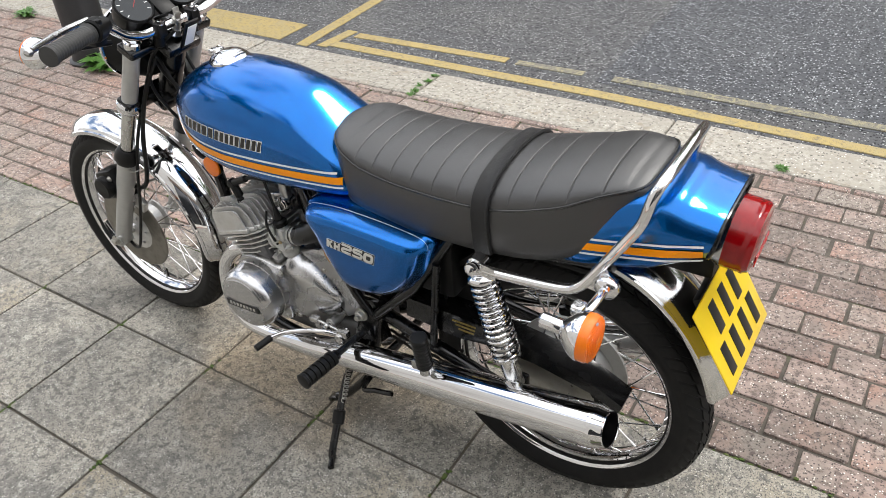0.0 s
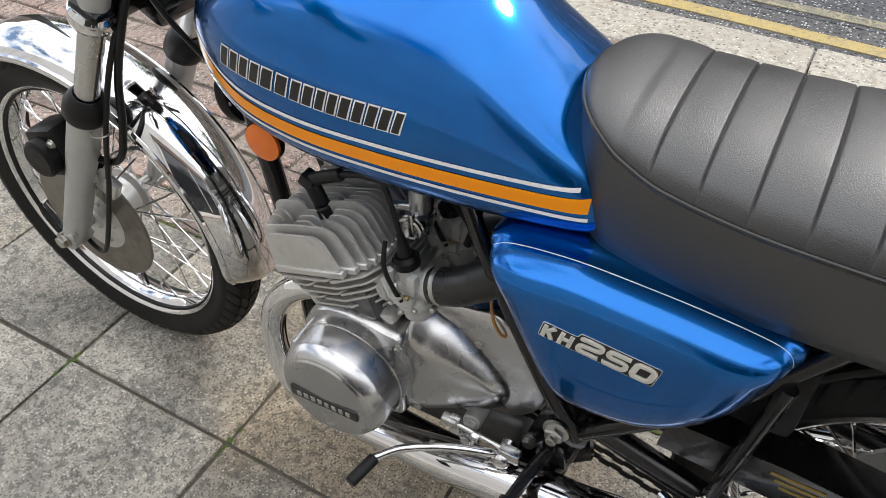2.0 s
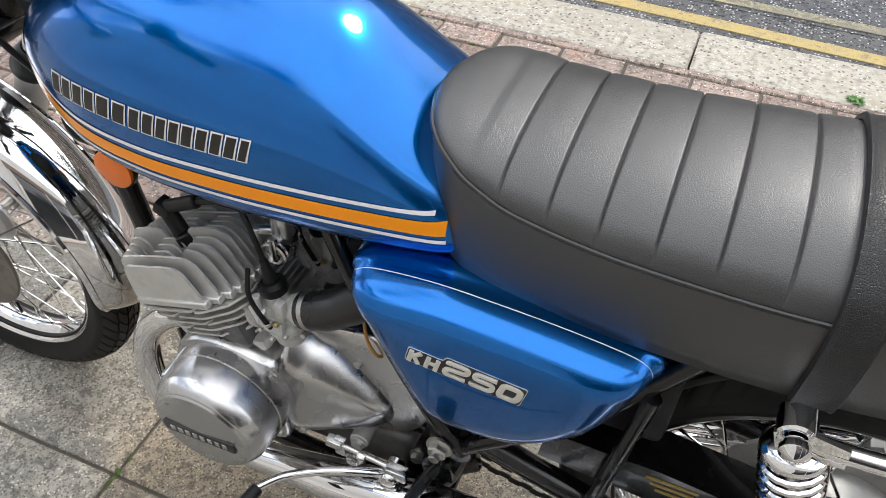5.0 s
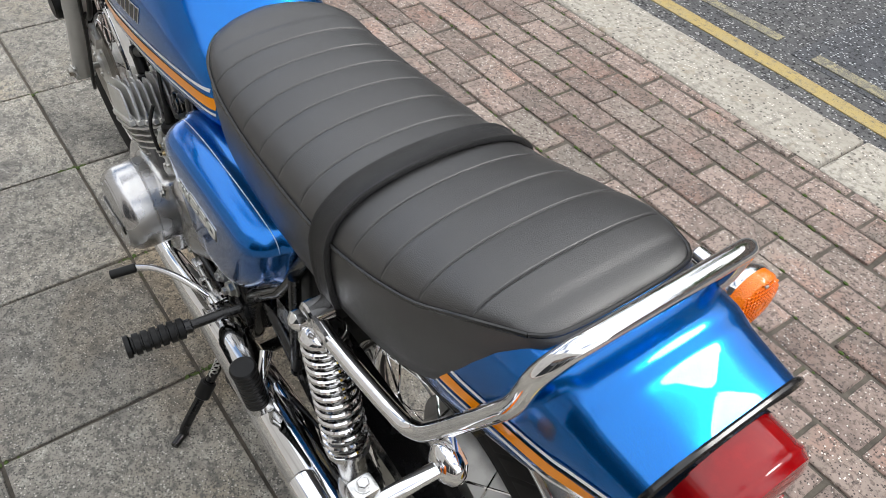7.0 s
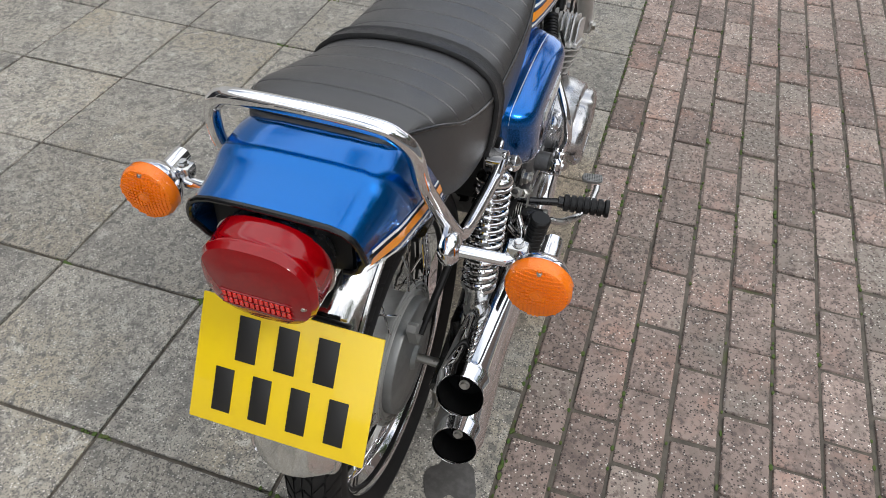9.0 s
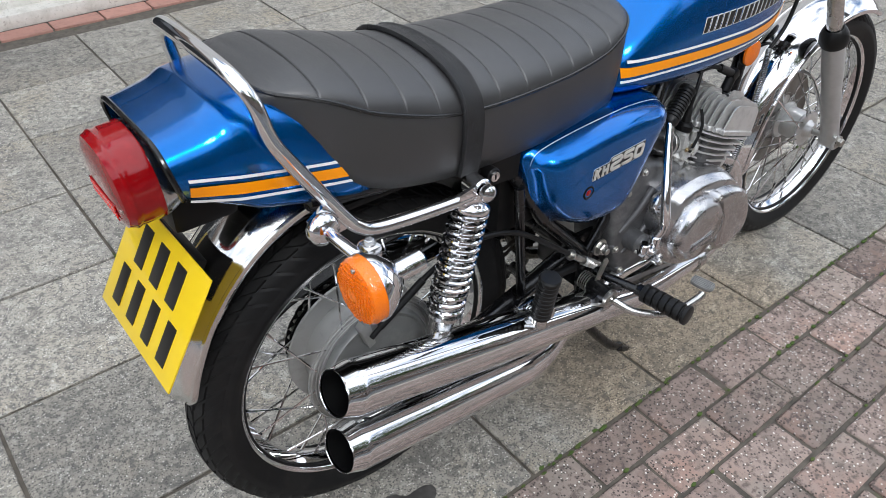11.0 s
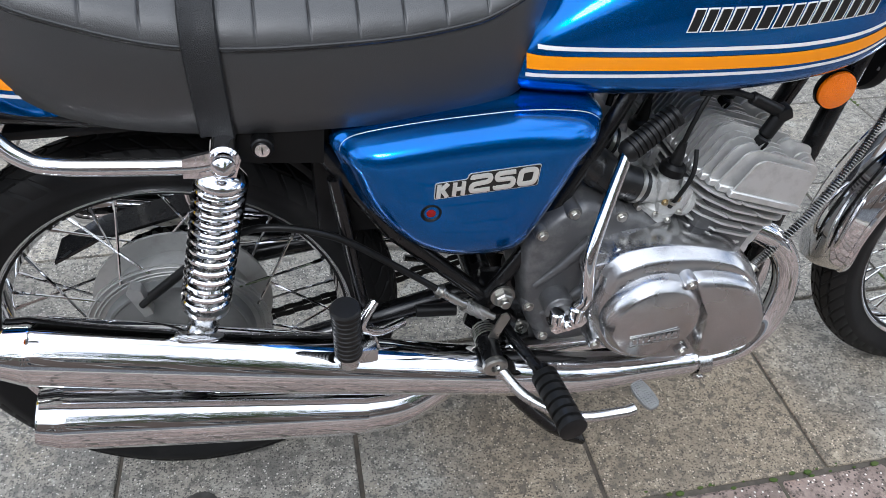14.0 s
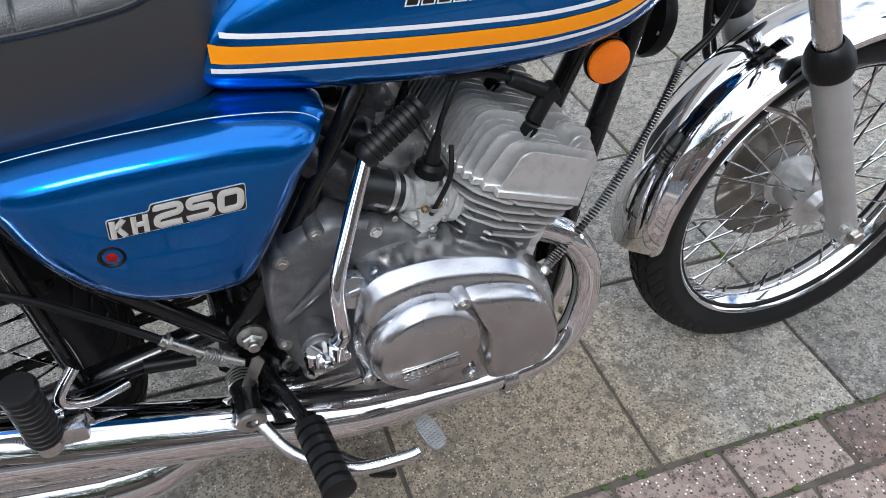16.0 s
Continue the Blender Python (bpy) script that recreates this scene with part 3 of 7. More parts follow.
# mudguard over the front wheel
def guard(c, pts, width, crown, n=9):
    """A curved strip through pts (x, z), bowed outward from c."""
    bm = bmesh.new()
    path = spline([(x, 0, z) for x, z in pts], 10)
    rings = []
    for i, p in enumerate(path):
        out = (p - Vector((c[0], 0, c[1]))).normalized()
        u = i / (len(path) - 1)
        end = min(1.0, min(u, 1 - u) * 14)
        wd = width * (0.72 + 0.28 * math.sqrt(max(0.0, 1 - (1 - end) ** 2)))
        ring = []
        for j in range(n + 1):
            v = -1 + 2 * j / n
            ring.append(bm.verts.new(p + out * (crown * (1 - abs(v) ** 2.4) - crown) + Vector((0, v * wd, 0))))
        for side in (1, -1):
            # rolled bead and a turned-down lip along each edge
            q = ring[-1 if side > 0 else 0].co
            bead = [bm.verts.new(q + out * dz + Vector((0, side * dy, 0))) for dy, dz in ((0.0022, 0.0012), (0.0044, -0.0006), (0.0050, -0.0040), (0.0040, -0.0085))]
            ring = ring + bead if side > 0 else bead[::-1] + ring
        rings.append(ring)
    ring_faces(bm, rings, False)
    return bm


def arc(c, r, a0, a1, n=10):
    return [(c[0] + r * math.cos(radians(a0 + (a1 - a0) * i / n)), c[1] + r * math.sin(radians(a0 + (a1 - a0) * i / n))) for i in range(n + 1)]


def thick(ob, t, off=1.0):
    m = ob.modifiers.new("thickness", "SOLIDIFY")
    m.thickness, m.offset = t, off
    return ob


fguard = thick(part("front_mudguard", guard((AX_F.x, AX_F.z), arc((AX_F.x, AX_F.z), 0.348, 183, 61), 0.060, 0.030, 14), CHROME, bike, "chromed front mudguard"), 0.0016)
for s in (1, -1):
    part("mudguard_stay", tube(spline([leg(0.36, s * 0.085), (1.24, s * 0.066, 0.50), (1.16, s * 0.064, 0.545)], 6), 0.0045, 8), CHROME, fguard)

cal = part("brake_caliper", merge(box((1.325, 0.080, 0.505), (0.075, 0.065, 0.085), 0.014, Matrix.Rotation(radians(20), 3, "Y")), cyl((1.325, 0.105, 0.505), (1.325, 0.132, 0.505), 0.032, 24), box((1.29, 0.075, 0.475), (0.05, 0.03, 0.03), 0.006)), SATIN, bike, "black brake caliper with rubber hose")
part("bolt", bolt((1.300, 0.113, 0.535), (0, 1, 0), 0.006, 0.006), STEEL, cal)
part("caliper_bracket", merge(box((1.27, 0.075, 0.455), (0.075, 0.016, 0.04), 0.005, Matrix.Rotation(radians(-30), 3, "Y")), bolt((1.262, 0.09, 0.47), (0, 1, 0), 0.008, 0.008)), ALLOY, cal)
part("brake_hose", tube(spline([(1.06, 0.06, 0.86), (1.085, 0.085, 0.78), (1.135, 0.082, 0.68), (1.155, 0.085, 0.60), (1.18, 0.09, 0.535), (1.235, 0.088, 0.515), (1.29, 0.085, 0.53)], 8), 0.0058, 10), RUBBER, cal, "black brake hose")
part("speedometer_cable", tube(spline([(1.03, 0.05, 0.90), (1.085, 0.075, 0.80), (1.130, 0.095, 0.70), (1.180, 0.100, 0.58), (1.222, 0.098, 0.47), (1.262, 0.100, 0.37), (1.300, 0.098, 0.30), (1.340, 0.090, 0.285), (1.375, 0.085, 0.31)], 8), 0.0042, 8), RUBBER, cal, "black speedometer cable")
part("cable_clip", tube([(1.182 + 0.014 * math.cos(a), 0.103 + 0.014 * math.sin(a), 0.590) for a in (2 * math.pi * i / 16 for i in range(16))], 0.0016, 6, closed=True), STEEL, cal)

# handlebar and controls
bar = part("handlebar", tube(spline([(0.860, 0.385, 1.063), (0.890, 0.30, 1.058), (0.930, 0.22, 1.048), (0.975, 0.15, 1.000), (0.990, 0.10, 0.978), (0.994, 0.05, 0.974), (0.994, -0.05, 0.974), (0.990, -0.10, 0.978), (0.975, -0.15, 1.000), (0.930, -0.22, 1.048), (0.890, -0.30, 1.058), (0.860, -0.385, 1.063)], 8), 0.0112, 16), CHROME, bike, "chromed tubular handlebar")
for s in (1, -1):
    d = Vector((-0.040, s * 0.112, 0.004)).normalized()
    a = Vector((0.902, s * 0.270, 1.057))
    grip = lathe([(0.0001, -0.002), (0.019, 0.0), (0.021, 0.004), (0.017, 0.008)] + [q for i in range(14) for q in ((0.0165, 0.010 + i * 0.0078), (0.0178, 0.0120 + i * 0.0078), (0.0178, 0.0155 + i * 0.0078), (0.0165, 0.0172 + i * 0.0078))] + [(0.0195, 0.1205), (0.0205, 0.124), (0.0195, 0.128), (0.0001, 0.129)], a, d, 24)
    part("grip", grip, GRIP, bar, "black ribbed rubber grip")
    part("switch_housing", merge(cyl(a - d * 0.034, a - d * 0.004, 0.024, 20), box(tuple(a - d * 0.02 + Vector((0.01, 0, -0.018))), (0.035, 0.03, 0.03), 0.006), box(tuple(a - d * 0.02 + Vector((-0.015, 0, 0.017))), (0.014, 0.012, 0.010), 0.003)), SATIN, bar)
    part("lever_perch", merge(cyl(a - d * 0.055, a - d * 0.036, 0.017, 16), box(tuple(a - d * 0.045 + Vector((0.028, 0, 0))), (0.04, 0.02, 0.016), 0.004)), SATIN, bar)
    lever = spline([a - d * 0.045 + Vector((0.045, 0, 0.004)), a + d * 0.01 + Vector((0.055, 0, 0.004)), a + d * 0.08 + Vector((0.050, 0, 0.006)), a + d * 0.145 + Vector((0.034, 0, 0.010))], 6)
    bm = tube(lever, [0.007] * (len(lever) - 2) + [0.0055, 0.005], 10)
    merge(bm, lathe([(0.0001, -0.009), (0.006, -0.0075), (0.009, 0), (0.006, 0.0075), (0.0001, 0.009)], lever[-1], d, 14))
    part("lever", bm, POLISHED, bar, "polished alloy control lever")
    for k in (0, 1):
        part("clamp_bolt", bolt((0.981 + 0.026 * k, s * 0.05, 0.986), (0, 0, 1), 0.007, 0.010), CHROME, bar)
    part("bar_clamp", merge(box((0.994, s * 0.05, 0.974), (0.042, 0.026, 0.034), 0.008), cyl((1.0, s * 0.05, 0.935), (0.994, s * 0.05, 0.968), 0.013)), SATIN, bar)
    # front indicators
    fi = part("front_indicator", lathe([(0.0001, -0.040), (0.014, -0.038), (0.020, -0.028), (0.029, -0.013), (0.034, 0.0), (0.034, 0.007), (0.031, 0.007)], (1.085, s * 0.287, 0.992), (1, 0, 0.0), 28), CHROME, bike, "chrome front indicator with amber lens")
    part("lens", lathe([(0.031, 0.005), (0.032, 0.014), (0.025, 0.021), (0.0001, 0.024)], (1.085, s * 0.287, 0.992), (1, 0, 0), 28), AMBER, fi, "amber lens")
    part("stalk", tube([(1.070, s * 0.275, 0.990), (1.06, s * 0.13, 0.962)], 0.0062, 10), SATIN, fi, "dark indicator stalk")
    inst = part("instrument", lathe([(0.0001, -0.050), (0.028, -0.048), (0.040, -0.030), (0.044, 0.0), (0.046, 0.008), (0.043, 0.012), (0.040, 0.008), (0.0001, 0.006)], (1.040, s * 0.064, 1.018), (-0.62, 0, 0.78), 32), SATIN, bike, "black round instrument with dark dial")
    part("dial_glass", lathe([(0.0001, 0.0085), (0.0395, 0.0085), (0.0395, 0.0065)], (1.040, s * 0.064, 1.018), (-0.62, 0, 0.78), 32), GLASS, inst, "dark glass dial")
    DM = Matrix.Translation((1.040, s * 0.064, 1.018)) @ Vector((-0.62, 0, 0.78)).to_track_quat("Z", "Y").to_matrix().to_4x4()
    part("needle", moved(box((0.008, 0.008, 0.0090), (0.028, 0.0016, 0.0006), 0.0, Matrix.Rotation(radians(40), 3, "Z")), DM), RED, inst, "red needle")
    for i in range(9):
        a = radians(-30 + 30 * i)
        part("dial_mark", moved(box((0.033 * math.cos(a), 0.033 * math.sin(a), 0.0088), (0.007, 0.0014, 0.0004), 0.0, Matrix.Rotation(a, 3, "Z")), DM), WHITE, inst)
part("warning_panel", box((1.02, 0, 1.01), (0.05, 0.045, 0.012), 0.005, Matrix.Rotation(radians(-38), 3, "Y")), SATIN, bike)
key = part("ignition_key", merge(cyl((0.995, 0.0, 0.955), (0.984, 0.0, 0.985), 0.010, 16), box((0.978, 0, 0.997), (0.003, 0.018, 0.026), 0.001)), STEEL, bike, "ignition key with dark tag")
part("key_tag", box((0.958, -0.004, 0.950), (0.006, 0.040, 0.078), 0.003, Matrix.Rotation(radians(-32), 3, "Y")), SATIN, key, "black key tag")
part("tag_face", box((0.9540, -0.004, 0.9475), (0.0015, 0.027, 0.056), 0.0005, Matrix.Rotation(radians(-32), 3, "Y")), WHITE, key, "pale tag face")
part("key_ring", tube([(0.973 + 0.004 * math.sin(a), 0.011 * math.cos(a), 0.988 + 0.012 * math.sin(a)) for a in (2 * math.pi * i / 18 for i in range(18))], 0.0012, 6, closed=True), STEEL, key)
for k, pth in enumerate(([(0.985, 0.02, 1.0), (1.06, 0.04, 0.96), (1.05, 0.03, 0.86), (0.99, 0.02, 0.80)], [(0.93, 0.22, 1.05), (1.0, 0.18, 1.03), (1.05, 0.05, 0.93), (1.0, 0.03, 0.80), (0.93, 0.03, 0.73)], [(0.93, -0.22, 1.05), (1.03, -0.16, 1.02), (1.05, -0.05, 0.92), (1.0, -0.04, 0.80)], [(0.96, 0.03, 0.97), (1.04, 0.055, 0.90), (1.06, 0.06, 0.82), (1.01, 0.035, 0.72), (0.95, 0.03, 0.70)])):
    part("control_cable", tube(spline(pth, 8), 0.0042, 8), RUBBER, bar, "black control cable")
# headlamp, seen only in part behind the instruments
hl = part("headlamp", lathe([(0.0001, -0.10), (0.05, -0.092), (0.078, -0.06), (0.085, 0.0), (0.088, 0.004), (0.082, 0.012)], (1.17, 0, 0.905), (1, 0, 0), 40), SATIN, bike, "black headlamp shell with chrome rim")
part("glass", lathe([(0.0001, 0.024), (0.05, 0.020), (0.082, 0.008)], (1.17, 0, 0.905), (1, 0, 0), 40), GLASS, hl)
part("rim_ring", lathe([(0.082, 0.0), (0.090, 0.002), (0.090, 0.010), (0.082, 0.014)], (1.17, 0, 0.905), (1, 0, 0), 40, closed=True), CHROME, hl)

# ---- frame ----
frame_main = part("frame", tube(spline([(0.99, 0, 0.83), (0.80, 0, 0.80), (0.55, 0, 0.755)], 6), 0.022, 14), BLACK, bike, "black painted tubular frame")
for s in (1, -1):
    part("down_tube", tube(spline([(0.985, s * 0.022, 0.80), (0.935, s * 0.042, 0.64), (0.885, s * 0.062, 0.45), (0.862, s * 0.075, 0.30), (0.82, s * 0.085, 0.225), (0.70, s * 0.09, 0.205), (0.55, s * 0.095, 0.215), (0.46, s * 0.10, 0.27), (0.425, s * 0.105, 0.40)], 6), 0.0145, 12), BLACK, frame_main)
    part("seat_tube", tube(spline([(0.615, s * 0.085, 0.715), (0.565, s * 0.105, 0.63), (0.48, s * 0.115, 0.475), (0.424, s * 0.115, 0.392)], 6), 0.0105, 12), BLACK, frame_main)
    part("rear_strut", tube([(0.424, s * 0.112, 0.40), (0.30, s * 0.112, 0.530), (0.20, s * 0.104, 0.690)], 0.0115, 12), BLACK, frame_main)
    part("subframe_rail", tube(spline([(0.66, s * 0.06, 0.725), (0.50, s * 0.075, 0.712), (0.20, s * 0.095, 0.703), (0.05, s * 0.100, 0.708), (-0.13, s * 0.105, 0.735)], 6), 0.0125, 12), BLACK, frame_main)
    part("footpeg_bracket", prism([(0.432, 0.322), (0.472, 0.320), (0.476, 0.352), (0.462, 0.372), (0.438, 0.366)], s * 0.105, s * 0.124, 0.006), BLACK, frame_main)
    part("pivot_nut", merge(bolt((0.450, s * 0.128, 0.408), (0, s, 0), 0.013, 0.014), cyl((0.450, s * 0.14, 0.408), (0.450, s * 0.150, 0.408), 0.007, 12)), STEEL, frame_main)
    part("engine_mount", prism([(0.85, 0.43), (0.91, 0.42), (0.90, 0.36), (0.85, 0.34)], s * 0.045, s * 0.052, 0.004), BLACK, frame_main)
for s in (1, -1):
    part("pivot_gusset", prism([(0.405, 0.330), (0.470, 0.262), (0.512, 0.262), (0.500, 0.318), (0.486, 0.372), (0.470, 0.425), (0.425, 0.428)], s * 0.088, s * 0.098, 0.003), BLACK, frame_main)
    part("gusset_bolt", bolt((0.492, s * 0.098, 0.312), (0, s, 0), 0.009, 0.010), STEEL, frame_main)
part("cross_tube", tube([(0.43, -0.12, 0.392), (0.43, 0.12, 0.392)], 0.018, 14), BLACK, frame_main)
part("battery_tray", box((0.33, 0, 0.60), (0.24, 0.20, 0.16), 0.012), SATIN, bike, "black battery and air filter box")

# swinging arm, chain guard
arm = part("swinging_arm", tube([(0.43, -0.09, 0.395), (0.43, 0.09, 0.395)], 0.021, 16), BLACK, bike, "black tubular swinging arm")
for s in (1, -1):
    part("arm_tube", tube(spline([(0.43, s * 0.085, 0.395), (0.30, s * 0.098, 0.372), (0.10, s * 0.112, 0.334), (-0.045, s * 0.115, 0.310)], 6), 0.0165, 12), BLACK, arm)
    part("chain_adjuster", merge(box((-0.035, s * 0.118, 0.311), (0.075, 0.012, 0.046), 0.006), tube([(-0.06, s * 0.118, 0.311), (-0.105, s * 0.118, 0.305)], 0.004, 8), bolt((-0.09, s * 0.118, 0.307), (-1, 0, 0), 0.007, 0.008)), STEEL, arm)
    part("lower_shock_lug", box((0.05, s * 0.118, 0.365), (0.04, 0.02, 0.07), 0.006), BLACK, arm)
bm = prism([(0.335, 0.435), (0.33, 0.482), (0.20, 0.482), (0.02, 0.462), (-0.10, 0.432), (-0.168, 0.398), (-0.160, 0.382), (-0.10, 0.408), (0.02, 0.432), (0.12, 0.436), (0.20, 0.425)], 0.102, 0.108, 0.003)
merge(bm, prism([(0.33, 0.482), (0.20, 0.482), (0.02, 0.462), (-0.10, 0.432), (-0.168, 0.398), (-0.168, 0.403), (-0.10, 0.437), (0.02, 0.467), (0.20, 0.487), (0.33, 0.487)], 0.052, 0.108, 0.001))
cg = part("chain_guard", bm, BLACK, arm, "glossy black chain guard with worn gold label")
GOLD = material("gold_label", (0.30, 0.22, 0.06), 0.5, 0.4)
for k in range(3):
    part("label_bar", box((0.185 - 0.002 * k, 0.1085, 0.472 - 0.010 * k), (0.058 - 0.010 * k, 0.0012, 0.0042), 0.0), GOLD, cg)

# shock absorbers
for s in (1, -1):
    a, b = Vector((0.048, s * 0.144, 0.408)), Vector((0.120, s * 0.144, 0.682))
    ax = (b - a).normalized()
    H = (b - a).length
    sh = part("shock_absorber", lathe([(0.0001, 0.0), (0.017, 0.0), (0.019, 0.012), (0.019, 0.055), (0.029, 0.060), (0.029, 0.066), (0.017, 0.068), (0.017, 0.12), (0.008, 0.122), (0.008, H - 0.035)], a, ax, 24), DULLCHROME, bike, "chromed coil-spring rear shock absorber")
    coils, wire = 13.0, 0.0040
    pts = []
    q = ax.orthogonal().normalized()
    w2 = ax.cross(q)
    for i in range(int(coils * 18) + 1):
        t = i / (coils * 18)
        ang = 2 * math.pi * coils * t
        pts.append(a + ax * (0.068 + (H - 0.068 - 0.036) * t) + (q * math.cos(ang) + w2 * math.sin(ang)) * 0.0265)
    part("spring", tube(pts, wire, 8), CHROME, sh, "chrome coil spring")
    part("spring_cap", lathe([(0.006, H - 0.036), (0.029, H - 0.036), (0.030, H - 0.032), (0.028, H - 0.027), (0.018, H - 0.021), (0.006, H - 0.02)], a, ax, 24), CHROME, sh)
    part("top_eye", merge(cyl(b + Vector((0, -0.016, 0)), b + Vector((0, 0.016, 0)), 0.017, 20), lathe([(0.0001, 0), (0.010, 0), (0.013, 0.004), (0.013, 0.012), (0.007, 0.018), (0.0001, 0.02)], b + Vector((0, s * 0.018, 0)), (0, s, 0), 20)), CHROME, sh)
    part("bottom_eye", merge(cyl(a + Vector((0, -0.018, -0.012)), a + Vector((0, 0.018, -0.012)), 0.016, 20), bolt(a + Vector((0, s * 0.018, -0.012)), (0, s, 0), 0.010, 0.010)), STEEL, sh)

# ---- fuel tank ----
TX = (0.446, 0.458, 0.474, 0.51, 0.60, 0.70, 0.80, 0.885, 0.955, 0.990)
T_TOP = (0.806, 0.814, 0.823, 0.844, 0.890, 0.914, 0.919, 0.905, 0.868, 0.826)
T_BOT = (0.705, 0.701, 0.698, 0.693, 0.685, 0.682, 0.686, 0.701, 0.732, 0.772)
T_W = (0.0985, 0.1070, 0.1118, 0.1170, 0.126, 0.132, 0.132, 0.121, 0.090, 0.052)
T_MID = (0.744, 0.747, 0.750, 0.756, 0.766, 0.776, 0.784, 0.790, 0.796, 0.80)
LO = 5.0


def lean(x, z):
    """How far the tank's back end leans forward at height z."""
    return 0.42 * max(0.0, z - 0.725) * max(0.0, min(1.0, (0.62 - x) / 0.16)) ** 1.5


def up(x):
    return curve1((0.45, 0.52, 0.62, 0.72), (2.5, 2.35, 2.12, 2.05), x)



def tank_y(x, z):
    """The tank's half width at x and height z."""
    xr = x
    for _ in range(6):
        xr = x - lean(xr, z)
    x = max(xr, TX[0])
    t, b, w, m = (curve1(TX, v, x) for v in (T_TOP, T_BOT, T_W, T_MID))
    e, q = (up(x), (z - m) / (t - m)) if z >= m else (LO, (m - z) / (m - b))
    return w * max(0.0, 1 - min(1.0, q) ** e) ** (1 / e)


def tank_ring(x, shrink=1.0, n=64):
    t, b, w, m = (curve1(TX, v, x) for v in (T_TOP, T_BOT, T_W, T_MID))
    c0 = (t + b) / 2
    out = []
    for i in range(n):
        a = 2 * math.pi * i / n
        c, s = math.cos(a), math.sin(a)
        e = 2 / up(x) if s >= 0 else 2 / LO
        z = m + (t - m if s >= 0 else m - b) * math.copysign(abs(s) ** e, s)
        out.append((w * math.copysign(abs(c) ** e, c) * shrink, c0 + (z - c0) * shrink))
    return out


bm = bmesh.new()
rings = []
for x, k in ((0.4375, 0.70), (0.4385, 0.82), (0.4405, 0.90), (0.4430, 0.96)):
    rings.append([bm.verts.new((x + lean(x, z), y, z)) for y, z in tank_ring(0.446, k)])
for i in range(53):
    x = 0.446 + (0.990 - 0.446) * (0.5 - 0.5 * math.cos(math.pi * i / 52))
    rings.append([bm.verts.new((x + lean(x, z), y, z)) for y, z in tank_ring(x)])
for x, k in ((0.998, 0.86), (1.003, 0.66), (1.006, 0.35)):
    rings.append([bm.verts.new((x, y, z)) for y, z in tank_ring(0.990, k)])
ring_faces(bm, rings, True, False, True)
tank = part("fuel_tank", bm, BLUE, bike, "candy blue teardrop fuel tank with orange and white stripes", sharp=80)
bm = lathe([(0.0001, 0.021), (0.014, 0.0203), (0.030, 0.0165), (0.040, 0.010), (0.0455, 0.003), (0.0455, -0.008)], (0.836, 0.0, 0.911), (0.03, 0, 1), 36)
cap = part("filler_cap", bm, CHROME, tank, "chromed flip-up filler cap")
part("cap_latch", merge(box((0.872, 0.0, 0.925), (0.022, 0.026, 0.012), 0.003), cyl((0.879, -0.016, 0.924), (0.879, 0.016, 0.924), 0.007, 12)), CHROME, cap)
part("cap_tab", box((0.812, 0, 0.926), (0.022, 0.03, 0.006), 0.002), CHROME, cap)


def tank_band(x0, x1, zc, half, side, off=0.0007, n=60, cut=0.0):
    """A strip laid on the tank's side; zc gives its middle height at x."""
    bm = bmesh.new()
    rings = []
    for i in range(n + 1):
        x = x0 + (x1 - x0) * i / n
        ring = []
        for j in range(5):
            v = -1 + 0.5 * j
            xx = x + cut * (1 - v) / 2 * (1 - i / n)
            z = zc(xx) + half * v
            ring.append(bm.verts.new((xx, side * (tank_y(xx, z) + off), z)))
        rings.append(ring)
    ring_faces(bm, rings, False)
    return bm


def zc(x):
    return curve1((0.44, 0.55, 0.70, 0.80, 0.88, 0.94, 0.985), (0.7465, 0.7430, 0.7395, 0.7400, 0.7505, 0.7770, 0.815), x)


def spread(x):
    return curve1((0.44, 0.86, 0.985), (1.0, 0.92, 0.55), x)


for s in (1, -1):
    part("orange_stripe", tank_band(0.4615, 0.980, zc, 0.0082, s), STRIPE, tank, "orange stripe")
    part("white_stripe", tank_band(0.4725, 0.980, lambda x: zc(x) + 0.0175 * spread(x), 0.0024, s), WHITE, tank, "thin white stripe")
    part("white_stripe", tank_band(0.4605, 0.980, lambda x: zc(x) - 0.0150 * spread(x), 0.0022, s), WHITE, tank, "thin white stripe")
    # the maker's mark as plain slanted shapes
    w8 = [w * (1.04 if s > 0 else 1.0) for w in (0.030, 0.031, 0.039, 0.031, 0.028, 0.031, 0.030, 0.013)]
    x = 0.893 if s > 0 else 0.640
    for k, wd in enumerate(w8):
        spans = ((0.0, 0.34), (0.50, 0.84)) if wd > 0.02 else ((0.0, 0.62),)
        for grow, off, mat_, nm in ((0.0016, 0.0009, WHITE, "mark_outline"), (0.0, 0.0015, INK, "mark_bar")):
            for u0, u1 in spans:
                bm = bmesh.new()
                rings = []
                for i in range(3):
                    ring = []
                    for j in range(5):
                        v = -1 + j * 0.5
                        du = wd * (u0 + (u1 - u0) * i / 2) + grow * (i - 1) + (0.0035 if s < 0 else -0.0035) * v * (1 if s < 0 else -1)
                        xx = x - du if s > 0 else x + du
                        z = 0.7915 + curve1((0.64, 0.76, 0.90), (0.0, 0.001, 0.010), xx) + v * (0.0118 + grow)
                        ring.append(bm.verts.new((xx, s * (tank_y(xx, z) + off), z)))
                    rings.append(ring)
                ring_faces(bm, rings, False)
                part(nm, bm, mat_, tank)
        x += -wd if s > 0 else wd

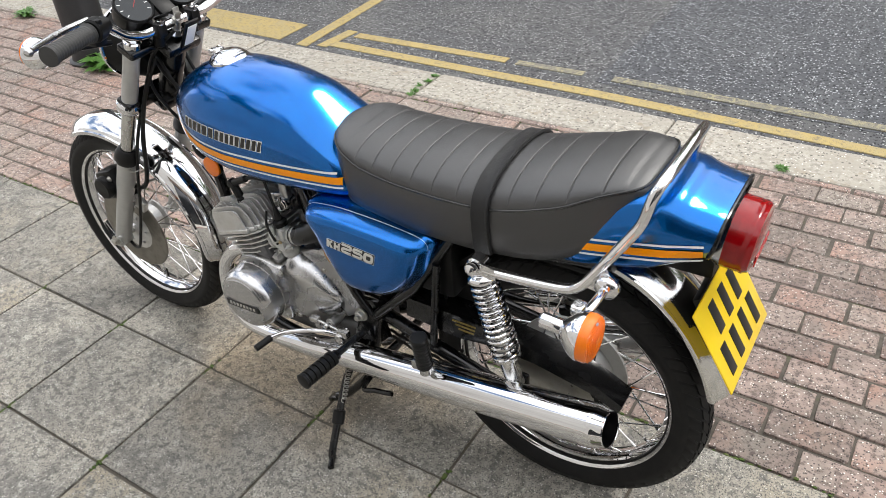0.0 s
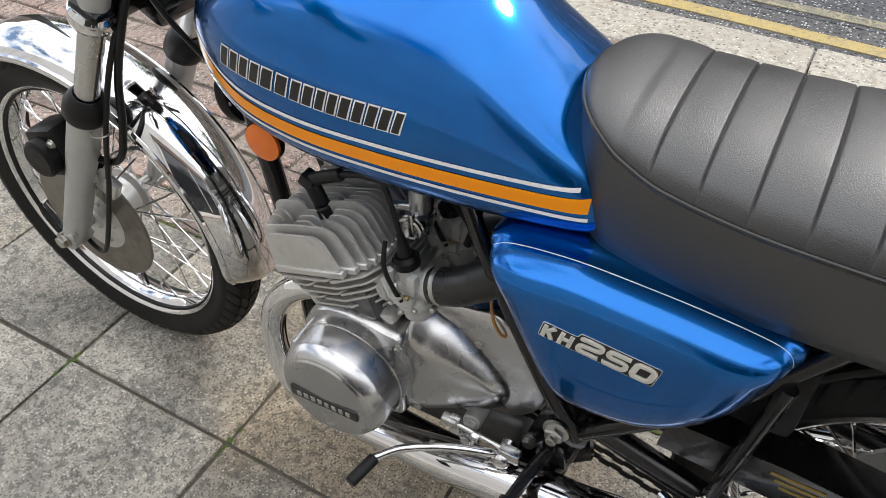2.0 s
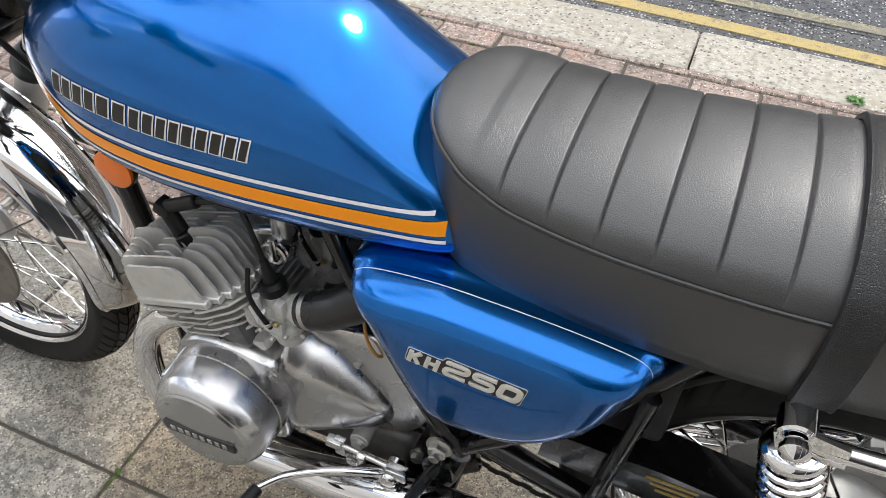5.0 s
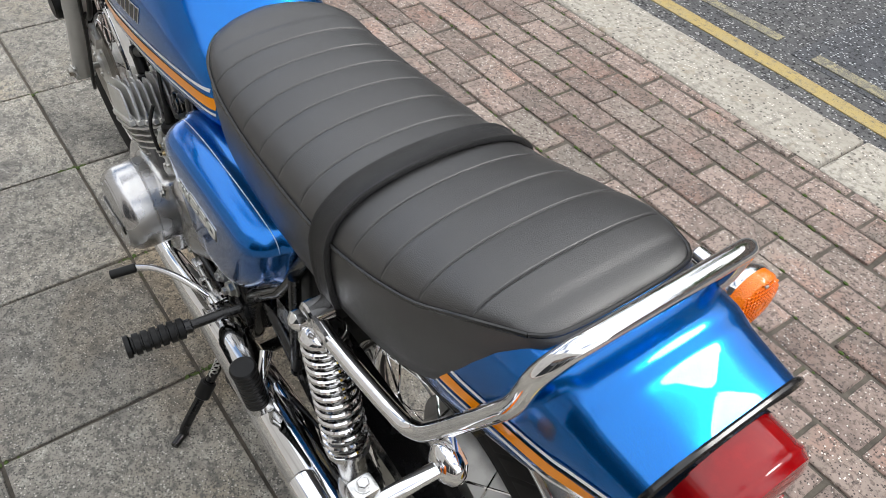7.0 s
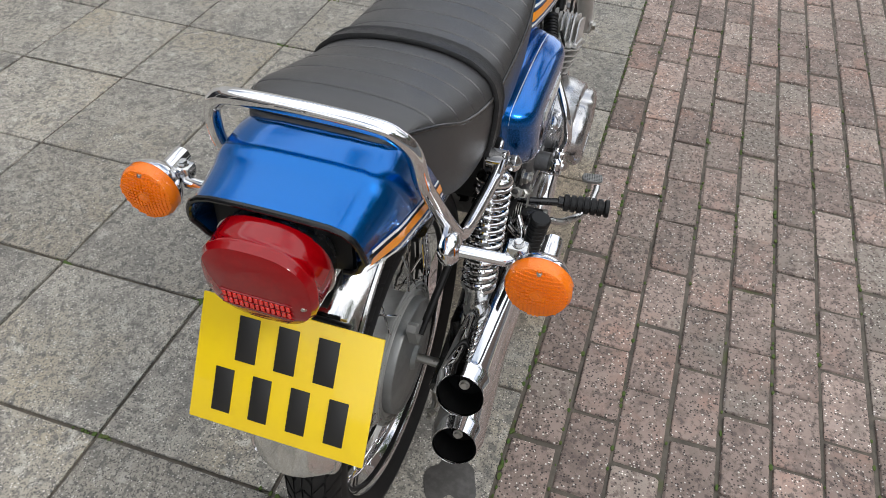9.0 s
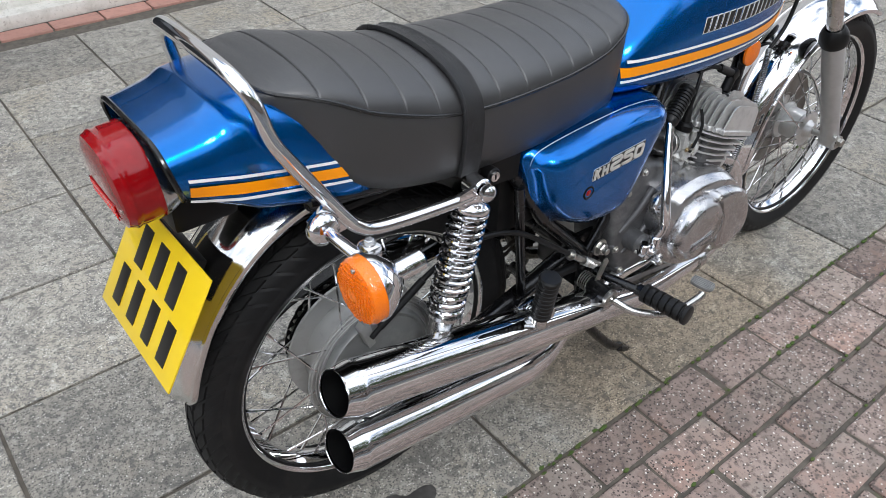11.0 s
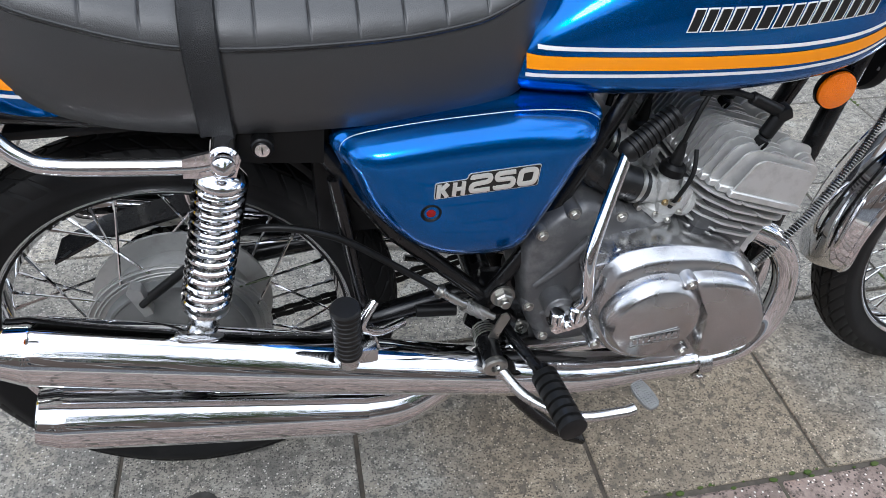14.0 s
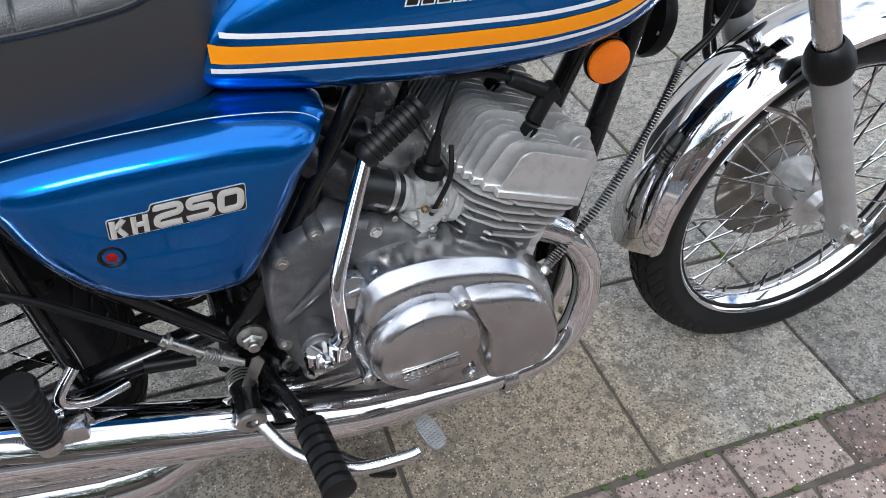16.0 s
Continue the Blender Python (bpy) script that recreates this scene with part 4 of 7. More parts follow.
# ---- seat ----
ST_X = (-0.150, -0.10, -0.03, 0.10, 0.28, 0.395, 0.442, 0.462, 0.480, 0.495, 0.506)
S_TOP = (0.896, 0.900, 0.886, 0.857, 0.843, 0.843, 0.846, 0.848, 0.849, 0.848, 0.844)
S_PIPE = (0.886, 0.872, 0.838, 0.800, 0.792, 0.801, 0.816, 0.825, 0.831, 0.834, 0.834)
S_BOT = (0.838, 0.772, 0.722, 0.694, 0.685, 0.690, 0.698, 0.705, 0.715, 0.725, 0.740)
S_W = (0.096, 0.119, 0.132, 0.136, 0.131, 0.122, 0.113, 0.103, 0.087, 0.063, 0.030)
CHANNELS = (-0.104, -0.046, 0.010, 0.062, 0.170, 0.224, 0.274, 0.322, 0.367, 0.412)


def seat_ring(x, swell=0.0):
    t, p, b, w = (curve1(ST_X, v, x) for v in (S_TOP, S_PIPE, S_BOT, S_W))
    groove = max(math.exp(-((x - c) / 0.0013) ** 2) for c in CHANNELS)
    puff = 0.0011 * (1 - min(1.0, min(abs(x - c) for c in CHANNELS) / 0.024 - 1) ** 2) if min(abs(x - c) for c in CHANNELS) < 0.03 else 0.0
    half = [(0.0, b - 0.002), (w * 0.5, b - 0.002), (w * 0.88, b), (w * 0.93, b + 0.004), (w * 0.965, b + (p - b) * 0.25), (w * 0.995, b + (p - b) * 0.6), (w * 1.0, b + (p - b) * 0.88), (w * 0.985, p)]
    for k in range(1, 11):
        a = radians(90 * k / 10)
        f = min(1.0, k / 2.0)
        half.append((w * 0.975 * math.cos(a) ** 0.9 if k < 10 else 0.0, p + (t - p) * math.sin(a) ** 0.95 + f * (puff - 0.0026 * groove)))
    if swell:
        half = [(y + (swell if k > 2 else 0) * (1 if k < 10 else max(0.0, 1 - (k - 9) / 6)), z + swell * max(0.0, min(1.0, (k - 8) / 4)) - (swell if k < 2 else 0)) for k, (y, z) in enumerate(half)]
    return half


bm = bmesh.new()
rings = []
xs = sorted([-0.150 + 0.656 * i / 160 for i in range(161)] + [c + d for c in CHANNELS for d in (-0.0034, -0.0022, -0.0014, -0.0007, 0.0, 0.0007, 0.0014, 0.0022, 0.0034)])
c0 = lambda x: (curve1(ST_X, S_TOP, x) + curve1(ST_X, S_BOT, x)) / 2
for x, k, xr in ((-0.172, 0.62, -0.150), (-0.169, 0.80, -0.150), (-0.162, 0.93, -0.150)):
    h = seat_ring(xr)
    full = h + [(-y, z) for y, z in h[-2:0:-1]]
    rings.append([bm.verts.new((x, y * k, c0(xr) + (z - c0(xr)) * k)) for y, z in full])
for x in xs:
    h = seat_ring(x)
    full = h + [(-y, z) for y, z in h[-2:0:-1]]
    rings.append([bm.verts.new((x, y, z)) for y, z in full])
for x, k, xr in ((0.5078, 0.80, 0.506), (0.5090, 0.50, 0.506)):
    h = seat_ring(xr)
    full = h + [(-y, z) for y, z in h[-2:0:-1]]
    rings.append([bm.verts.new((x, y * k, c0(xr) + (z - c0(xr)) * k)) for y, z in full])
ring_faces(bm, rings, True, False, True)
seat = part("seat", bm, VINYL, bike, "black ribbed vinyl dual seat with piping", sharp=60)
for s in (1, -1):
    pts = [(x, s * (curve1(ST_X, S_W, x) * 0.992), curve1(ST_X, S_PIPE, x)) for x in (-0.15 + 0.656 * math.sin(math.pi / 2 * i / 60) for i in range(61))]
    part("piping", tube(pts, 0.0026, 8), PIPING, seat, "glossy black piping")
part("piping", tube(spline([(0.506, 0.0298, 0.834), (0.5085, 0.016, 0.834), (0.5092, 0.0, 0.834), (0.5085, -0.016, 0.834), (0.506, -0.0298, 0.834)], 6), 0.0026, 8), PIPING, seat)
part("piping", tube(spline([(-0.150, 0.095, 0.886), (-0.166, 0.072, 0.891), (-0.171, 0.0, 0.894), (-0.166, -0.072, 0.891), (-0.150, -0.095, 0.886)], 8), 0.0024, 8), PIPING, seat)
bm = bmesh.new()
rings = []
for j, (x, lift) in enumerate(((0.0978, 0.0004), (0.0972, 0.0050), (0.0990, 0.0074), (0.1015, 0.0070), (0.1035, 0.0056), (0.1150, 0.0060), (0.1275, 0.0056), (0.1295, 0.0070), (0.1320, 0.0074), (0.1338, 0.0050), (0.1332, 0.0004))):
    h = seat_ring(x, lift + 0.0006)[2:]
    full = h + [(-y, z) for y, z in h[-2::-1]]
    rings.append([bm.verts.new((x, y, z)) for y, z in full])
ring_faces(bm, rings, False)
part("strap", bm, STRAP, seat, "black vinyl grab strap across the seat", sharp=50)
part("seat_pan", box((0.15, 0, 0.697), (0.52, 0.20, 0.012), 0.005), SATIN, seat)
lock = part("seat_lock", merge(cyl((0.160, -0.120, 0.680), (0.160, -0.139, 0.680), 0.0125, 24)), SATIN, bike, "black seat lock with bright key barrel")
part("barrel", lathe([(0.0001, 0.002), (0.008, 0.002), (0.0085, 0.0), (0.0085, -0.002)], (0.160, -0.140, 0.680), (0, -1, 0), 24), CHROME, lock)
part("keyhole", box((0.160, -0.1425, 0.680), (0.0016, 0.001, 0.008), 0.0), INK, lock)
part("lock_panel", prism([(0.125, 0.655), (0.225, 0.645), (0.23, 0.700), (0.125, 0.702)], -0.122, -0.108, 0.004), SATIN, bike)

# ---- tail ----
C_X = (-0.292, -0.235, -0.215, -0.15, -0.09, -0.042)
C_TOP = (0.859, 0.872, 0.881, 0.882, 0.834, 0.760)
C_BOT = (0.781, 0.760, 0.753, 0.736, 0.721, 0.710)
C_W = (0.102, 0.110, 0.113, 0.116, 0.118, 0.116)


def tail_ring(x, off=0.0):
    t, b, w = (curve1(C_X, v, x) for v in (C_TOP, C_BOT, C_W))
    w, t = w + off, t + off
    k = min(1.0, max(0.0, (x + 0.285) / 0.07))
    return [(w * (0.70 + 0.23 * k), b), (w * (0.81 + 0.15 * k), b + 0.003), (w * (0.89 + 0.09 * k), b + 0.011), (w * (0.955 + 0.040 * k), b + 0.026), (w, b + (t - b) * 0.42), (w * 0.990, b + (t - b) * 0.56), (w * 0.962, b + (t - b) * 0.70), (w * 0.905, b + (t - b) * 0.83), (w * 0.81, b + (t - b) * 0.925), (w * 0.66, b + (t - b) * 0.975), (w * 0.36, t - 0.0005), (0, t)]


def tail_y(x, z):
    h = tail_ring(x)
    for (y0, z0), (y1, z1) in zip(h, h[1:]):
        if z0 <= z <= z1:
            return y0 + (y1 - y0) * (z - z0) / max(1e-6, z1 - z0)
    return h[0][0]


bm = bmesh.new()
rings = []
for i in range(41):
    x = -0.292 + 0.250 * i / 40
    h = tail_ring(x)
    rings.append([bm.verts.new((x + 2.2 * max(0.0, 0.875 - z) ** 2 * (1 - i / 40), y, z)) for y, z in h + [(-y, z) for y, z in h[-2::-1]]])
ring_faces(bm, rings, False)
tail = thick(part("tail_cowl", bm, BLUE, bike, "candy blue tail cowl with orange and white stripes", sharp=50), 0.0035, -1.0)
h = tail_ring(-0.292)
full = [(-0.293 + 2.2 * max(0.0, 0.875 - z) ** 2, y * 1.004, z + 0.001) for y, z in h + [(-y, z) for y, z in h[-2::-1]]]
part("edge_trim", tube(full, 0.0036, 8), BLACK, tail, "black rubber edge trim")
for s in (1, -1):
    for half, dz, mat_, nm, x1 in ((0.0075, 0.0, STRIPE, "orange_stripe", -0.064), (0.0021, 0.0155, WHITE, "white_stripe", -0.070), (0.0021, -0.0145, WHITE, "white_stripe", -0.058)):
        bm = bmesh.new()
        rings = []
        for i in range(31):
            x = -0.272 + (x1 + 0.272) * i / 30
            zz = 0.8045 + (x + 0.273) * (-0.190) + dz
            rings.append([bm.verts.new((x, s * (tail_y(x, zz + half * v) + 0.0008), zz + half * v)) for v in (-1, -0.5, 0, 0.5, 1)])
        ring_faces(bm, rings, False)
        part(nm, bm, mat_, tail)
part("tail_backing", merge(box((-0.266, 0, 0.812), (0.012, 0.165, 0.066), 0.01)), SATIN, bike)


def oval_ring(w, h, e=2.6, n=44):
    out = []
    for i in range(n):
        a = 2 * math.pi * i / n
        c, s = math.cos(a), math.sin(a)
        out.append((w * math.copysign(abs(c) ** (2 / e), c), h * math.copysign(abs(s) ** (2 / e), s)))
    return out


def oval(sections, m, e=2.6, cap=True):
    bm = bmesh.new()
    rings = [[bm.verts.new(m @ Vector((d, y, z))) for y, z in oval_ring(w, h, e)] for d, w, h in sections]
    ring_faces(bm, rings, True, False, cap)
    return bm


M_LAMP = Matrix.Translation((-0.286, 0, 0.796)) @ Matrix.Rotation(radians(-5), 4, "Y")
lamp = part("tail_lamp", oval([(0.022, 0.060, 0.046), (0.0, 0.068, 0.054), (-0.006, 0.069, 0.055)], M_LAMP), DULLCHROME, bike, "large red tail lamp under the cowl")
part("lens", oval([(-0.005, 0.066, 0.0570), (-0.030, 0.0655, 0.0565), (-0.036, 0.0650, 0.0560), (-0.038, 0.0660, 0.0570), (-0.042, 0.0660, 0.0570), (-0.044, 0.0645, 0.0555), (-0.050, 0.062, 0.0530), (-0.0545, 0.052, 0.042), (-0.056, 0.030, 0.02)], M_LAMP), RED, lamp, "ribbed red lens")
for k in range(3):
    part("reflector_rib", oval([(-0.0555, 0.042, 0.0012), (-0.0572, 0.042, 0.0006)], M_LAMP @ Matrix.Translation((0, 0, -0.030 + 0.0105 * k))), RED, lamp)
PRISMRED = material("bright_red_reflector", (0.72, 0.012, 0.006), 0.12, coat=1.0, coat_rough=0.02)
for k in range(2):
    for j in range(-6, 7):
        part("reflector_facet", moved(box((-0.0566, j * 0.0062, -0.0248 + 0.0105 * k), (0.0022, 0.0048, 0.0080), 0.0008, seg=1), M_LAMP), PRISMRED, lamp)
for s in (1, -1):
    part("lens_screw", bolt(M_LAMP @ Vector((-0.0515, s * 0.053, -0.012)), (-1, 0, 0), 0.003, 0.003), STEEL, lamp)
PL = Matrix.Translation((-0.3165, 0, 0.6160)) @ Matrix.Rotation(radians(30.5), 4, "Y")
plate = part("number_plate", moved(box((0, 0, 0), (0.003, 0.236, 0.166), 0.0012), PL), YELLOW, bike, "yellow rear number plate with black bars")
for y0 in (-0.052, 0.0, 0.052):
    part("plate_bar", moved(box((-0.0022, y0, 0.036), (0.0012, 0.027, 0.058), 0.0004), PL), INK, plate)
for y0 in (-0.076, -0.0255, 0.0255, 0.076):
    part("plate_bar", moved(box((-0.0022, y0, -0.036), (0.0012, 0.025, 0.058), 0.0004), PL), INK, plate)
part("plate_bracket", merge(moved(box((0.010, 0, 0.045), (0.016, 0.14, 0.08), 0.004), PL), box((-0.235, 0, 0.735), (0.09, 0.07, 0.06), 0.012), moved(box((0.006, 0, -0.01), (0.006, 0.10, 0.10), 0.002), PL)), SATIN, bike, "black plate and lamp bracket")
rguard = thick(part("rear_mudguard", guard((0, 0.3195), [(0.02, 0.722), (-0.06, 0.728), (-0.14, 0.713), (-0.215, 0.670), (-0.280, 0.601), (-0.323, 0.525), (-0.348, 0.452)], 0.060, 0.024, 14), GUARD, bike, "chromed rear mudguard with rolled edges"), 0.0016)
thick(part("inner_section", guard((0, 0.3195), [(0.06, 0.715), (0.13, 0.690), (0.20, 0.640), (0.255, 0.570), (0.275, 0.49)], 0.066, 0.02), SATIN, rguard, "black inner mudguard"), 0.002)
# grab rail
side = [(0.118, 0.150, 0.678), (0.09, 0.150, 0.674), (0.03, 0.150, 0.678), (-0.050, 0.148, 0.686), (-0.080, 0.146, 0.698), (-0.104, 0.142, 0.727), (-0.160, 0.130, 0.818), (-0.178, 0.126, 0.852), (-0.188, 0.120, 0.893), (-0.196, 0.106, 0.915), (-0.201, 0.080, 0.926), (-0.203, 0.0, 0.930)]
whole = side + [(x, -y, z) for x, y, z in side[-2::-1]]
rail = part("grab_rail", tube(spline(whole, 6), 0.0098, 16), CHROME, bike, "chromed tubular grab rail round the tail")
for s in (1, -1):
    part("rail_plate", prism([(0.075, 0.664), (0.130, 0.660), (0.138, 0.682), (0.125, 0.696), (0.078, 0.688)], s * 0.154, s * 0.159, 0.002), CHROME, rail)
    part("gusset", prism([(-0.082, 0.706), (-0.120, 0.756), (-0.152, 0.735), (-0.146, 0.706), (-0.112, 0.702)], s * 0.140, s * 0.146, 0.003), CHROME, rail)
    base = Vector((-0.136, s * 0.150, 0.722))
    c = Vector((-0.137, s * 0.268, 0.712))
    ind = part("rear_indicator", lathe([(0.0001, -0.028), (0.018, -0.026), (0.026, -0.018), (0.036, -0.006), (0.042, 0.006), (0.0425, 0.012), (0.040, 0.012)], c, (-1, 0, 0), 32), CHROME, bike, "chrome rear indicator with round amber lens")
    part("lens", lathe([(0.0405, 0.010), (0.0415, 0.022), (0.038, 0.028), (0.026, 0.032), (0.0001, 0.034)], c, (-1, 0, 0), 36), AMBER, ind, "amber lens")
    grid = []
    for gy in range(-7, 8):
        for gz in range(-7, 8):
            r = math.hypot(gy, gz) * 0.0051
            if 0.010 < r < 0.0365:
                d = -0.0335 + 0.0065 * (r / 0.038) ** 2.4
                grid.append(box((c.x + d, c.y + gy * 0.0051, c.z + gz * 0.0051), (0.004, 0.0035, 0.0035), 0.0))
    grid.append(lathe([(0.0001, 0.0350), (0.003, 0.0352), (0.005, 0.0345), (0.0065, 0.0352), (0.0085, 0.0345)], c, (-1, 0, 0), 24))
    part("lens_pattern", merge(*grid), AMBER, ind)
    part("lens_screw", bolt(c + Vector((-0.029, 0, 0.033)), (-1, 0, 0), 0.0028, 0.003), STEEL, ind)
    part("stalk", tube([base, base.lerp(c, 0.6) + Vector((0.004, 0, 0.006)), c + Vector((0.018, -s * 0.035, 0.010))], 0.0085, 14), CHROME, ind)
    part("ball_mount", lathe([(0.0001, -0.014), (0.014, -0.013), (0.021, -0.006), (0.023, 0.0), (0.021, 0.007), (0.013, 0.013), (0.0001, 0.015)], base, (0, s, 0), 24), CHROME, ind)
    part("rear_tube", lathe([(0.0001, 0.0), (0.0125, 0.0), (0.0135, 0.003), (0.0135, 0.043), (0.0105, 0.046), (0.0001, 0.046)], c + Vector((0.020, 0, 0.003)), (1, 0, 0.05), 24), CHROME, ind)
    part("stalk_lug", merge(box(tuple(c + Vector((0.016, -s * 0.036, 0.020))), (0.022, 0.026, 0.020), 0.006), bolt(c + Vector((0.016, -s * 0.036, 0.030)), (0, 0, 1), 0.006, 0.006)), DULLCHROME, ind)

# ---- side covers ----
COVER = [(0.2385, 0.6470), (0.2610, 0.5860), (0.2985, 0.5375), (0.3330, 0.5115), (0.3640, 0.4995), (0.4050, 0.4935), (0.4460, 0.4950), (0.4740, 0.5120), (0.5120, 0.5800), (0.5420, 0.6400), (0.5600, 0.6730), (0.5480, 0.6890), (0.5180, 0.6970), (0.4600, 0.7020), (0.3970, 0.7005), (0.3330, 0.6970), (0.2712, 0.6905), (0.2430, 0.6830), (0.2330, 0.6680)]


def inset(pts, d):
    """A closed outline moved inward by d."""
    n = len(pts)
    area = sum(pts[i][0] * pts[(i + 1) % n][1] - pts[(i + 1) % n][0] * pts[i][1] for i in range(n))
    sg = 1 if area > 0 else -1
    out = []
    for i in range(n):
        a, b, c = (Vector(pts[k % n]) for k in (i - 1, i, i + 1))
        t1, t2 = (b - a).normalized(), (c - b).normalized()
        nn = Vector((-(t1 + t2).y, (t1 + t2).x)).normalized() * sg
        out.append(tuple(b + nn * d / max(0.6, math.sqrt(max(0.0, (1 + t1.dot(t2)) / 2)))))
    return out


def shell(outline, layers, side, n=5, centre=None, crown=0.0):
    """Stacked insets of an outline: layers of (y, inset, drop at the top)."""
    base = [(q.x, q.z) for q in spline([(x, 0, z) for x, z in outline], n, True)]
    lo, hi = min(z for _, z in base), max(z for _, z in base)
    bm = bmesh.new()
    rings = []
    cx, cz = centre or (sum(p[0] for p in base) / len(base), sum(p[1] for p in base) / len(base))
    rad = sum(math.hypot(x - cx, z - cz) for x, z in base) / len(base)
    for y, d, tip in layers:
        if d <= 0.004:
            ring = inset(base, d)
        else:
            k = 1 - d / rad
            ring = [(cx + (x - cx) * k, cz + (z - cz) * k) for x, z in base]
        rings.append([bm.verts.new((x, side * (y - tip * max(0.0, (z - lo) / (hi - lo) - 0.35) ** 1.6 - tip * 0.8 * max(0.0, 0.35 - (z - lo) / (hi - lo))), z)) for x, z in ring])
    last = rings[-1]
    mid = Vector((cx, last[0].co.y, cz))
    mid.y = sum(v.co.y for v in last) / len(last) + side * crown
    for q in (0.3, 0.6, 0.85):
        rings.append([bm.verts.new((v.co.x + (cx - v.co.x) * q, v.co.y + (mid.y - v.co.y) * (1 - (1 - q) ** 2), v.co.z + (cz - v.co.z) * q)) for v in last])
    ring_faces(bm, rings, True)
    last = rings[-1]
    mid = bm.verts.new(mid)
    for a, b in zip(last, last[1:] + last[:1]):
        bm.faces.new((a, b, mid))
    bm.faces.new(rings[0][::-1])
    return bm


GLYPHS = {"K": (((0, 0), (0, 1)), ((1, 1), (0.08, 0.42)), ((0.36, 0.60), (1, 0))), "H": (((0, 0), (0, 1)), ((1, 0), (1, 1)), ((0, 0.5), (1, 0.5))),
          "2": (((0, 0.86), (0, 1), (1, 1), (1, 0.56), (0, 0.46), (0, 0), (1.06, 0)),), "5": (((1.04, 1), (0, 1), (0, 0.56), (1, 0.56), (1, 0), (0, 0), (0, 0.14)),), "0": (((0, 0.5), (0, 1), (1, 1), (1, 0), (0, 0), (0, 0.5)),)}


def stroke(path, w, z0, z1, r):
    """A flat ribbon of width w along a path with corners rounded by r."""
    p = [Vector(q) for q in path]
    pts = [p[0]]
    for a, b, c in zip(p, p[1:], p[2:]):
        d = min(r, (a - b).length * 0.48, (c - b).length * 0.48)
        u, v = b + (a - b).normalized() * d, b + (c - b).normalized() * d
        pts += [u.lerp(b, t).lerp(b.lerp(v, t), t) for t in (0, 0.25, 0.5, 0.75, 1)]
    pts.append(p[-1])
    bm = bmesh.new()
    rings = []
    for i, q in enumerate(pts):
        t = (pts[min(i + 1, len(pts) - 1)] - pts[max(i - 1, 0)]).normalized()
        n = Vector((-t.y, t.x)) * w / 2
        e = n * 0.72
        rings.append([bm.verts.new((k.x, k.y, z)) for k, z in ((q - n, z0), (q - n, z1 - 0.0004), (q - e, z1), (q + e, z1), (q + n, z1 - 0.0004), (q + n, z0))])
    ring_faces(bm, rings, True, False, True)
    return bm


def glyph(ch, x, w, h, pen, z0, z1):
    """One upright figure built of strokes, leaning a little forward."""
    out = None
    for path in GLYPHS[ch]:
        pts = [(x + pen / 2 + (w - pen) * a + 0.14 * h * b, pen / 2 + (h - pen) * b if 0 < b < 1 or ch in "250" else h * b) for a, b in path]
        q = stroke(pts, pen, z0, z1, h * 0.24)
        out = q if out is None else merge(out, q)
    return out


def badge_plate(grow, z0, z1):
    """The plate behind the figures, lower at its first part."""
    g = grow
    ring = rounded([(0.0004 - g, -0.0014 - g), (0.1215 + g, -0.0014 - g), (0.1255 + g, 0.0264 + g), (0.0425 - g, 0.0264 + g), (0.0400 - g, 0.0194 + g), (0.0030 - g, 0.0194 + g)], 0.003)
    bm = bmesh.new()
    ring_faces(bm, [[bm.verts.new((x, y, z)) for x, y in ring] for z in (z0, z1)], True, False, True)
    return bm


def rounded(pts, r, n=3):
    """Corner points cut to small arcs of about r."""
    out = []
    for i, p in enumerate(pts):
        p, a, c = Vector(p), Vector(pts[i - 1]), Vector(pts[(i + 1) % len(pts)])
        u, w = a - p, c - p
        d = min(r, u.length * 0.45, w.length * 0.45)
        s, e = p + u.normalized() * d, p + w.normalized() * d
        out += [tuple(s * (1 - t) ** 2 + p * 2 * t * (1 - t) + e * t * t) for t in (k / n for k in range(n + 1))]
    return out


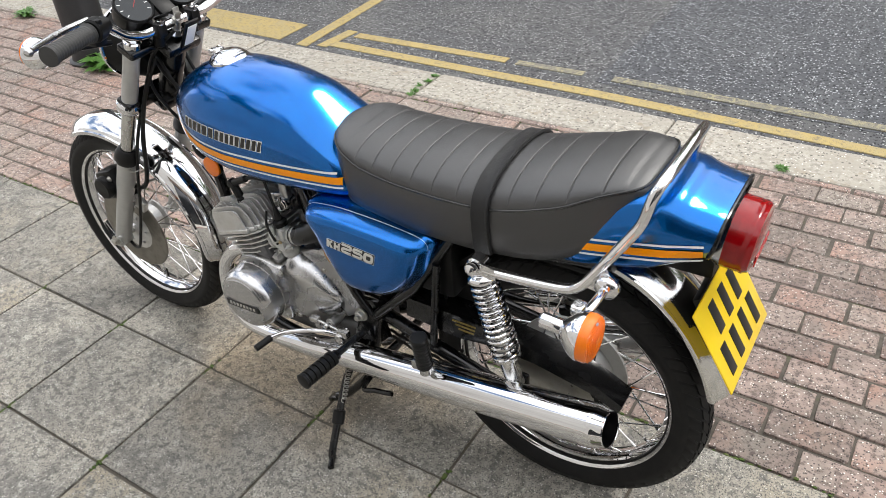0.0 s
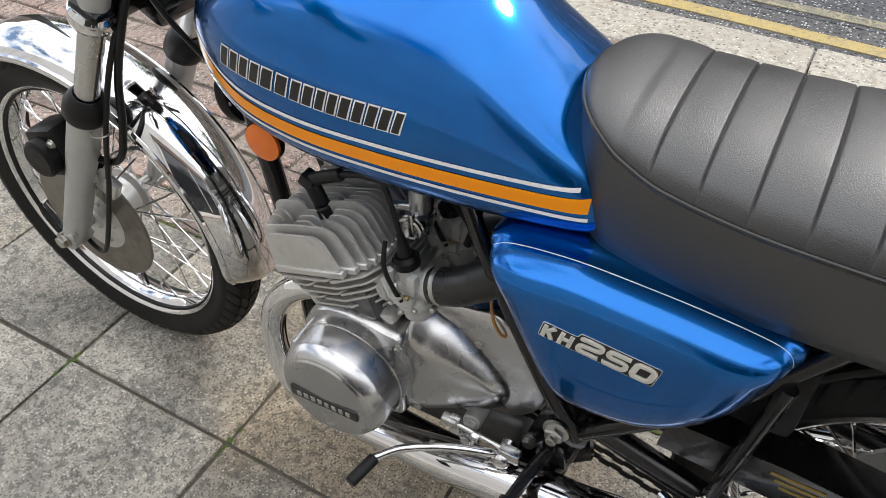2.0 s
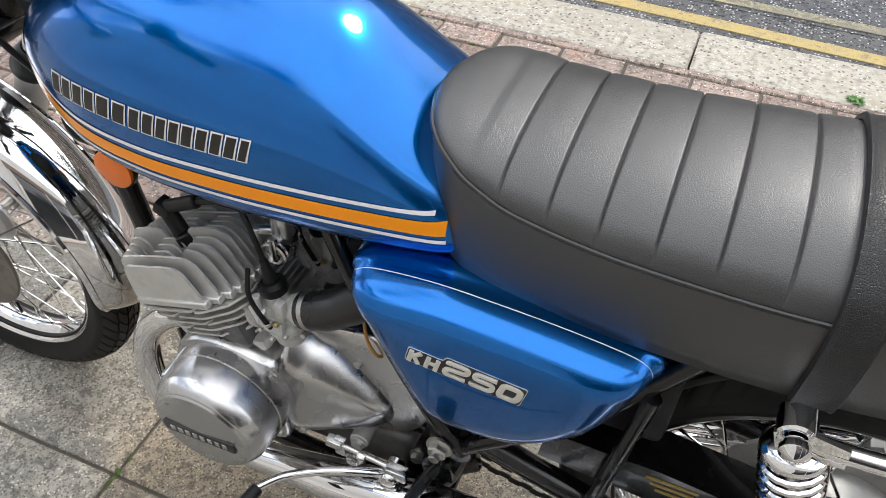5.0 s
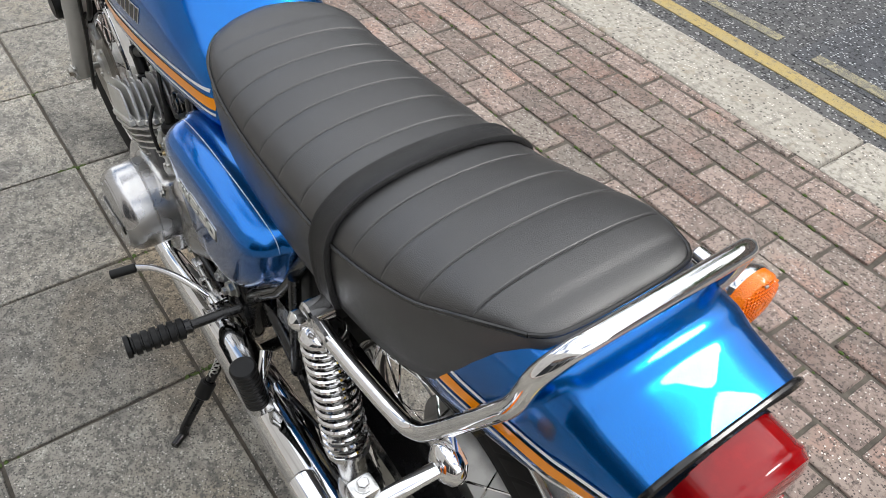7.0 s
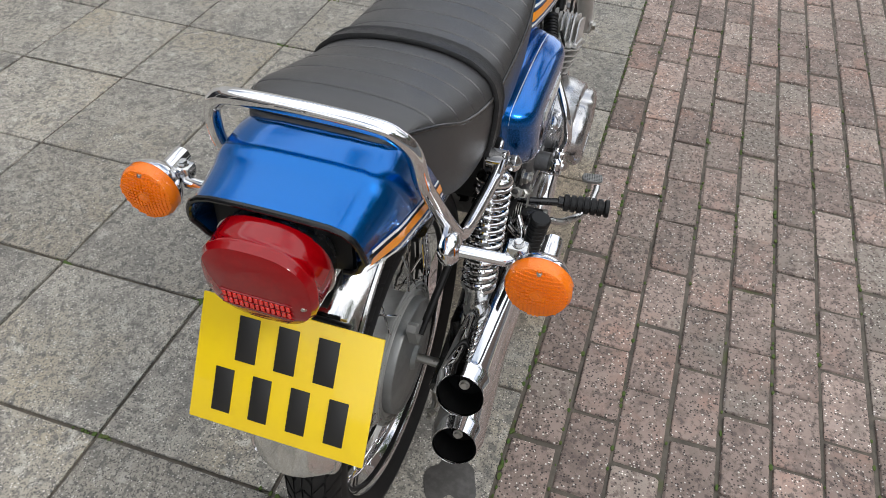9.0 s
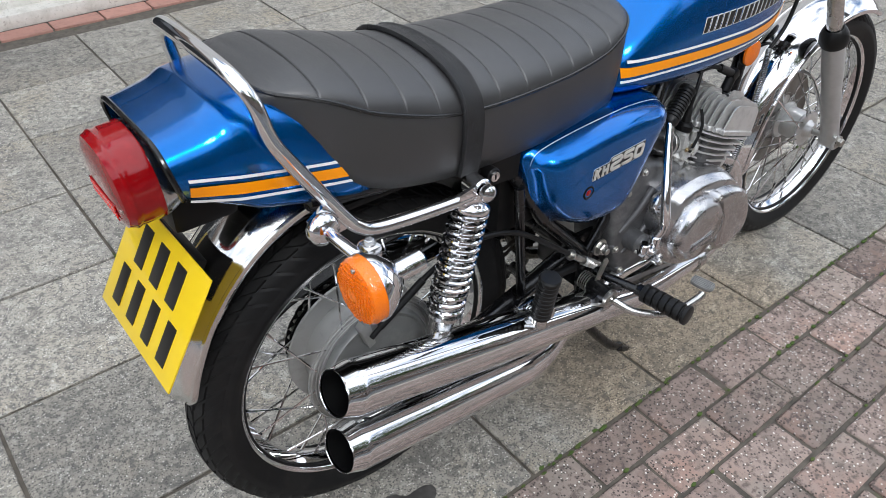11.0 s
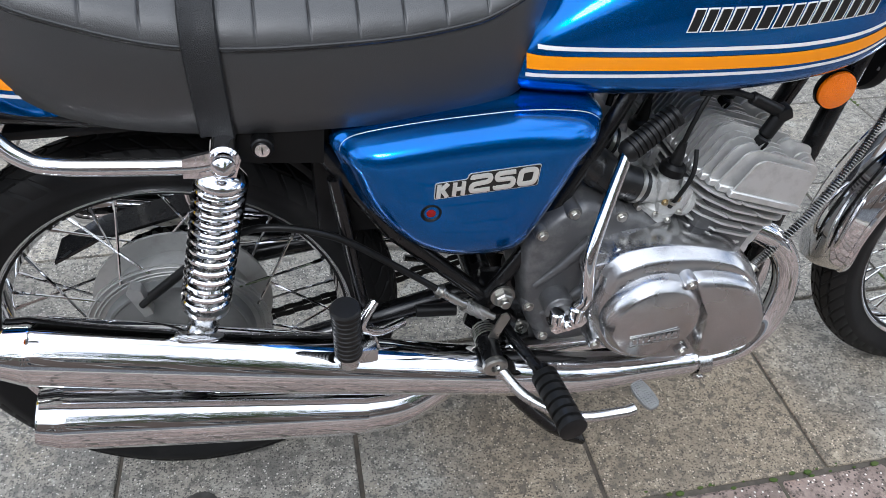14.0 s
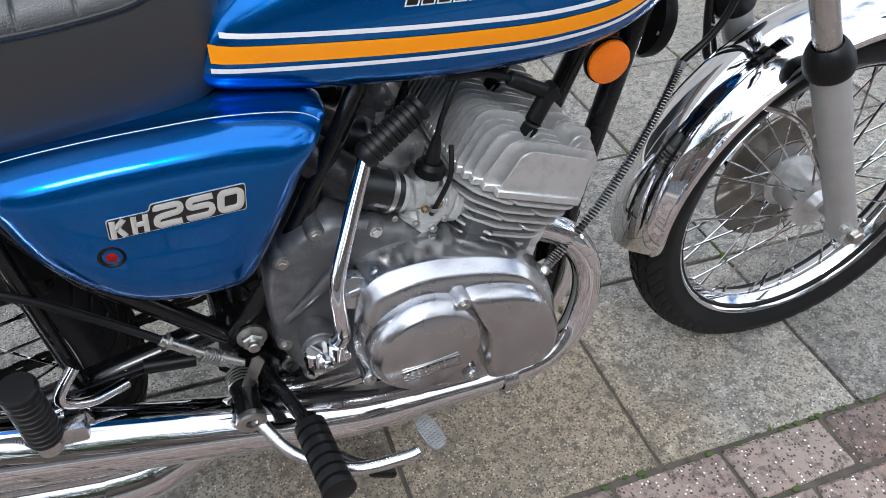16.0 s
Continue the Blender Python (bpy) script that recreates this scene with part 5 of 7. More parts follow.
BADGE = material("badge_metal", (0.80, 0.79, 0.74), 0.30, 0.6)
for s in (1, -1):
    cov = part("side_cover", shell(COVER, ((0.085, 0.0, 0.0), (0.108, 0.0, 0.0), (0.115, 0.0015, 0.0), (0.1225, 0.004, 0.0), (0.1235, 0.0062, 0.0), (0.143, 0.0115, 0.0), (0.157, 0.0195, 0.0), (0.1650, 0.029, 0.0), (0.1695, 0.041, 0.0), (0.1712, 0.056, 0.0)), s, centre=(0.405, 0.625), crown=0.0012), BLUE, bike, "candy blue triangular side cover with bright model badge", sharp=60)
    ring = [(q.x, q.z) for q in spline([(x, 0, z) for x, z in COVER], 5, True)]
    k = 1 - 0.0085 / (sum(math.hypot(x - 0.405, z - 0.625) for x, z in ring) / len(ring))
    pts = sorted((0.405 + (x - 0.405) * k, s * 0.1305, 0.625 + (z - 0.625) * k) for x, z in ring if z > 0.664)
    part("pinstripe", tube(pts, 0.0006, 6), WHITE, cov, "thin pale pinstripe")
    # badge: raised letters and figures edged in black
    B = Matrix.Translation((0.4745 if s > 0 else 0.3447, s * 0.1716, 0.6235 if s > 0 else 0.6170)) @ (Matrix.Rotation(radians(180), 4, "Z") if s > 0 else Matrix()) @ Matrix.Rotation(radians(90), 4, "X") @ Matrix.Rotation(radians(-5.0 if s > 0 else 3.2), 4, "Z")
    badge = part("badge", moved(badge_plate(0.0008, -0.002, 0.0010), B), BADGE, cov, "silver raised letters and figures on black")
    part("badge_ground", moved(badge_plate(0.0, 0.0, 0.0014), B), INK, badge, "black badge ground")
    for ch, x, w, h, pen in (("K", 0.002, 0.0150, 0.0180, 0.0050), ("H", 0.0203, 0.0150, 0.0180, 0.0048), ("2", 0.0395, 0.0268, 0.0250, 0.0058), ("5", 0.0682, 0.0262, 0.0250, 0.0058), ("0", 0.0962, 0.0245, 0.0250, 0.0064)):
        part("badge_figure", moved(glyph(ch, x, w, h, pen, 0.0012, 0.0030), B), BADGE, badge)
part("cover_knob", merge(lathe([(0.006, 0.0), (0.0125, 0.0), (0.0135, 0.003), (0.010, 0.005), (0.0075, 0.002), (0.0001, 0.001)], (0.342, -0.1680, 0.595), (0, -1, 0.0), 24)), SATIN, bike, "black rubber cover grommet")
part("cover_latch", lathe([(0.0001, 0.004), (0.006, 0.003), (0.0075, 0.0)], (0.342, -0.1685, 0.595), (0, -1, 0.0), 16), RED, bike)

# ---- engine ----
CY = Matrix.Translation((0.770, 0, 0.553)) @ Matrix.Rotation(radians(19.3), 4, "Y")
PLUGS = (0.106, 0.0, -0.106)
# core in the dark casting tone: shade between the fins put into its colour
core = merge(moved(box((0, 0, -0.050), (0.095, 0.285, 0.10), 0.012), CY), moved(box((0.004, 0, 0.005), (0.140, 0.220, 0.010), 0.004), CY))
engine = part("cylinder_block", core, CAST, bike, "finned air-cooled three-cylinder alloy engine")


# barrel fins, each with a slot cut in its outer edge
for k in range(6):
    v = -0.006 - 0.0138 * k
    l = 0.080 - 0.0038 * k
    w = 0.165 - 0.0042 * k
    sl = 0.020 if k % 2 else -0.018
    half = [(l, w - 0.030), (l - 0.016, w - 0.006), (l - 0.030, w), (sl + 0.003, w), (sl - 0.004, w - 0.009), (sl - 0.008, w - 0.009), (sl - 0.002, w), (-l + 0.050, w), (-l + 0.016, w - 0.016), (-l, w - 0.042)]
    ring = rounded(half + [(x, -y) for x, y in half[::-1]], 0.006)
    bm = bmesh.new()
    rr = [[bm.verts.new((x, y, z)) for x, y in ring] for z in (v - 0.0016, v + 0.0016)]
    ring_faces(bm, rr, True, False, True)
    part("barrel_fin", moved(bevelled(bm, 0.0008, 1, 50), CY), ALLOY, engine)
# upright head fins, stepped and cut away round each plug
for p in PLUGS:
    for k in range(-5, 6):
        if abs(k) == 5 and abs(p + 0.0104 * k) < 0.1:
            if k < 0 or p == 0.106:
                continue
        y = p + 0.0104 * k
        a = abs(k)
        outer = abs(y) > 0.152
        turn = max(0.0, (abs(y) - 0.105) / 0.055) ** 2
        xb, xf = -0.084 + 0.038 * turn, 0.086 - 0.018 * turn
        h = 0.070 - 0.0012 * a
        if outer:
            shapes = [[(xb + 0.006, 0.004), (xf, 0.004), (xf - 0.010, 0.050), (xf - 0.018, 0.057), (xb + 0.026, 0.057), (xb + 0.016, 0.050)]]
        elif a == 4:
            shapes = [[(xb, 0.006), (xf, 0.006), (xf - 0.004, 0.054), (xf - 0.012, 0.062), (0.010, 0.0645), (xb + 0.026, 0.0635), (xb + 0.014, 0.055)]]
        elif a >= 1:
            shapes = [[(0.046, 0.008), (xf, 0.008), (xf - 0.004, h - 0.013), (xf - 0.010, h - 0.006), (0.062, h - 0.004), (0.054, h - 0.011)], [(-0.016, 0.008), (0.034, 0.008), (0.029, h - 0.011), (0.022, h - 0.004), (-0.002, h - 0.003), (-0.008, h - 0.010)],
                      [(xb, 0.006), (-0.030, 0.006), (-0.024, h - 0.008), (-0.030, h), (xb + 0.024, h), (xb + 0.012, h - 0.010)]]
        else:
            shapes = [[(0.020, 0.008), (xf, 0.008), (xf - 0.003, 0.062), (xf - 0.010, 0.070), (0.036, 0.072), (0.027, 0.064)], [(xb, 0.006), (-0.020, 0.006), (-0.010, 0.065), (-0.017, 0.074), (xb + 0.024, 0.074), (xb + 0.012, 0.064)]]
        bm = None
        for sh in shapes:
            q = bevelled(prism(rounded(sh, 0.009, 3), y - 0.0016, y + 0.0016), 0.0007, 1, 50)
            bm = q if bm is None else merge(bm, q)
        bm = merge(bm, box(((xb + xf) / 2, y, 0.003), (xf - xb - 0.006, 0.0106, 0.010), 0.0015, seg=1))
        part("head_fin", moved(bm, CY), ALLOY, engine)
for p in PLUGS:
    plug = part("spark_plug", moved(merge(lathe([(0.0001, 0.012), (0.011, 0.012), (0.011, 0.030), (0.0065, 0.032), (0.0065, 0.050)], (0.004, p, 0), (0, 0, 1), 16)), CY), STEEL, engine)
    e, f = Vector((0.784, p, 0.602)), Vector((0.806, p, 0.650))
    g = f + Vector((-0.050, 0, 0.026))
    cap = merge(cyl(e, e.lerp(f, 0.30), 0.0125, 18, 0.002), cyl(e.lerp(f, 0.30), f, 0.0100, 18, 0.003), box(tuple(f), (0.020, 0.020, 0.018), 0.004, Matrix.Rotation(radians(-25), 3, "Y")), cyl(f, g, 0.0082, 16, 0.002))
    part("plug_cap", cap, RUBBER, plug, "black plug cap")
    part("plug_lead", tube(spline([g, g + Vector((-0.03, 0, 0.010)), g + Vector((-0.07, 0, 0.012))], 5), 0.0045, 8), RUBBER, plug)

case = part("crankcase", merge(box((0.695, -0.02, 0.345), (0.25, 0.17, 0.18), 0.03, seg=3), box((0.555, -0.02, 0.415), (0.13, 0.16, 0.15), 0.03, seg=3), moved(box((0, 0, -0.095), (0.13, 0.27, 0.03), 0.008), CY)), ALLOY, bike, "polished alloy crankcase and gearbox")
# left side: sprocket cover, alternator cover
part("sprocket_cover", shell([(0.668, 0.500), (0.630, 0.512), (0.590, 0.524), (0.550, 0.527), (0.520, 0.503), (0.495, 0.468), (0.480, 0.425), (0.482, 0.395), (0.496, 0.368), (0.520, 0.346), (0.555, 0.334), (0.668, 0.315)], ((0.04, 0, 0), (0.090, 0.0, 0), (0.0945, 0.0012, 0), (0.0960, 0.0035, 0)), 1, crown=0.001), POLISHED, case, "polished alloy sprocket cover", sharp=50)


def wedge(base, crest, steps):
    """A tapered casting lofted from a base outline to a crest outline of (x, y, z)."""
    b = rounded_loop(base)
    c = rounded_loop(crest)
    bm = bmesh.new()
    rings = [[bm.verts.new(p.lerp(q, u) + Vector((0, (q.y - p.y) * (v - u), 0))) for p, q in zip(b, c)] for u, v in steps]
    mid = sum(c, Vector()) / len(c)
    for u in (0.72, 0.40, 0.12):
        rings.append([bm.verts.new(mid.lerp(q, u) + Vector((0, 0.003 * (1 - u * u), 0))) for q in c])
    ring_faces(bm, rings, True, False, True)
    return bm


def rounded_loop(pts):
    return spline(pts, 5, True)


part("cover_bulge", wedge([(0.662, 0.085, 0.504), (0.630, 0.085, 0.496), (0.598, 0.085, 0.480), (0.562, 0.085, 0.450), (0.528, 0.085, 0.408), (0.524, 0.085, 0.376), (0.542, 0.085, 0.345), (0.595, 0.085, 0.318), (0.662, 0.085, 0.304)],
                          [(0.662, 0.140, 0.460), (0.642, 0.138, 0.456), (0.618, 0.134, 0.448), (0.588, 0.128, 0.436), (0.560, 0.121, 0.418), (0.556, 0.120, 0.398), (0.570, 0.123, 0.380), (0.606, 0.131, 0.360), (0.662, 0.140, 0.345)],
                          ((0.0, 0.0), (0.08, 0.22), (0.20, 0.44), (0.36, 0.63), (0.54, 0.79), (0.72, 0.90), (0.88, 0.97), (1.0, 1.0))), POLISHED, case, "smooth tapered casting over the sprocket", sharp=75)
part("alternator_housing", shell([(0.816, 0.425), (0.800, 0.462), (0.768, 0.486), (0.725, 0.492), (0.685, 0.486), (0.6585, 0.480), (0.6580, 0.440), (0.6580, 0.370), (0.6590, 0.325), (0.690, 0.318), (0.740, 0.318), (0.790, 0.338), (0.815, 0.380)], ((0.05, 0, 0), (0.140, 0.0, 0), (0.149, 0.0015, 0), (0.1525, 0.0038, 0)), 1), POLISHED, case, "polished alloy crankcase side", sharp=50)
ALT = (0.728, 0, 0.405)
alt = part("alternator_cover", lathe([(0.0810, 0.140), (0.0805, 0.171), (0.0790, 0.1722), (0.0790, 0.1738), (0.0803, 0.175), (0.0785, 0.205), (0.0775, 0.209), (0.0700, 0.2225), (0.0680, 0.2240), (0.0665, 0.2242), (0.0640, 0.2268), (0.0001, 0.2290)], ALT, (0, 1, 0), 72), POLISHED, case, "polished round alternator cover with black name strip", sharp=25)
STRIP = Matrix.Translation((0.731, 0.2284, 0.397)) @ Matrix.Rotation(radians(3), 4, "Y")
part("name_strip", moved(box((0, 0, 0), (0.104, 0.003, 0.0175), 0.0008), STRIP), INK, alt, "black name strip with plain marks")
for k in range(8):
    part("strip_mark", moved(box((0.038 - 0.0109 * k, 0.0017, 0), (0.0066, 0.0012, 0.0090), 0.0002), STRIP), DULLCHROME, alt)
for x, y, z in ((0.789, 0.196, 0.444), (0.676, 0.202, 0.449), (0.728, 0.200, 0.330)):
    part("screw_lug", lathe([(0.0001, -0.06), (0.0115, -0.06), (0.0105, 0.0), (0.009, 0.003), (0.0001, 0.003)], (x, y, z), (0, 1, 0), 18), POLISHED, alt)
    part("screw", bolt((x, y + 0.003, z), (0, 1, 0), 0.0048, 0.004), STEEL, alt)
for x, y, z in ((0.574, 0.0965, 0.470), (0.538, 0.0965, 0.389), (0.660, 0.1525, 0.466), (0.672, 0.150, 0.332), (0.648, 0.132, 0.330)):
    part("screw", bolt((x, y, z), (0, 1, 0), 0.0055, 0.006), STEEL, case)
part("drain_bolt", bolt((0.710, 0.112, 0.480), (0, 0.5, 1), 0.011, 0.014), STEEL, case)
part("gear_shaft_boss", merge(cyl((0.575, 0.06, 0.312), (0.575, 0.112, 0.312), 0.014), bolt((0.575, 0.112, 0.312), (0, 1, 0), 0.009, 0.008)), ALLOY, case)
part("lower_crankcase", box((0.640, 0.0, 0.268), (0.27, 0.165, 0.085), 0.016, seg=3), CAST, case, "dark cast underside of the crankcase")
# right side: gearbox half, main cover, clutch dome
part("gearbox_cover", shell([(0.474, 0.490), (0.495, 0.528), (0.525, 0.550), (0.560, 0.556), (0.610, 0.538), (0.665, 0.50), (0.66, 0.36), (0.60, 0.315), (0.525, 0.312), (0.488, 0.355), (0.474, 0.420)], ((0.04, 0, 0), (0.124, 0.0, 0), (0.134, 0.004, 0), (0.140, 0.012, 0)), -1, crown=0.003), CAST, case, "dark grey cast gearbox cover", sharp=50)
part("clutch_cover", shell([(0.560, 0.470), (0.580, 0.503), (0.635, 0.514), (0.700, 0.506), (0.762, 0.480), (0.805, 0.425), (0.815, 0.370), (0.795, 0.325), (0.735, 0.305), (0.655, 0.308), (0.585, 0.335), (0.555, 0.395)], ((0.08, 0, 0), (0.160, 0.0, 0), (0.176, 0.003, 0), (0.181, 0.0035, 0), (0.1835, 0.0075, 0), (0.196, 0.011, 0), (0.200, 0.018, 0)), -1, n=7), POLISHED, case, "polished alloy clutch cover", sharp=60)
dome = part("clutch_dome", lathe([(0.069, 0.180), (0.0685, 0.210), (0.0665, 0.216), (0.0590, 0.2245), (0.0560, 0.2265), (0.0001, 0.2280)], (0.634, 0, 0.415), (0, -1, 0), 56), POLISHED, case, "polished clutch dome with raised name outline")
part("name_frame", moved(tube([(-0.034, 0, -0.008), (0.034, 0, -0.008), (0.034, 0, 0.008), (-0.034, 0, 0.008)], 0.0009, 6, closed=True), Matrix.Translation((0.634, -0.2285, 0.394)) @ Matrix.Rotation(radians(-6), 4, "Y")), DULLCHROME, dome)
for k in range(8):
    part("name_mark", moved(box((-0.0275 + 0.0079 * k, 0, 0), (0.0050, 0.0014, 0.0085), 0.0003), Matrix.Translation((0.634, -0.2288, 0.394)) @ Matrix.Rotation(radians(-6), 4, "Y")), POLISHED, dome)
part("pump_cover", shell([(0.680, 0.479), (0.734, 0.472), (0.773, 0.449), (0.799, 0.396), (0.795, 0.350), (0.756, 0.331), (0.716, 0.331), (0.708, 0.37), (0.704, 0.415), (0.690, 0.445)], ((0.185, 0.0, 0), (0.214, 0.0, 0), (0.218, 0.0035, 0), (0.2215, 0.007, 0), (0.2225, 0.012, 0)), -1, n=7, centre=(0.748, 0.402), crown=0.002), POLISHED, case, sharp=60)
for x, y, z in ((0.672, -0.218, 0.476), (0.690, -0.214, 0.345), (0.589, -0.168, 0.497), (0.572, -0.185, 0.350), (0.806, -0.170, 0.36)):
    part("screw_lug", lathe([(0.0001, -0.03), (0.010, -0.03), (0.0095, 0.0), (0.008, 0.003), (0.0001, 0.003)], (x, y, z), (0, -1, 0), 18), POLISHED, case)
    part("screw", bolt((x, y - 0.003, z), (0, -1, 0), 0.0048, 0.004), STEEL, case)
for x, z in ((0.494, 0.516), (0.533, 0.546), (0.598, 0.534), (0.486, 0.392), (0.512, 0.330)):
    part("screw_lug", lathe([(0.0001, -0.03), (0.012, -0.03), (0.0105, 0.0), (0.0095, 0.003), (0.0001, 0.003)], (x, -0.136, z), (0, -1, 0), 18), CAST, case)
    part("screw", bolt((x, -0.139, z), (0, -1, 0), 0.0055, 0.006), STEEL, case)
for p0, p1 in (((0.490, 0.430), (0.560, 0.505)), ((0.505, 0.375), (0.560, 0.420))):
    part("cover_rib", tube([(p0[0], -0.139, p0[1]), ((p0[0] + p1[0]) / 2, -0.145, (p0[1] + p1[1]) / 2), (p1[0], -0.145, p1[1])], [0.005, 0.007, 0.009], 12), CAST, case)
fil = part("oil_filler", lathe([(0.022, 0.0), (0.022, 0.010), (0.019, 0.014), (0.0001, 0.0145)], (0.562, -0.160, 0.480), (0, -1, 0.25), 28), POLISHED, case, "slotted alloy filler plug")
part("filler_slot", moved(box((0, 0, 0), (0.034, 0.004, 0.006), 0.0008), Matrix.Translation((0.562, -0.175, 0.4840)) @ Matrix.Rotation(radians(-15), 4, "Y")), POLISHED, fil)
# carburettors
for p in PLUGS:
    o = 1 if p >= 0 else -1
    c = Vector((0.661, p * 1.06, 0.547))
    ax = Vector((0.86, 0, -0.36)).normalized()
    body = merge(lathe([(0.0001, -0.052), (0.013, -0.051), (0.020, -0.044), (0.0225, -0.030), (0.0225, -0.024), (0.026, -0.0235), (0.026, -0.0185), (0.0215, -0.018), (0.018, -0.012), (0.0145, 0.012), (0.0145, 0.032), (0.0001, 0.032)], c, (0.22, 0, 1), 26),
                 cyl(c - ax * 0.040, c + ax * 0.042, 0.0180, 22), cyl(c - ax * 0.034, c - ax * 0.026, 0.0215, 22), cyl(c + ax * 0.030, c + ax * 0.042, 0.0230, 22),
                 box(tuple(c + Vector((0.004, 0.016 * o, -0.010))), (0.034, 0.018, 0.020), 0.004), box(tuple(c + Vector((-0.010, 0.017 * o, 0.018))), (0.012, 0.012, 0.030), 0.003), cyl(c + Vector((0.022, 0.016 * o, 0.004)), c + Vector((0.022, 0.016 * o, 0.030)), 0.005, 12))
    carb = part("carburettor", body, CARB, bike, "grey cast carburettor with black rubber boot")
    for q in ((0.017, -0.016), (-0.016, -0.016), (0.010, 0.006), (-0.006, 0.002), (0.004, -0.028)):
        part("screw", bolt(c + Vector((q[0], 0.0245 * o, q[1])), (0, o, 0), 0.0036, 0.004), STEEL if q[1] < 0 else BRASS, carb)
    part("intake_clamp", lathe([(0.0232, 0), (0.0246, 0.001), (0.0246, 0.006), (0.0232, 0.007)], c - ax * 0.047, ax, 26, closed=True), STEEL, carb, "dull zinc hose clamp")
    part("clamp_screw", cyl(c - ax * 0.044 + Vector((0, 0.014 * o, -0.022)), c - ax * 0.044 + Vector((0, 0.026 * o, -0.020)), 0.0036, 10), STEEL, carb)
    b0 = c - ax * 0.034
    part("air_boot", tube(spline([b0, b0 - ax * 0.030, b0 - ax * 0.060 + Vector((0, -p * 0.10, 0.002)), b0 - ax * 0.105 + Vector((0, -p * 0.28, 0.016)), b0 - ax * 0.16 + Vector((0, -p * 0.45, 0.03))], 6), [0.0232] * 6 + [0.0242] * 6 + [0.0255] * 13, 22), BOOT, carb, "glossy black rubber air boot")
    part("intake_stub", cyl(c + ax * 0.036, CY @ Vector((-0.050, p, -0.030)), 0.0200, 20), ALLOY, carb)
    part("stub_flange", merge(box(tuple(CY @ Vector((-0.078, p, -0.034))), (0.010, 0.058, 0.034), 0.004, Matrix.Rotation(radians(19.3), 3, "Y")), bolt(CY @ Vector((-0.083, p + 0.022, -0.034)), (-1, 0, 0.3), 0.006, 0.008), bolt(CY @ Vector((-0.083, p - 0.022, -0.034)), (-1, 0, 0.3), 0.006, 0.008)), ALLOY, carb)
    t0 = c + Vector((0.009, 0, 0.042))
    part("carburettor_top", lathe([(0.0165, -0.012), (0.0170, -0.010), (0.0170, -0.001), (0.0125, 0.004), (0.0001, 0.005)], t0, (0.22, 0, 1), 24), SATIN, carb, "black carburettor cap")
    part("cable_boot", tube([t0, t0 + Vector((0.002, 0, 0.012)), t0 + Vector((0.006, 0, 0.034))], [0.0095, 0.008, 0.0045], 14), RUBBER, carb, "black rubber cable cap")
    part("throttle_cable", tube(spline([t0 + Vector((0.005, 0, 0.030)), t0 + Vector((0.012, 0, 0.060)), t0 + Vector((0.035, -p * 0.1, 0.10)), t0 + Vector((0.09, -p * 0.4, 0.13))], 6), 0.0033, 10), RUBBER, carb)
    part("overflow_pipe", tube(spline([c + Vector((0.024, 0.018 * o, 0.075)), c + Vector((0.020, 0.030 * o, 0.045)), c + Vector((0.006, 0.031 * o, 0.012)), c + Vector((0.000, 0.028 * o, -0.004))], 6), 0.0030, 8), RUBBER, carb)
    part("hose_clip", lathe([(0.0046, 0), (0.0058, 0.0005), (0.0058, 0.004), (0.0046, 0.0045)], c + Vector((0.0015, 0.0292 * o, 0.002)), (0.2, 0, 1), 14, closed=True), STEEL, carb)
part("fuel_tap", merge(cyl((0.671, 0.075, 0.632), (0.671, 0.075, 0.690), 0.013, 18), cyl((0.671, 0.060, 0.622), (0.671, 0.096, 0.622), 0.0165, 24), lathe([(0.0135, 0.0), (0.0165, 0.001), (0.0165, 0.004), (0.0135, 0.005)], (0.671, 0.096, 0.622), (0, 1, 0), 26, closed=True), box((0.668, 0.099, 0.630), (0.007, 0.007, 0.034), 0.002), cyl((0.680, 0.080, 0.640), (0.700, 0.088, 0.640), 0.0062, 14), cyl((0.697, 0.088, 0.645), (0.697, 0.088, 0.612), 0.0058, 14), lathe([(0.0001, -0.03), (0.012, -0.028), (0.016, -0.010), (0.016, 0.0)], (0.668, 0.075, 0.632), (0, 0, 1), 22)), POLISHED, bike, "bright alloy fuel tap under the tank")
AMBERPIPE = material("amber_tube", (0.42, 0.20, 0.05), 0.3, spec=0.6)
part("breather_pipe", tube(spline([(0.566, 0.090, 0.552), (0.556, 0.102, 0.528), (0.545, 0.1035, 0.510), (0.540, 0.098, 0.502)], 5), 0.0022, 8), AMBERPIPE, case, "amber plastic breather tube")
for pth in ([(0.63, 0.03, 0.60), (0.655, 0.05, 0.66), (0.70, 0.04, 0.685)], [(0.61, 0.07, 0.60), (0.60, 0.05, 0.66), (0.60, 0.03, 0.70)]):
    part("rubber_hose", tube(spline(pth, 6), 0.0048, 8), RUBBER, case)

# ---- exhausts ----


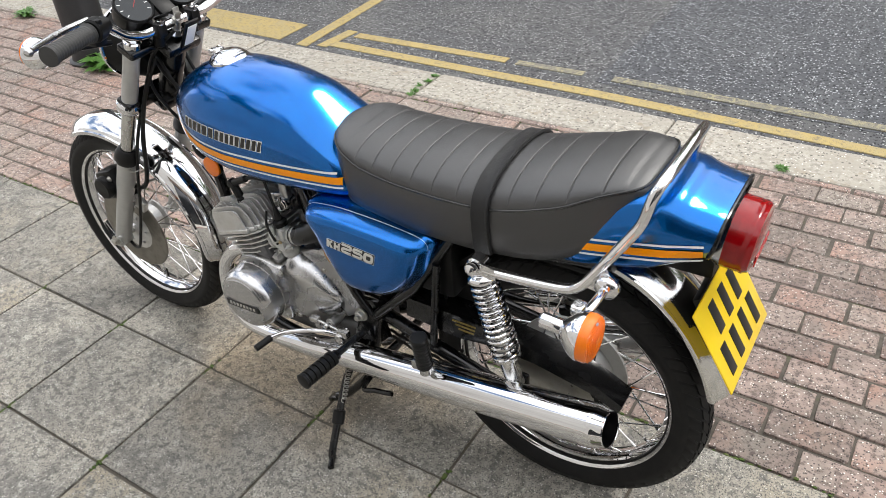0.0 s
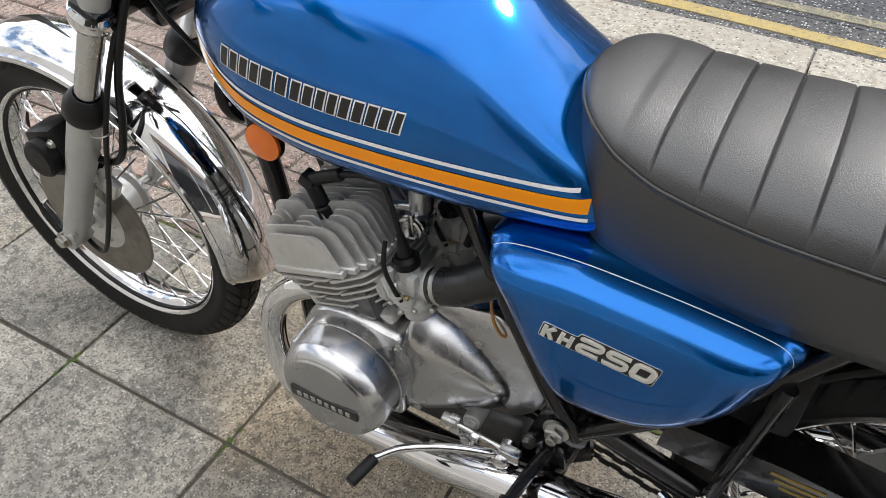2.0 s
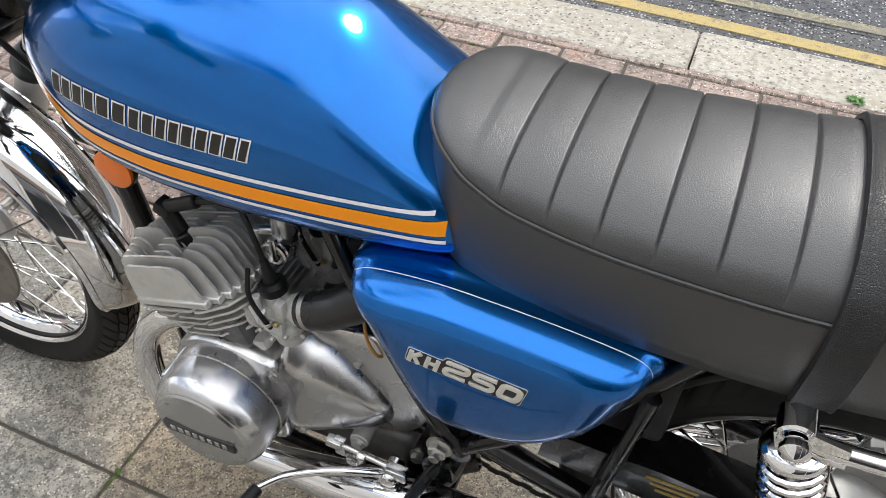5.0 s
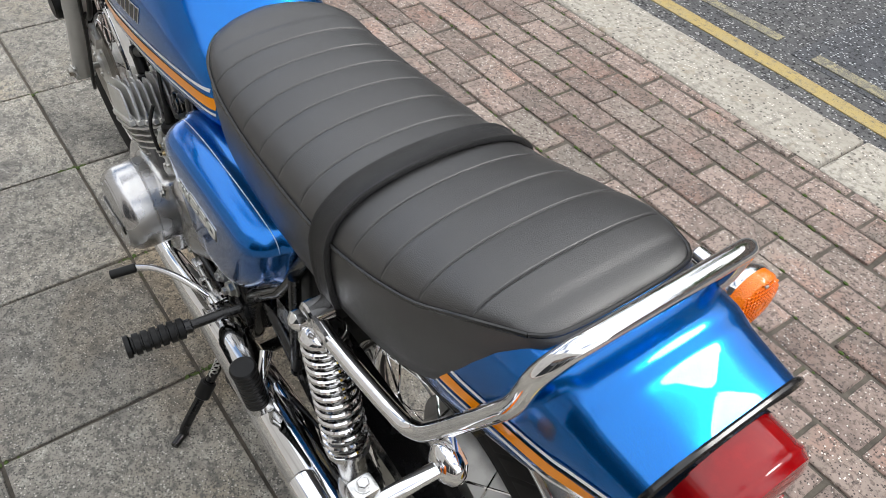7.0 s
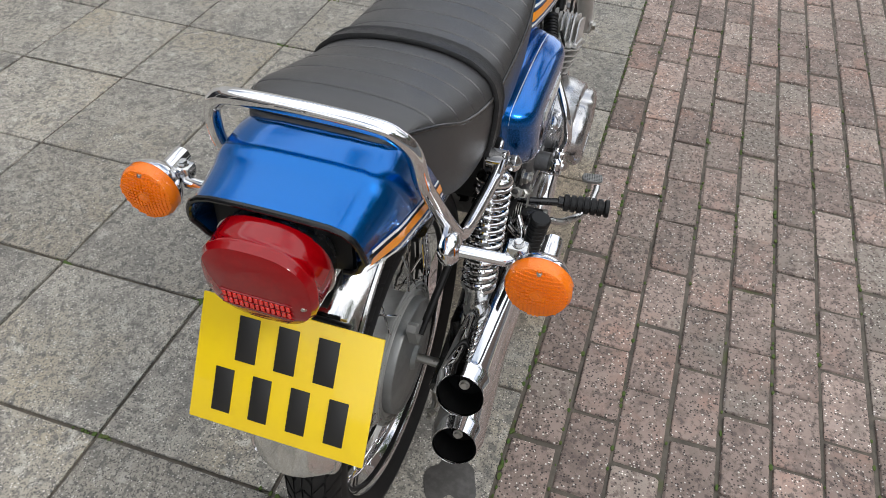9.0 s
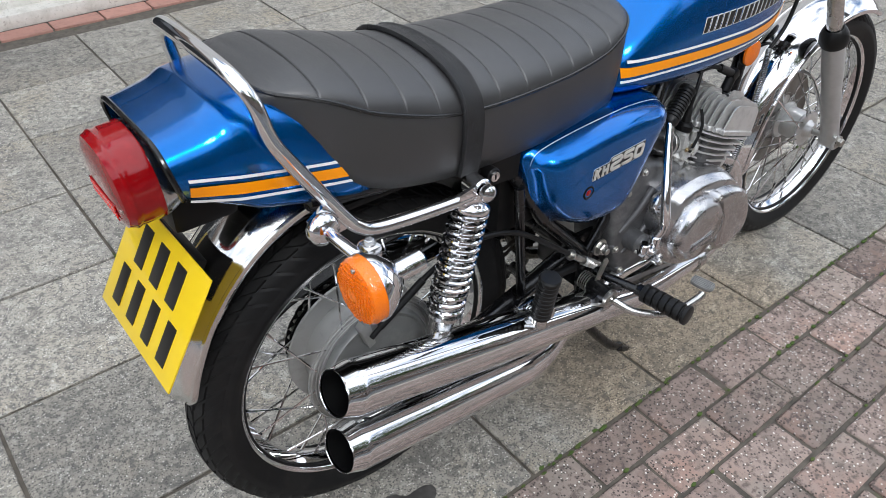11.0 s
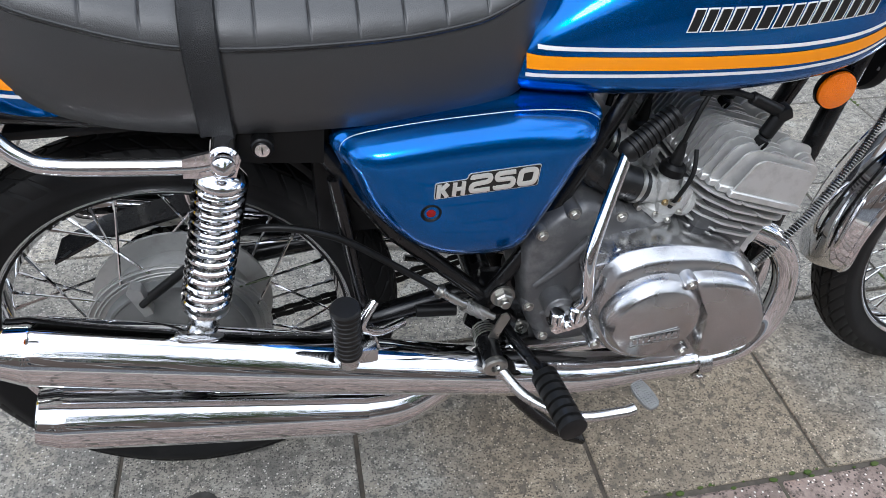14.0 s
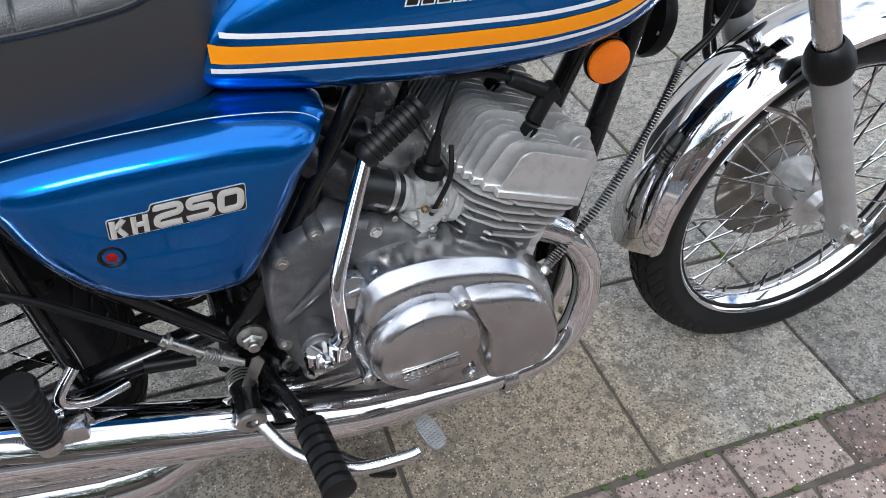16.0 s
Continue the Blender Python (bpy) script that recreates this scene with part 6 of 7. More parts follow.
def muffler(name, tip, front, r, label, taper):
    a, b = Vector(tip), Vector(front)
    L = (b - a).length
    prof = [(0.0001, 0.062), (r * 0.80, 0.060), (r * 0.81, 0.003), (r * 0.815, 0.001), (r * 0.83, 0.0), (r * 0.845, 0.001), (r * 0.855, 0.003), (r * 0.90, 0.0115), (r * 0.95, 0.0205), (r * 0.972, 0.0240), (r * 0.990, 0.0275), (r * 0.998, 0.031), (r, 0.036),
            (r, 0.06), (r, L * 0.25), (r, L * 0.45), (r * (0.3 * taper + 0.7), L * 0.62), (r * (0.8 * taper + 0.2), L * 0.85), (r * taper, L)]
    ob = part(name, lathe(prof, a, b - a, 72), CHROME, bike, label, sharp=50)
    part("end_plug", lathe([(0.0001, 0.046), (0.010, 0.045), (0.012, 0.036), (0.014, 0.052), (r * 0.78, 0.054), (r * 0.79, 0.050), (r * 0.795, 0.004)], a, b - a, 48), SATIN, ob, "black end plug and inner wall")
    part("baffle_bolt", bolt(a + (b - a).normalized() * 0.030, a - b, 0.006, 0.006), STEEL, ob)
    return ob


mu = muffler("upper_muffler", (-0.163, -0.183, 0.469), (0.520, -0.155, 0.264), 0.0420, "chromed long muffler above its twin", 0.80)
md = muffler("lower_muffler", (-0.163, -0.180, 0.340), (0.245, -0.145, 0.232), 0.0420, "chromed long muffler below the other", 0.95)
ml = muffler("left_muffler", (-0.177, 0.189, 0.426), (0.520, 0.150, 0.275), 0.0420, "chromed long muffler beside the chain", 0.80)
HEAD_EXIT = [CY @ Vector((0.045, p, -0.066)) for p in PLUGS]


def cone(pts, radii, parent):
    """The muffler's front cone, drawn in along a bent line."""
    part("muffler_cone", tube(spline([Vector(p) for p in pts], 6), [curve1([6 * i for i in range(len(radii))], radii, k) for k in range(6 * (len(radii) - 1) + 1)], 28), CHROME, parent)


def header(exit_, pts, parent, r=0.0195):
    part("header_pipe", tube(spline([exit_] + [Vector(p) for p in pts], 8), r, 20), CHROME, parent, "blued chrome header pipe")
    ax = (Vector(pts[0]) - exit_).normalized()
    part("header_flange", lathe([(0.019, 0.0), (0.031, 0.0), (0.032, 0.004), (0.031, 0.012), (0.024, 0.014), (0.019, 0.014)], exit_ + ax * 0.006, ax, 24, closed=True), ALLOY, parent)


header(HEAD_EXIT[2], [(0.845, -0.115, 0.450), (0.880, -0.122, 0.405), (0.890, -0.128, 0.345), (0.873, -0.134, 0.280), (0.826, -0.140, 0.242), (0.745, -0.147, 0.239)], mu)
cone([(0.500, -0.1556, 0.270), (0.560, -0.1538, 0.2555), (0.620, -0.152, 0.2490), (0.690, -0.1495, 0.2440), (0.755, -0.147, 0.2385)], [0.0342, 0.0322, 0.0288, 0.0236, 0.0200], mu)
header(HEAD_EXIT[0], [(0.848, 0.115, 0.450), (0.888, 0.122, 0.400), (0.898, 0.130, 0.335), (0.880, 0.138, 0.270), (0.830, 0.144, 0.235), (0.745, 0.147, 0.231)], ml)
cone([(0.500, 0.1505, 0.279), (0.560, 0.1495, 0.2640), (0.620, 0.149, 0.2520), (0.690, 0.148, 0.2400), (0.755, 0.147, 0.2305)], [0.0342, 0.0322, 0.0288, 0.0236, 0.0200], ml)
header(HEAD_EXIT[1], [(0.850, -0.01, 0.450), (0.892, -0.02, 0.39), (0.905, -0.04, 0.31), (0.865, -0.05, 0.225), (0.78, -0.06, 0.205), (0.62, -0.075, 0.235), (0.50, -0.105, 0.272), (0.47, -0.108, 0.276)], md)
cone([(0.236, -0.1458, 0.2345), (0.300, -0.136, 0.2260), (0.360, -0.124, 0.2410), (0.420, -0.113, 0.2650), (0.485, -0.106, 0.2750)], [0.0399, 0.0372, 0.0310, 0.0250, 0.0200], md)
part("pipe_clamp", merge(lathe([(0.0195, 0), (0.0225, 0.0), (0.0225, 0.020), (0.0195, 0.020)], (0.765, -0.1465, 0.2365), (1, 0, 0.02), 24, closed=True), box((0.775, -0.149, 0.212), (0.02, 0.014, 0.016), 0.003), bolt((0.775, -0.156, 0.210), (0, -1, 0), 0.005, 0.005)), DULLCHROME, mu)
for ob, p0, p1 in ((mu, (0.245, -0.150, 0.385), (0.235, -0.165, 0.42)), (ml, (0.245, 0.150, 0.36), (0.235, 0.15, 0.40))):
    part("muffler_hanger", merge(box(p0, (0.05, 0.012, 0.03), 0.004), bolt((p0[0], p0[1] + math.copysign(0.006, p0[1]), p0[2]), (0, math.copysign(1, p0[1]), 0), 0.006, 0.006)), CHROME, ob)

# ---- foot controls and stands ----
for s in (1, -1):
    a, b = Vector((0.476 if s > 0 else 0.491, s * 0.216, 0.335)), Vector((0.487 if s > 0 else 0.503, s * 0.312, 0.335))
    d = (b - a).normalized()
    peg = part("footpeg", merge(tube([(0.456, s * 0.118, 0.345), (0.466, s * 0.15, 0.340), a], 0.0085, 12), cyl(a - d * 0.012, a + d * 0.004, 0.0125, 16)), BLACK, bike, "black ribbed rubber footpeg")
    L = (b - a).length
    rub = [(0.0001, 0.0), (0.0140, 0.0)]
    for k in range(6):
        t = 0.002 + (L - 0.012) * k / 6
        rub += [(0.0186, t), (0.0186, t + 0.0095), (0.0145, t + 0.0105), (0.0145, t + 0.0135)]
    rub += [(0.0194, L - 0.008), (0.0194, L - 0.001), (0.0175, L), (0.0001, L)]
    part("rubber", lathe(rub, a, d, 20), RUBBER, peg, "ribbed black rubber")
    # passenger footpeg, folded up
    pa, pb = Vector((0.232, s * 0.196, 0.405)), Vector((0.232, s * 0.208, 0.495))
    pp = part("passenger_footpeg", merge(cyl(pa - Vector((0, 0, 0.022)), pa, 0.013, 18), box((0.245, s * 0.186, 0.392), (0.05, 0.02, 0.024), 0.005)), DULLCHROME, bike, "folded passenger footpeg with black ribbed rubber")
    rub = [(0.0001, 0.0), (0.014, 0.0)]
    for k in range(9):
        t = 0.002 + 0.080 * k / 9
        rub += [(0.0180, t), (0.0180, t + 0.006), (0.0165, t + 0.0068), (0.0165, t + 0.0082)]
    rub += [(0.0190, 0.083), (0.0190, 0.089), (0.0165, 0.092), (0.0001, 0.092)]
    part("rubber", lathe(rub, pa, pb - pa, 20), RUBBER, pp, "ribbed black rubber")
    part("peg_bracket", merge(tube(spline([(0.31, s * 0.14, 0.392), (0.275, s * 0.165, 0.405), (0.252, s * 0.176, 0.43), (0.272, s * 0.16, 0.455)], 6), 0.0065, 10), prism([(0.240, 0.380), (0.275, 0.382), (0.268, 0.406), (0.248, 0.402)], s * 0.168, s * 0.174, 0.002)), CHROME, pp)
    part("peg_strut", tube([(0.262, s * 0.118, 0.385), (0.235, s * 0.118, 0.62)], 0.009, 10), BLACK, pp)
lev = spline([(0.512, 0.148, 0.330), (0.535, 0.165, 0.346), (0.585, 0.185, 0.345), (0.630, 0.208, 0.338), (0.656, 0.232, 0.330)], 6)
gear = part("gear_lever", merge(tube(lev, 0.0058, 12), cyl((0.510, 0.125, 0.327), (0.510, 0.160, 0.327), 0.012, 16)), CHROME, bike, "chromed gear lever with black rubber tip")
part("rubber_tip", cyl((0.656, 0.232, 0.330), (0.666, 0.276, 0.326), 0.0085, 16), RUBBER, gear)
part("link_rod", merge(tube([(0.500, 0.146, 0.342), (0.590, 0.142, 0.345)], 0.004, 10), box((0.500, 0.148, 0.342), (0.03, 0.016, 0.018), 0.003), box((0.592, 0.142, 0.345), (0.024, 0.014, 0.014), 0.003), bolt((0.545, 0.146, 0.343), (1, 0, 0), 0.006, 0.012)), DULLCHROME, gear)
part("shaft_arm", merge(box((0.585, 0.140, 0.338), (0.016, 0.009, 0.036), 0.003), bolt((0.565, 0.143, 0.325), (0, 1, 0), 0.009, 0.008)), POLISHED, gear)

bp = spline([(0.429, -0.160, 0.334), (0.440, -0.186, 0.322), (0.468, -0.225, 0.303), (0.525, -0.262, 0.296), (0.585, -0.272, 0.303), (0.606, -0.273, 0.309)], 6)
brake = part("brake_pedal", tube(bp, 0.0078, 14), DULLCHROME, bike, "bright brake pedal with chequered pad")
# the pad faces up and back, its long side across the machine
pad_n = Vector((-0.22, -0.12, 0.96)).normalized()
pad_z = (Vector((0.25, -1, 0)) - pad_n * Vector((0.25, -1, 0)).dot(pad_n)).normalized()
M_PAD = Matrix.Translation((0.624, -0.258, 0.313)) @ Matrix((pad_n, pad_z.cross(pad_n), pad_z)).transposed().to_4x4()
pad = bmesh.new()
merge(pad, moved(oval([(-0.004, 0.0100, 0.0215), (0.0, 0.0118, 0.0235), (0.0045, 0.0118, 0.0235), (0.006, 0.0108, 0.0222)], Matrix(), 3.0), M_PAD))
for i in range(-3, 4):
    for j in range(-6, 7):
        if (i / 2.9) ** 4 + (j / 5.6) ** 4 < 1.0:
            q = bmesh.new()
            bmesh.ops.create_cube(q, size=1, matrix=M_PAD @ Matrix.Translation((0.0065, i * 0.0039, j * 0.0039)) @ Matrix.Rotation(radians(45), 4, "X") @ Matrix.Diagonal((0.0042, 0.0020, 0.0020, 1)))
            merge(pad, q)
part("pedal_pad", pad, HUBPLATE, brake, "chequered metal pad")
part("pedal_pivot", tube([(0.429, -0.112, 0.336), (0.430, -0.186, 0.3335)], 0.0155, 20), BLACK, brake, "black pivot tube")
part("pedal_end", merge(lathe([(0.008, 0.0), (0.0165, 0.0), (0.0175, 0.002), (0.0175, 0.008), (0.015, 0.010), (0.008, 0.010)], (0.430, -0.183, 0.3335), (0.02, -1, -0.08), 24, closed=True), lathe([(0.0001, 0.003), (0.009, 0.003)], (0.430, -0.183, 0.3335), (0.02, -1, -0.08), 20)), STEEL, brake)
part("brake_arm", prism([(0.427, 0.348), (0.439, 0.342), (0.458, 0.384), (0.453, 0.393), (0.445, 0.391)], -0.150, -0.1470, 0.0015), STEEL, brake)
part("return_spring", tube([(0.429 + 0.0175 * math.cos(2 * math.pi * i / 12), -0.118 - 0.0008 * i / 2, 0.336 + 0.0175 * math.sin(2 * math.pi * i / 12)) for i in range(60)], 0.0014, 6), STEEL, brake)
part("brake_cable", tube(spline([(-0.030, -0.078, 0.418), (0.012, -0.084, 0.458), (0.055, -0.092, 0.497), (0.098, -0.108, 0.537), (0.150, -0.122, 0.560), (0.230, -0.126, 0.538), (0.310, -0.130, 0.478), (0.385, -0.140, 0.418)], 8), 0.0048, 10), RUBBER, brake, "black brake cable")
part("cable_end", merge(cyl((0.355, -0.136, 0.442), (0.385, -0.140, 0.418), 0.0065, 12), tube([(0.385, -0.140, 0.418), (0.435, -0.146, 0.386)], [0.005] * 2, 10), bolt((0.36, -0.137, 0.438), (0.8, 0, -0.6), 0.008, 0.006), tube([(0.392 + 0.007 * k / 16 * 1.0 + 0.0085 * math.cos(k) * 0.6, -0.141 + 0.0085 * math.sin(k), 0.412 - 0.0052 * k / 16 + 0.0085 * math.cos(k) * 0.8) for k in range(0, 80)], 0.0013, 6)), STEEL, brake, "zinc cable adjuster with spring")
part("brake_switch", tube([(0.330, -0.125, 0.395), (0.385, -0.128, 0.392)], 0.009, 14), SATIN, brake)
part("cable_sleeve", tube([(-0.014, -0.080, 0.434), (0.062, -0.094, 0.503)], 0.0066, 10), RUBBER, brake)
part("drum_lever", prism([(-0.032, 0.392), (-0.020, 0.398), (-0.028, 0.440), (-0.040, 0.446), (-0.047, 0.436)], -0.074, -0.058, 0.004), HUB, brake)

kick = part("kick_start", tube(spline([(0.536, -0.188, 0.426), (0.543, -0.195, 0.446), (0.541, -0.197, 0.472), (0.543, -0.186, 0.518), (0.569, -0.155, 0.575), (0.593, -0.129, 0.624)], 7), 0.0085, 14), CHROME, bike, "chromed folding kick-start lever with black rubber")
part("kick_boss", merge(cyl((0.520, -0.120, 0.408), (0.520, -0.172, 0.408), 0.021, 24), lathe([(0.0001, 0.0), (0.015, 0.0), (0.018, -0.003), (0.021, -0.004)], (0.520, -0.176, 0.408), (0, -1, 0), 24)), CAST, kick, "dark splined kick-start shaft boss")
part("kick_knuckle", merge(prism([(0.500, 0.398), (0.508, 0.390), (0.544, 0.399), (0.550, 0.408), (0.546, 0.417), (0.506, 0.410)], -0.196, -0.172, 0.0035, seg=3), cyl((0.510, -0.186, 0.402), (0.510, -0.186, 0.423), 0.0105, 18, 0.002), cyl((0.536, -0.187, 0.406), (0.536, -0.189, 0.432), 0.0112, 18, 0.002), bolt((0.523, -0.196, 0.403), (0, -1, 0), 0.0055, 0.005)), CHROME, kick, "chromed clamp knuckle")
ka, kb = Vector((0.593, -0.129, 0.626)), Vector((0.650, -0.113, 0.660))
rub = [(0.0001, -0.006), (0.011, -0.006)]
for k in range(10):
    t = 0.001 + 0.068 * k / 10
    rub += [(0.0150, t), (0.0150, t + 0.0042), (0.0128, t + 0.0050), (0.0128, t + 0.0062)]
rub += [(0.0155, 0.071), (0.0155, 0.076), (0.0001, 0.078)]
part("rubber", lathe(rub, ka, kb - ka, 20), RUBBER, kick, "ribbed black rubber")

stand = part("side_stand", merge(tube(spline([(0.505, 0.115, 0.235), (0.531, 0.138, 0.166), (0.521, 0.200, 0.090), (0.510, 0.252, 0.030), (0.507, 0.262, 0.010)], 6), 0.0095, 12), tube([(0.507, 0.262, 0.010), (0.491, 0.288, 0.010)], 0.008, 10), prism([(0.49, 0.21), (0.53, 0.21), (0.52, 0.26), (0.48, 0.26)], 0.108, 0.128, 0.004)), BLACK, bike, "black side stand resting on the slab")
part("stand_rubber", cyl((0.5235, 0.188, 0.106), (0.5185, 0.210, 0.078), 0.0155, 16), RUBBER, stand)
part("stand_spring", tube([(0.510 + 0.0065 * math.cos(k * 0.8), 0.128 + 0.0065 * math.sin(k * 0.8) + 0.0006 * k, 0.245 - 0.0012 * k) for k in range(90)], 0.0014, 6), STEEL, stand)
cs = part("centre_stand", tube([(0.455, -0.10, 0.215), (0.455, 0.10, 0.215)], 0.012, 12), BLACK, bike, "black folded centre stand")
for s in (1, -1):
    part("stand_leg", merge(tube(spline([(0.455, s * 0.095, 0.215), (0.50, s * 0.108, 0.150), (0.555, s * 0.118, 0.085), (0.590, s * 0.120, 0.060)], 6), 0.011, 10), box((0.598, s * 0.120, 0.052), (0.045, 0.026, 0.012), 0.004, Matrix.Rotation(radians(30), 3, "Y"))), BLACK, cs)
part("stand_tang", tube(spline([(0.455, 0.10, 0.205), (0.450, 0.165, 0.200), (0.405, 0.175, 0.222), (0.355, 0.175, 0.236)], 6), 0.0065, 8), BLACK, cs)

# ---- front odds: horn, reflectors, spring-wrapped cable ----
horn = part("horn", lathe([(0.0001, -0.030), (0.020, -0.028), (0.030, -0.016), (0.046, -0.010), (0.048, 0.0), (0.046, 0.008), (0.030, 0.012), (0.0001, 0.014)], (0.990, 0.0, 0.665), (1, 0, -0.25), 36), SATIN, bike, "black round horn")
for k in range(6):
    a = radians(60 * k)
    part("rivet", bolt(Vector((0.990, 0, 0.665)) + Vector((-0.008 + 0.25 * 0.041 * math.sin(a) * 0.9, 0.041 * math.cos(a), 0.041 * math.sin(a))), (-1, 0, 0.25), 0.0035, 0.004), STEEL, horn)
for s in (1, -1):
    rf = part("side_reflector", merge(lathe([(0.0001, 0.0), (0.0265, 0.0), (0.0275, 0.002), (0.0275, 0.008)], (0.886, s * 0.080, 0.666), (0, s, 0), 32), tube([(0.925, s * 0.03, 0.675), (0.892, s * 0.080, 0.668)], 0.006, 8)), SATIN, bike, "round amber side reflector")
    part("lens", lathe([(0.0260, 0.008), (0.0255, 0.012), (0.018, 0.0145), (0.0001, 0.0155)], (0.886, s * 0.080, 0.666), (0, s, 0), 32), AMBER, rf, "amber lens")
ca, cb = Vector((0.815, -0.140, 0.420)), Vector((1.012, -0.058, 0.632))
path = spline([ca, ca.lerp(cb, 0.35) + Vector((0.012, -0.004, -0.01)), ca.lerp(cb, 0.7) + Vector((0.014, 0, -0.008)), cb], 8)
cab = part("tachometer_cable", tube(path + spline([cb, cb + Vector((0.05, 0.0, 0.06)), (1.08, -0.06, 0.85), (1.03, -0.06, 0.98)], 6)[1:], 0.0045, 10), RUBBER, bike, "black cable in a coiled steel guard")
pts = []
for i in range(700):
    t = i / 699 * (len(path) - 1)
    j = min(int(t), len(path) - 2)
    p = path[j].lerp(path[j + 1], t - j)
    d = (path[j + 1] - path[j]).normalized()
    q = d.cross(Vector((0, 1, 0))).normalized()
    a = 2 * math.pi * i / 9.0
    pts.append(p + (q * math.cos(a) + d.cross(q) * math.sin(a)) * 0.0060)
part("coil_guard", tube(pts, 0.0011, 5), DULLCHROME, cab, "coiled steel guard")
part("cable_nut", merge(cyl(ca + Vector((-0.02, 0.003, -0.022)), ca, 0.006, 12), bolt(ca, ca - cb, 0.008, 0.008)), STEEL, cab)

# ---- paving, piece by piece ----
rnd = random.Random(7)
slab_meshes = [slab_mesh("slab", PITCH - 0.008, PITCH_Y - 0.008, 0.05, 0.003, SLAB, k) for k in range(6)]
edge_meshes = [slab_mesh("slab", PITCH - 0.008, SY - EDGE - 0.009, 0.05, 0.003, SLAB, 20 + k) for k in range(3)]
for i in range(-14, 21):
    lay("slab", edge_meshes[i % 3], pavement, SX + PITCH * (i + 0.5), (SY + EDGE) / 2, rnd.uniform(-0.001, 0.001), tilt=0.12, rnd=rnd)
    for j in range(6):
        lay("slab", slab_meshes[rnd.randrange(6)], pavement, SX + PITCH * (i + 0.5), SY + PITCH_Y * (j + 0.5), rnd.uniform(-0.0012, 0.0012), tilt=0.12, rnd=rnd)
BW, BL = 0.1045, 0.2035
brick_meshes = [slab_mesh("brick", BL - 0.010, BW - 0.010, 0.05, 0.0045, BRICK, 40 + k, 0.0016) for k in range(6)]
far_v, far_f = [], []
for r in range(14):
    y, wide = EDGE - BW * (r + 0.5), BW
    if r == 13:
        wide = EDGE - BW * 13 - KERB_N
        y = KERB_N + wide / 2
    for i in range(-34, 50):
        x = 0.273 + BL * (i - 2 + (0.5 if r % 2 else 1.0)) + rnd.uniform(-0.003, 0.003)
        if -0.80 < x < 2.45 and r < 13:
            lay("brick", brick_meshes[rnd.randrange(6)], pavement, x, y + rnd.uniform(-0.0015, 0.0015), rnd.uniform(-0.003, 0.002), rnd.uniform(-0.6, 0.6), 0.6, rnd)
        else:
            k, z = len(far_v), rnd.uniform(-0.003, 0.002)
            a, b = BL / 2 - 0.005, wide / 2 - 0.005
            far_v += [(x - a, y - b, -0.04), (x + a, y - b, -0.04), (x + a, y + b, -0.04), (x - a, y + b, -0.04), (x - a, y - b, z - 0.004), (x + a, y - b, z - 0.004), (x + a, y + b, z - 0.004), (x - a, y + b, z - 0.004)]
            far_v += [(x - a + 0.004, y - b + 0.004, z), (x + a - 0.004, y - b + 0.004, z), (x + a - 0.004, y + b - 0.004, z), (x - a + 0.004, y + b - 0.004, z)]
            far_f += [(k + 8, k + 9, k + 10, k + 11)] + [(k + h + q, k + h + (q + 1) % 4, k + h + 4 + (q + 1) % 4, k + h + 4 + q) for h in (0, 4) for q in range(4)]
me = bpy.data.meshes.new("bricks")
me.from_pydata(far_v, [], far_f)
me.materials.append(BRICK)
far = new("bricks", me)
far.parent = pavement
tagged(far, kind="stuff")
kerb_meshes = [slab_mesh("kerbstone", 1.19 - 0.012, KERB_N - KERB_F - 0.004, 0.25, 0.012, GRANITE, 60 + k, 0.003) for k in range(3)]
for i in range(-7, 9):
    lay("kerbstone", kerb_meshes[i % 3], pavement, 0.40 + 1.185 * (i + 0.5), (KERB_N + KERB_F) / 2, -0.002, tilt=0.1, rnd=rnd)

# yellow road markings
Z = ROAD_Z + 0.003


def marking(name, pts, label, paint=LINE, lift=0.0):
    bm = bmesh.new()
    a = [bm.verts.new((x, y, Z - 0.004)) for x, y in pts]
    b = [bm.verts.new((x, y, Z + 0.001 + lift)) for x, y in pts]
    ring_faces(bm, [a, b], True, False, True)
    return tagged(part(name, bm, paint), label, "road marking", "yellow road markings", "structure")


marking("trim_yellow_line_near", [(-6, -1.90), (-0.39, -1.903), (0.87, -1.948), (2.51, -1.958), (2.51, -2.030), (0.87, -2.018), (-0.39, -1.972), (-6, -1.97)], "worn yellow line along the kerb")
marking("trim_yellow_line_far", [(1.46, -2.145), (2.46, -2.125), (2.46, -2.190), (1.46, -2.208)], "worn second yellow line along the kerb")
marking("trim_faded_line_gap", [(1.02, -2.150), (1.40, -2.147), (1.40, -2.198), (1.02, -2.202)], "faded remains of a yellow line", PALELINE)
marking("trim_faded_line_far", [(-6, -2.12), (-0.36, -2.125), (0.86, -2.142), (0.86, -2.200), (-0.36, -2.183), (-6, -2.18)], "faded pale yellow line on newer asphalt", PALELINE, 0.003)
marking("trim_yellow_end_bar", [(2.515, -1.935), (2.585, -1.935), (2.560, -2.205), (2.490, -2.205)], "yellow end bar of the double lines")
marking("trim_yellow_bay_line", [(2.632, -1.90), (2.712, -1.90), (2.825, -3.6), (2.745, -3.6)], "yellow line across the road")
marking("trim_yellow_bay_band", [(2.86, -1.92), (3.75, -1.92), (3.75, -2.18), (2.86, -2.18)], "broad yellow band at a bay")
rp = random.Random(3)
edge = [(0.935 + 0.0 * k - 0.015 * (k / 30) + rp.uniform(-0.014, 0.014), -2.115 - 0.12 * k) for k in range(40)]
bm = bmesh.new()
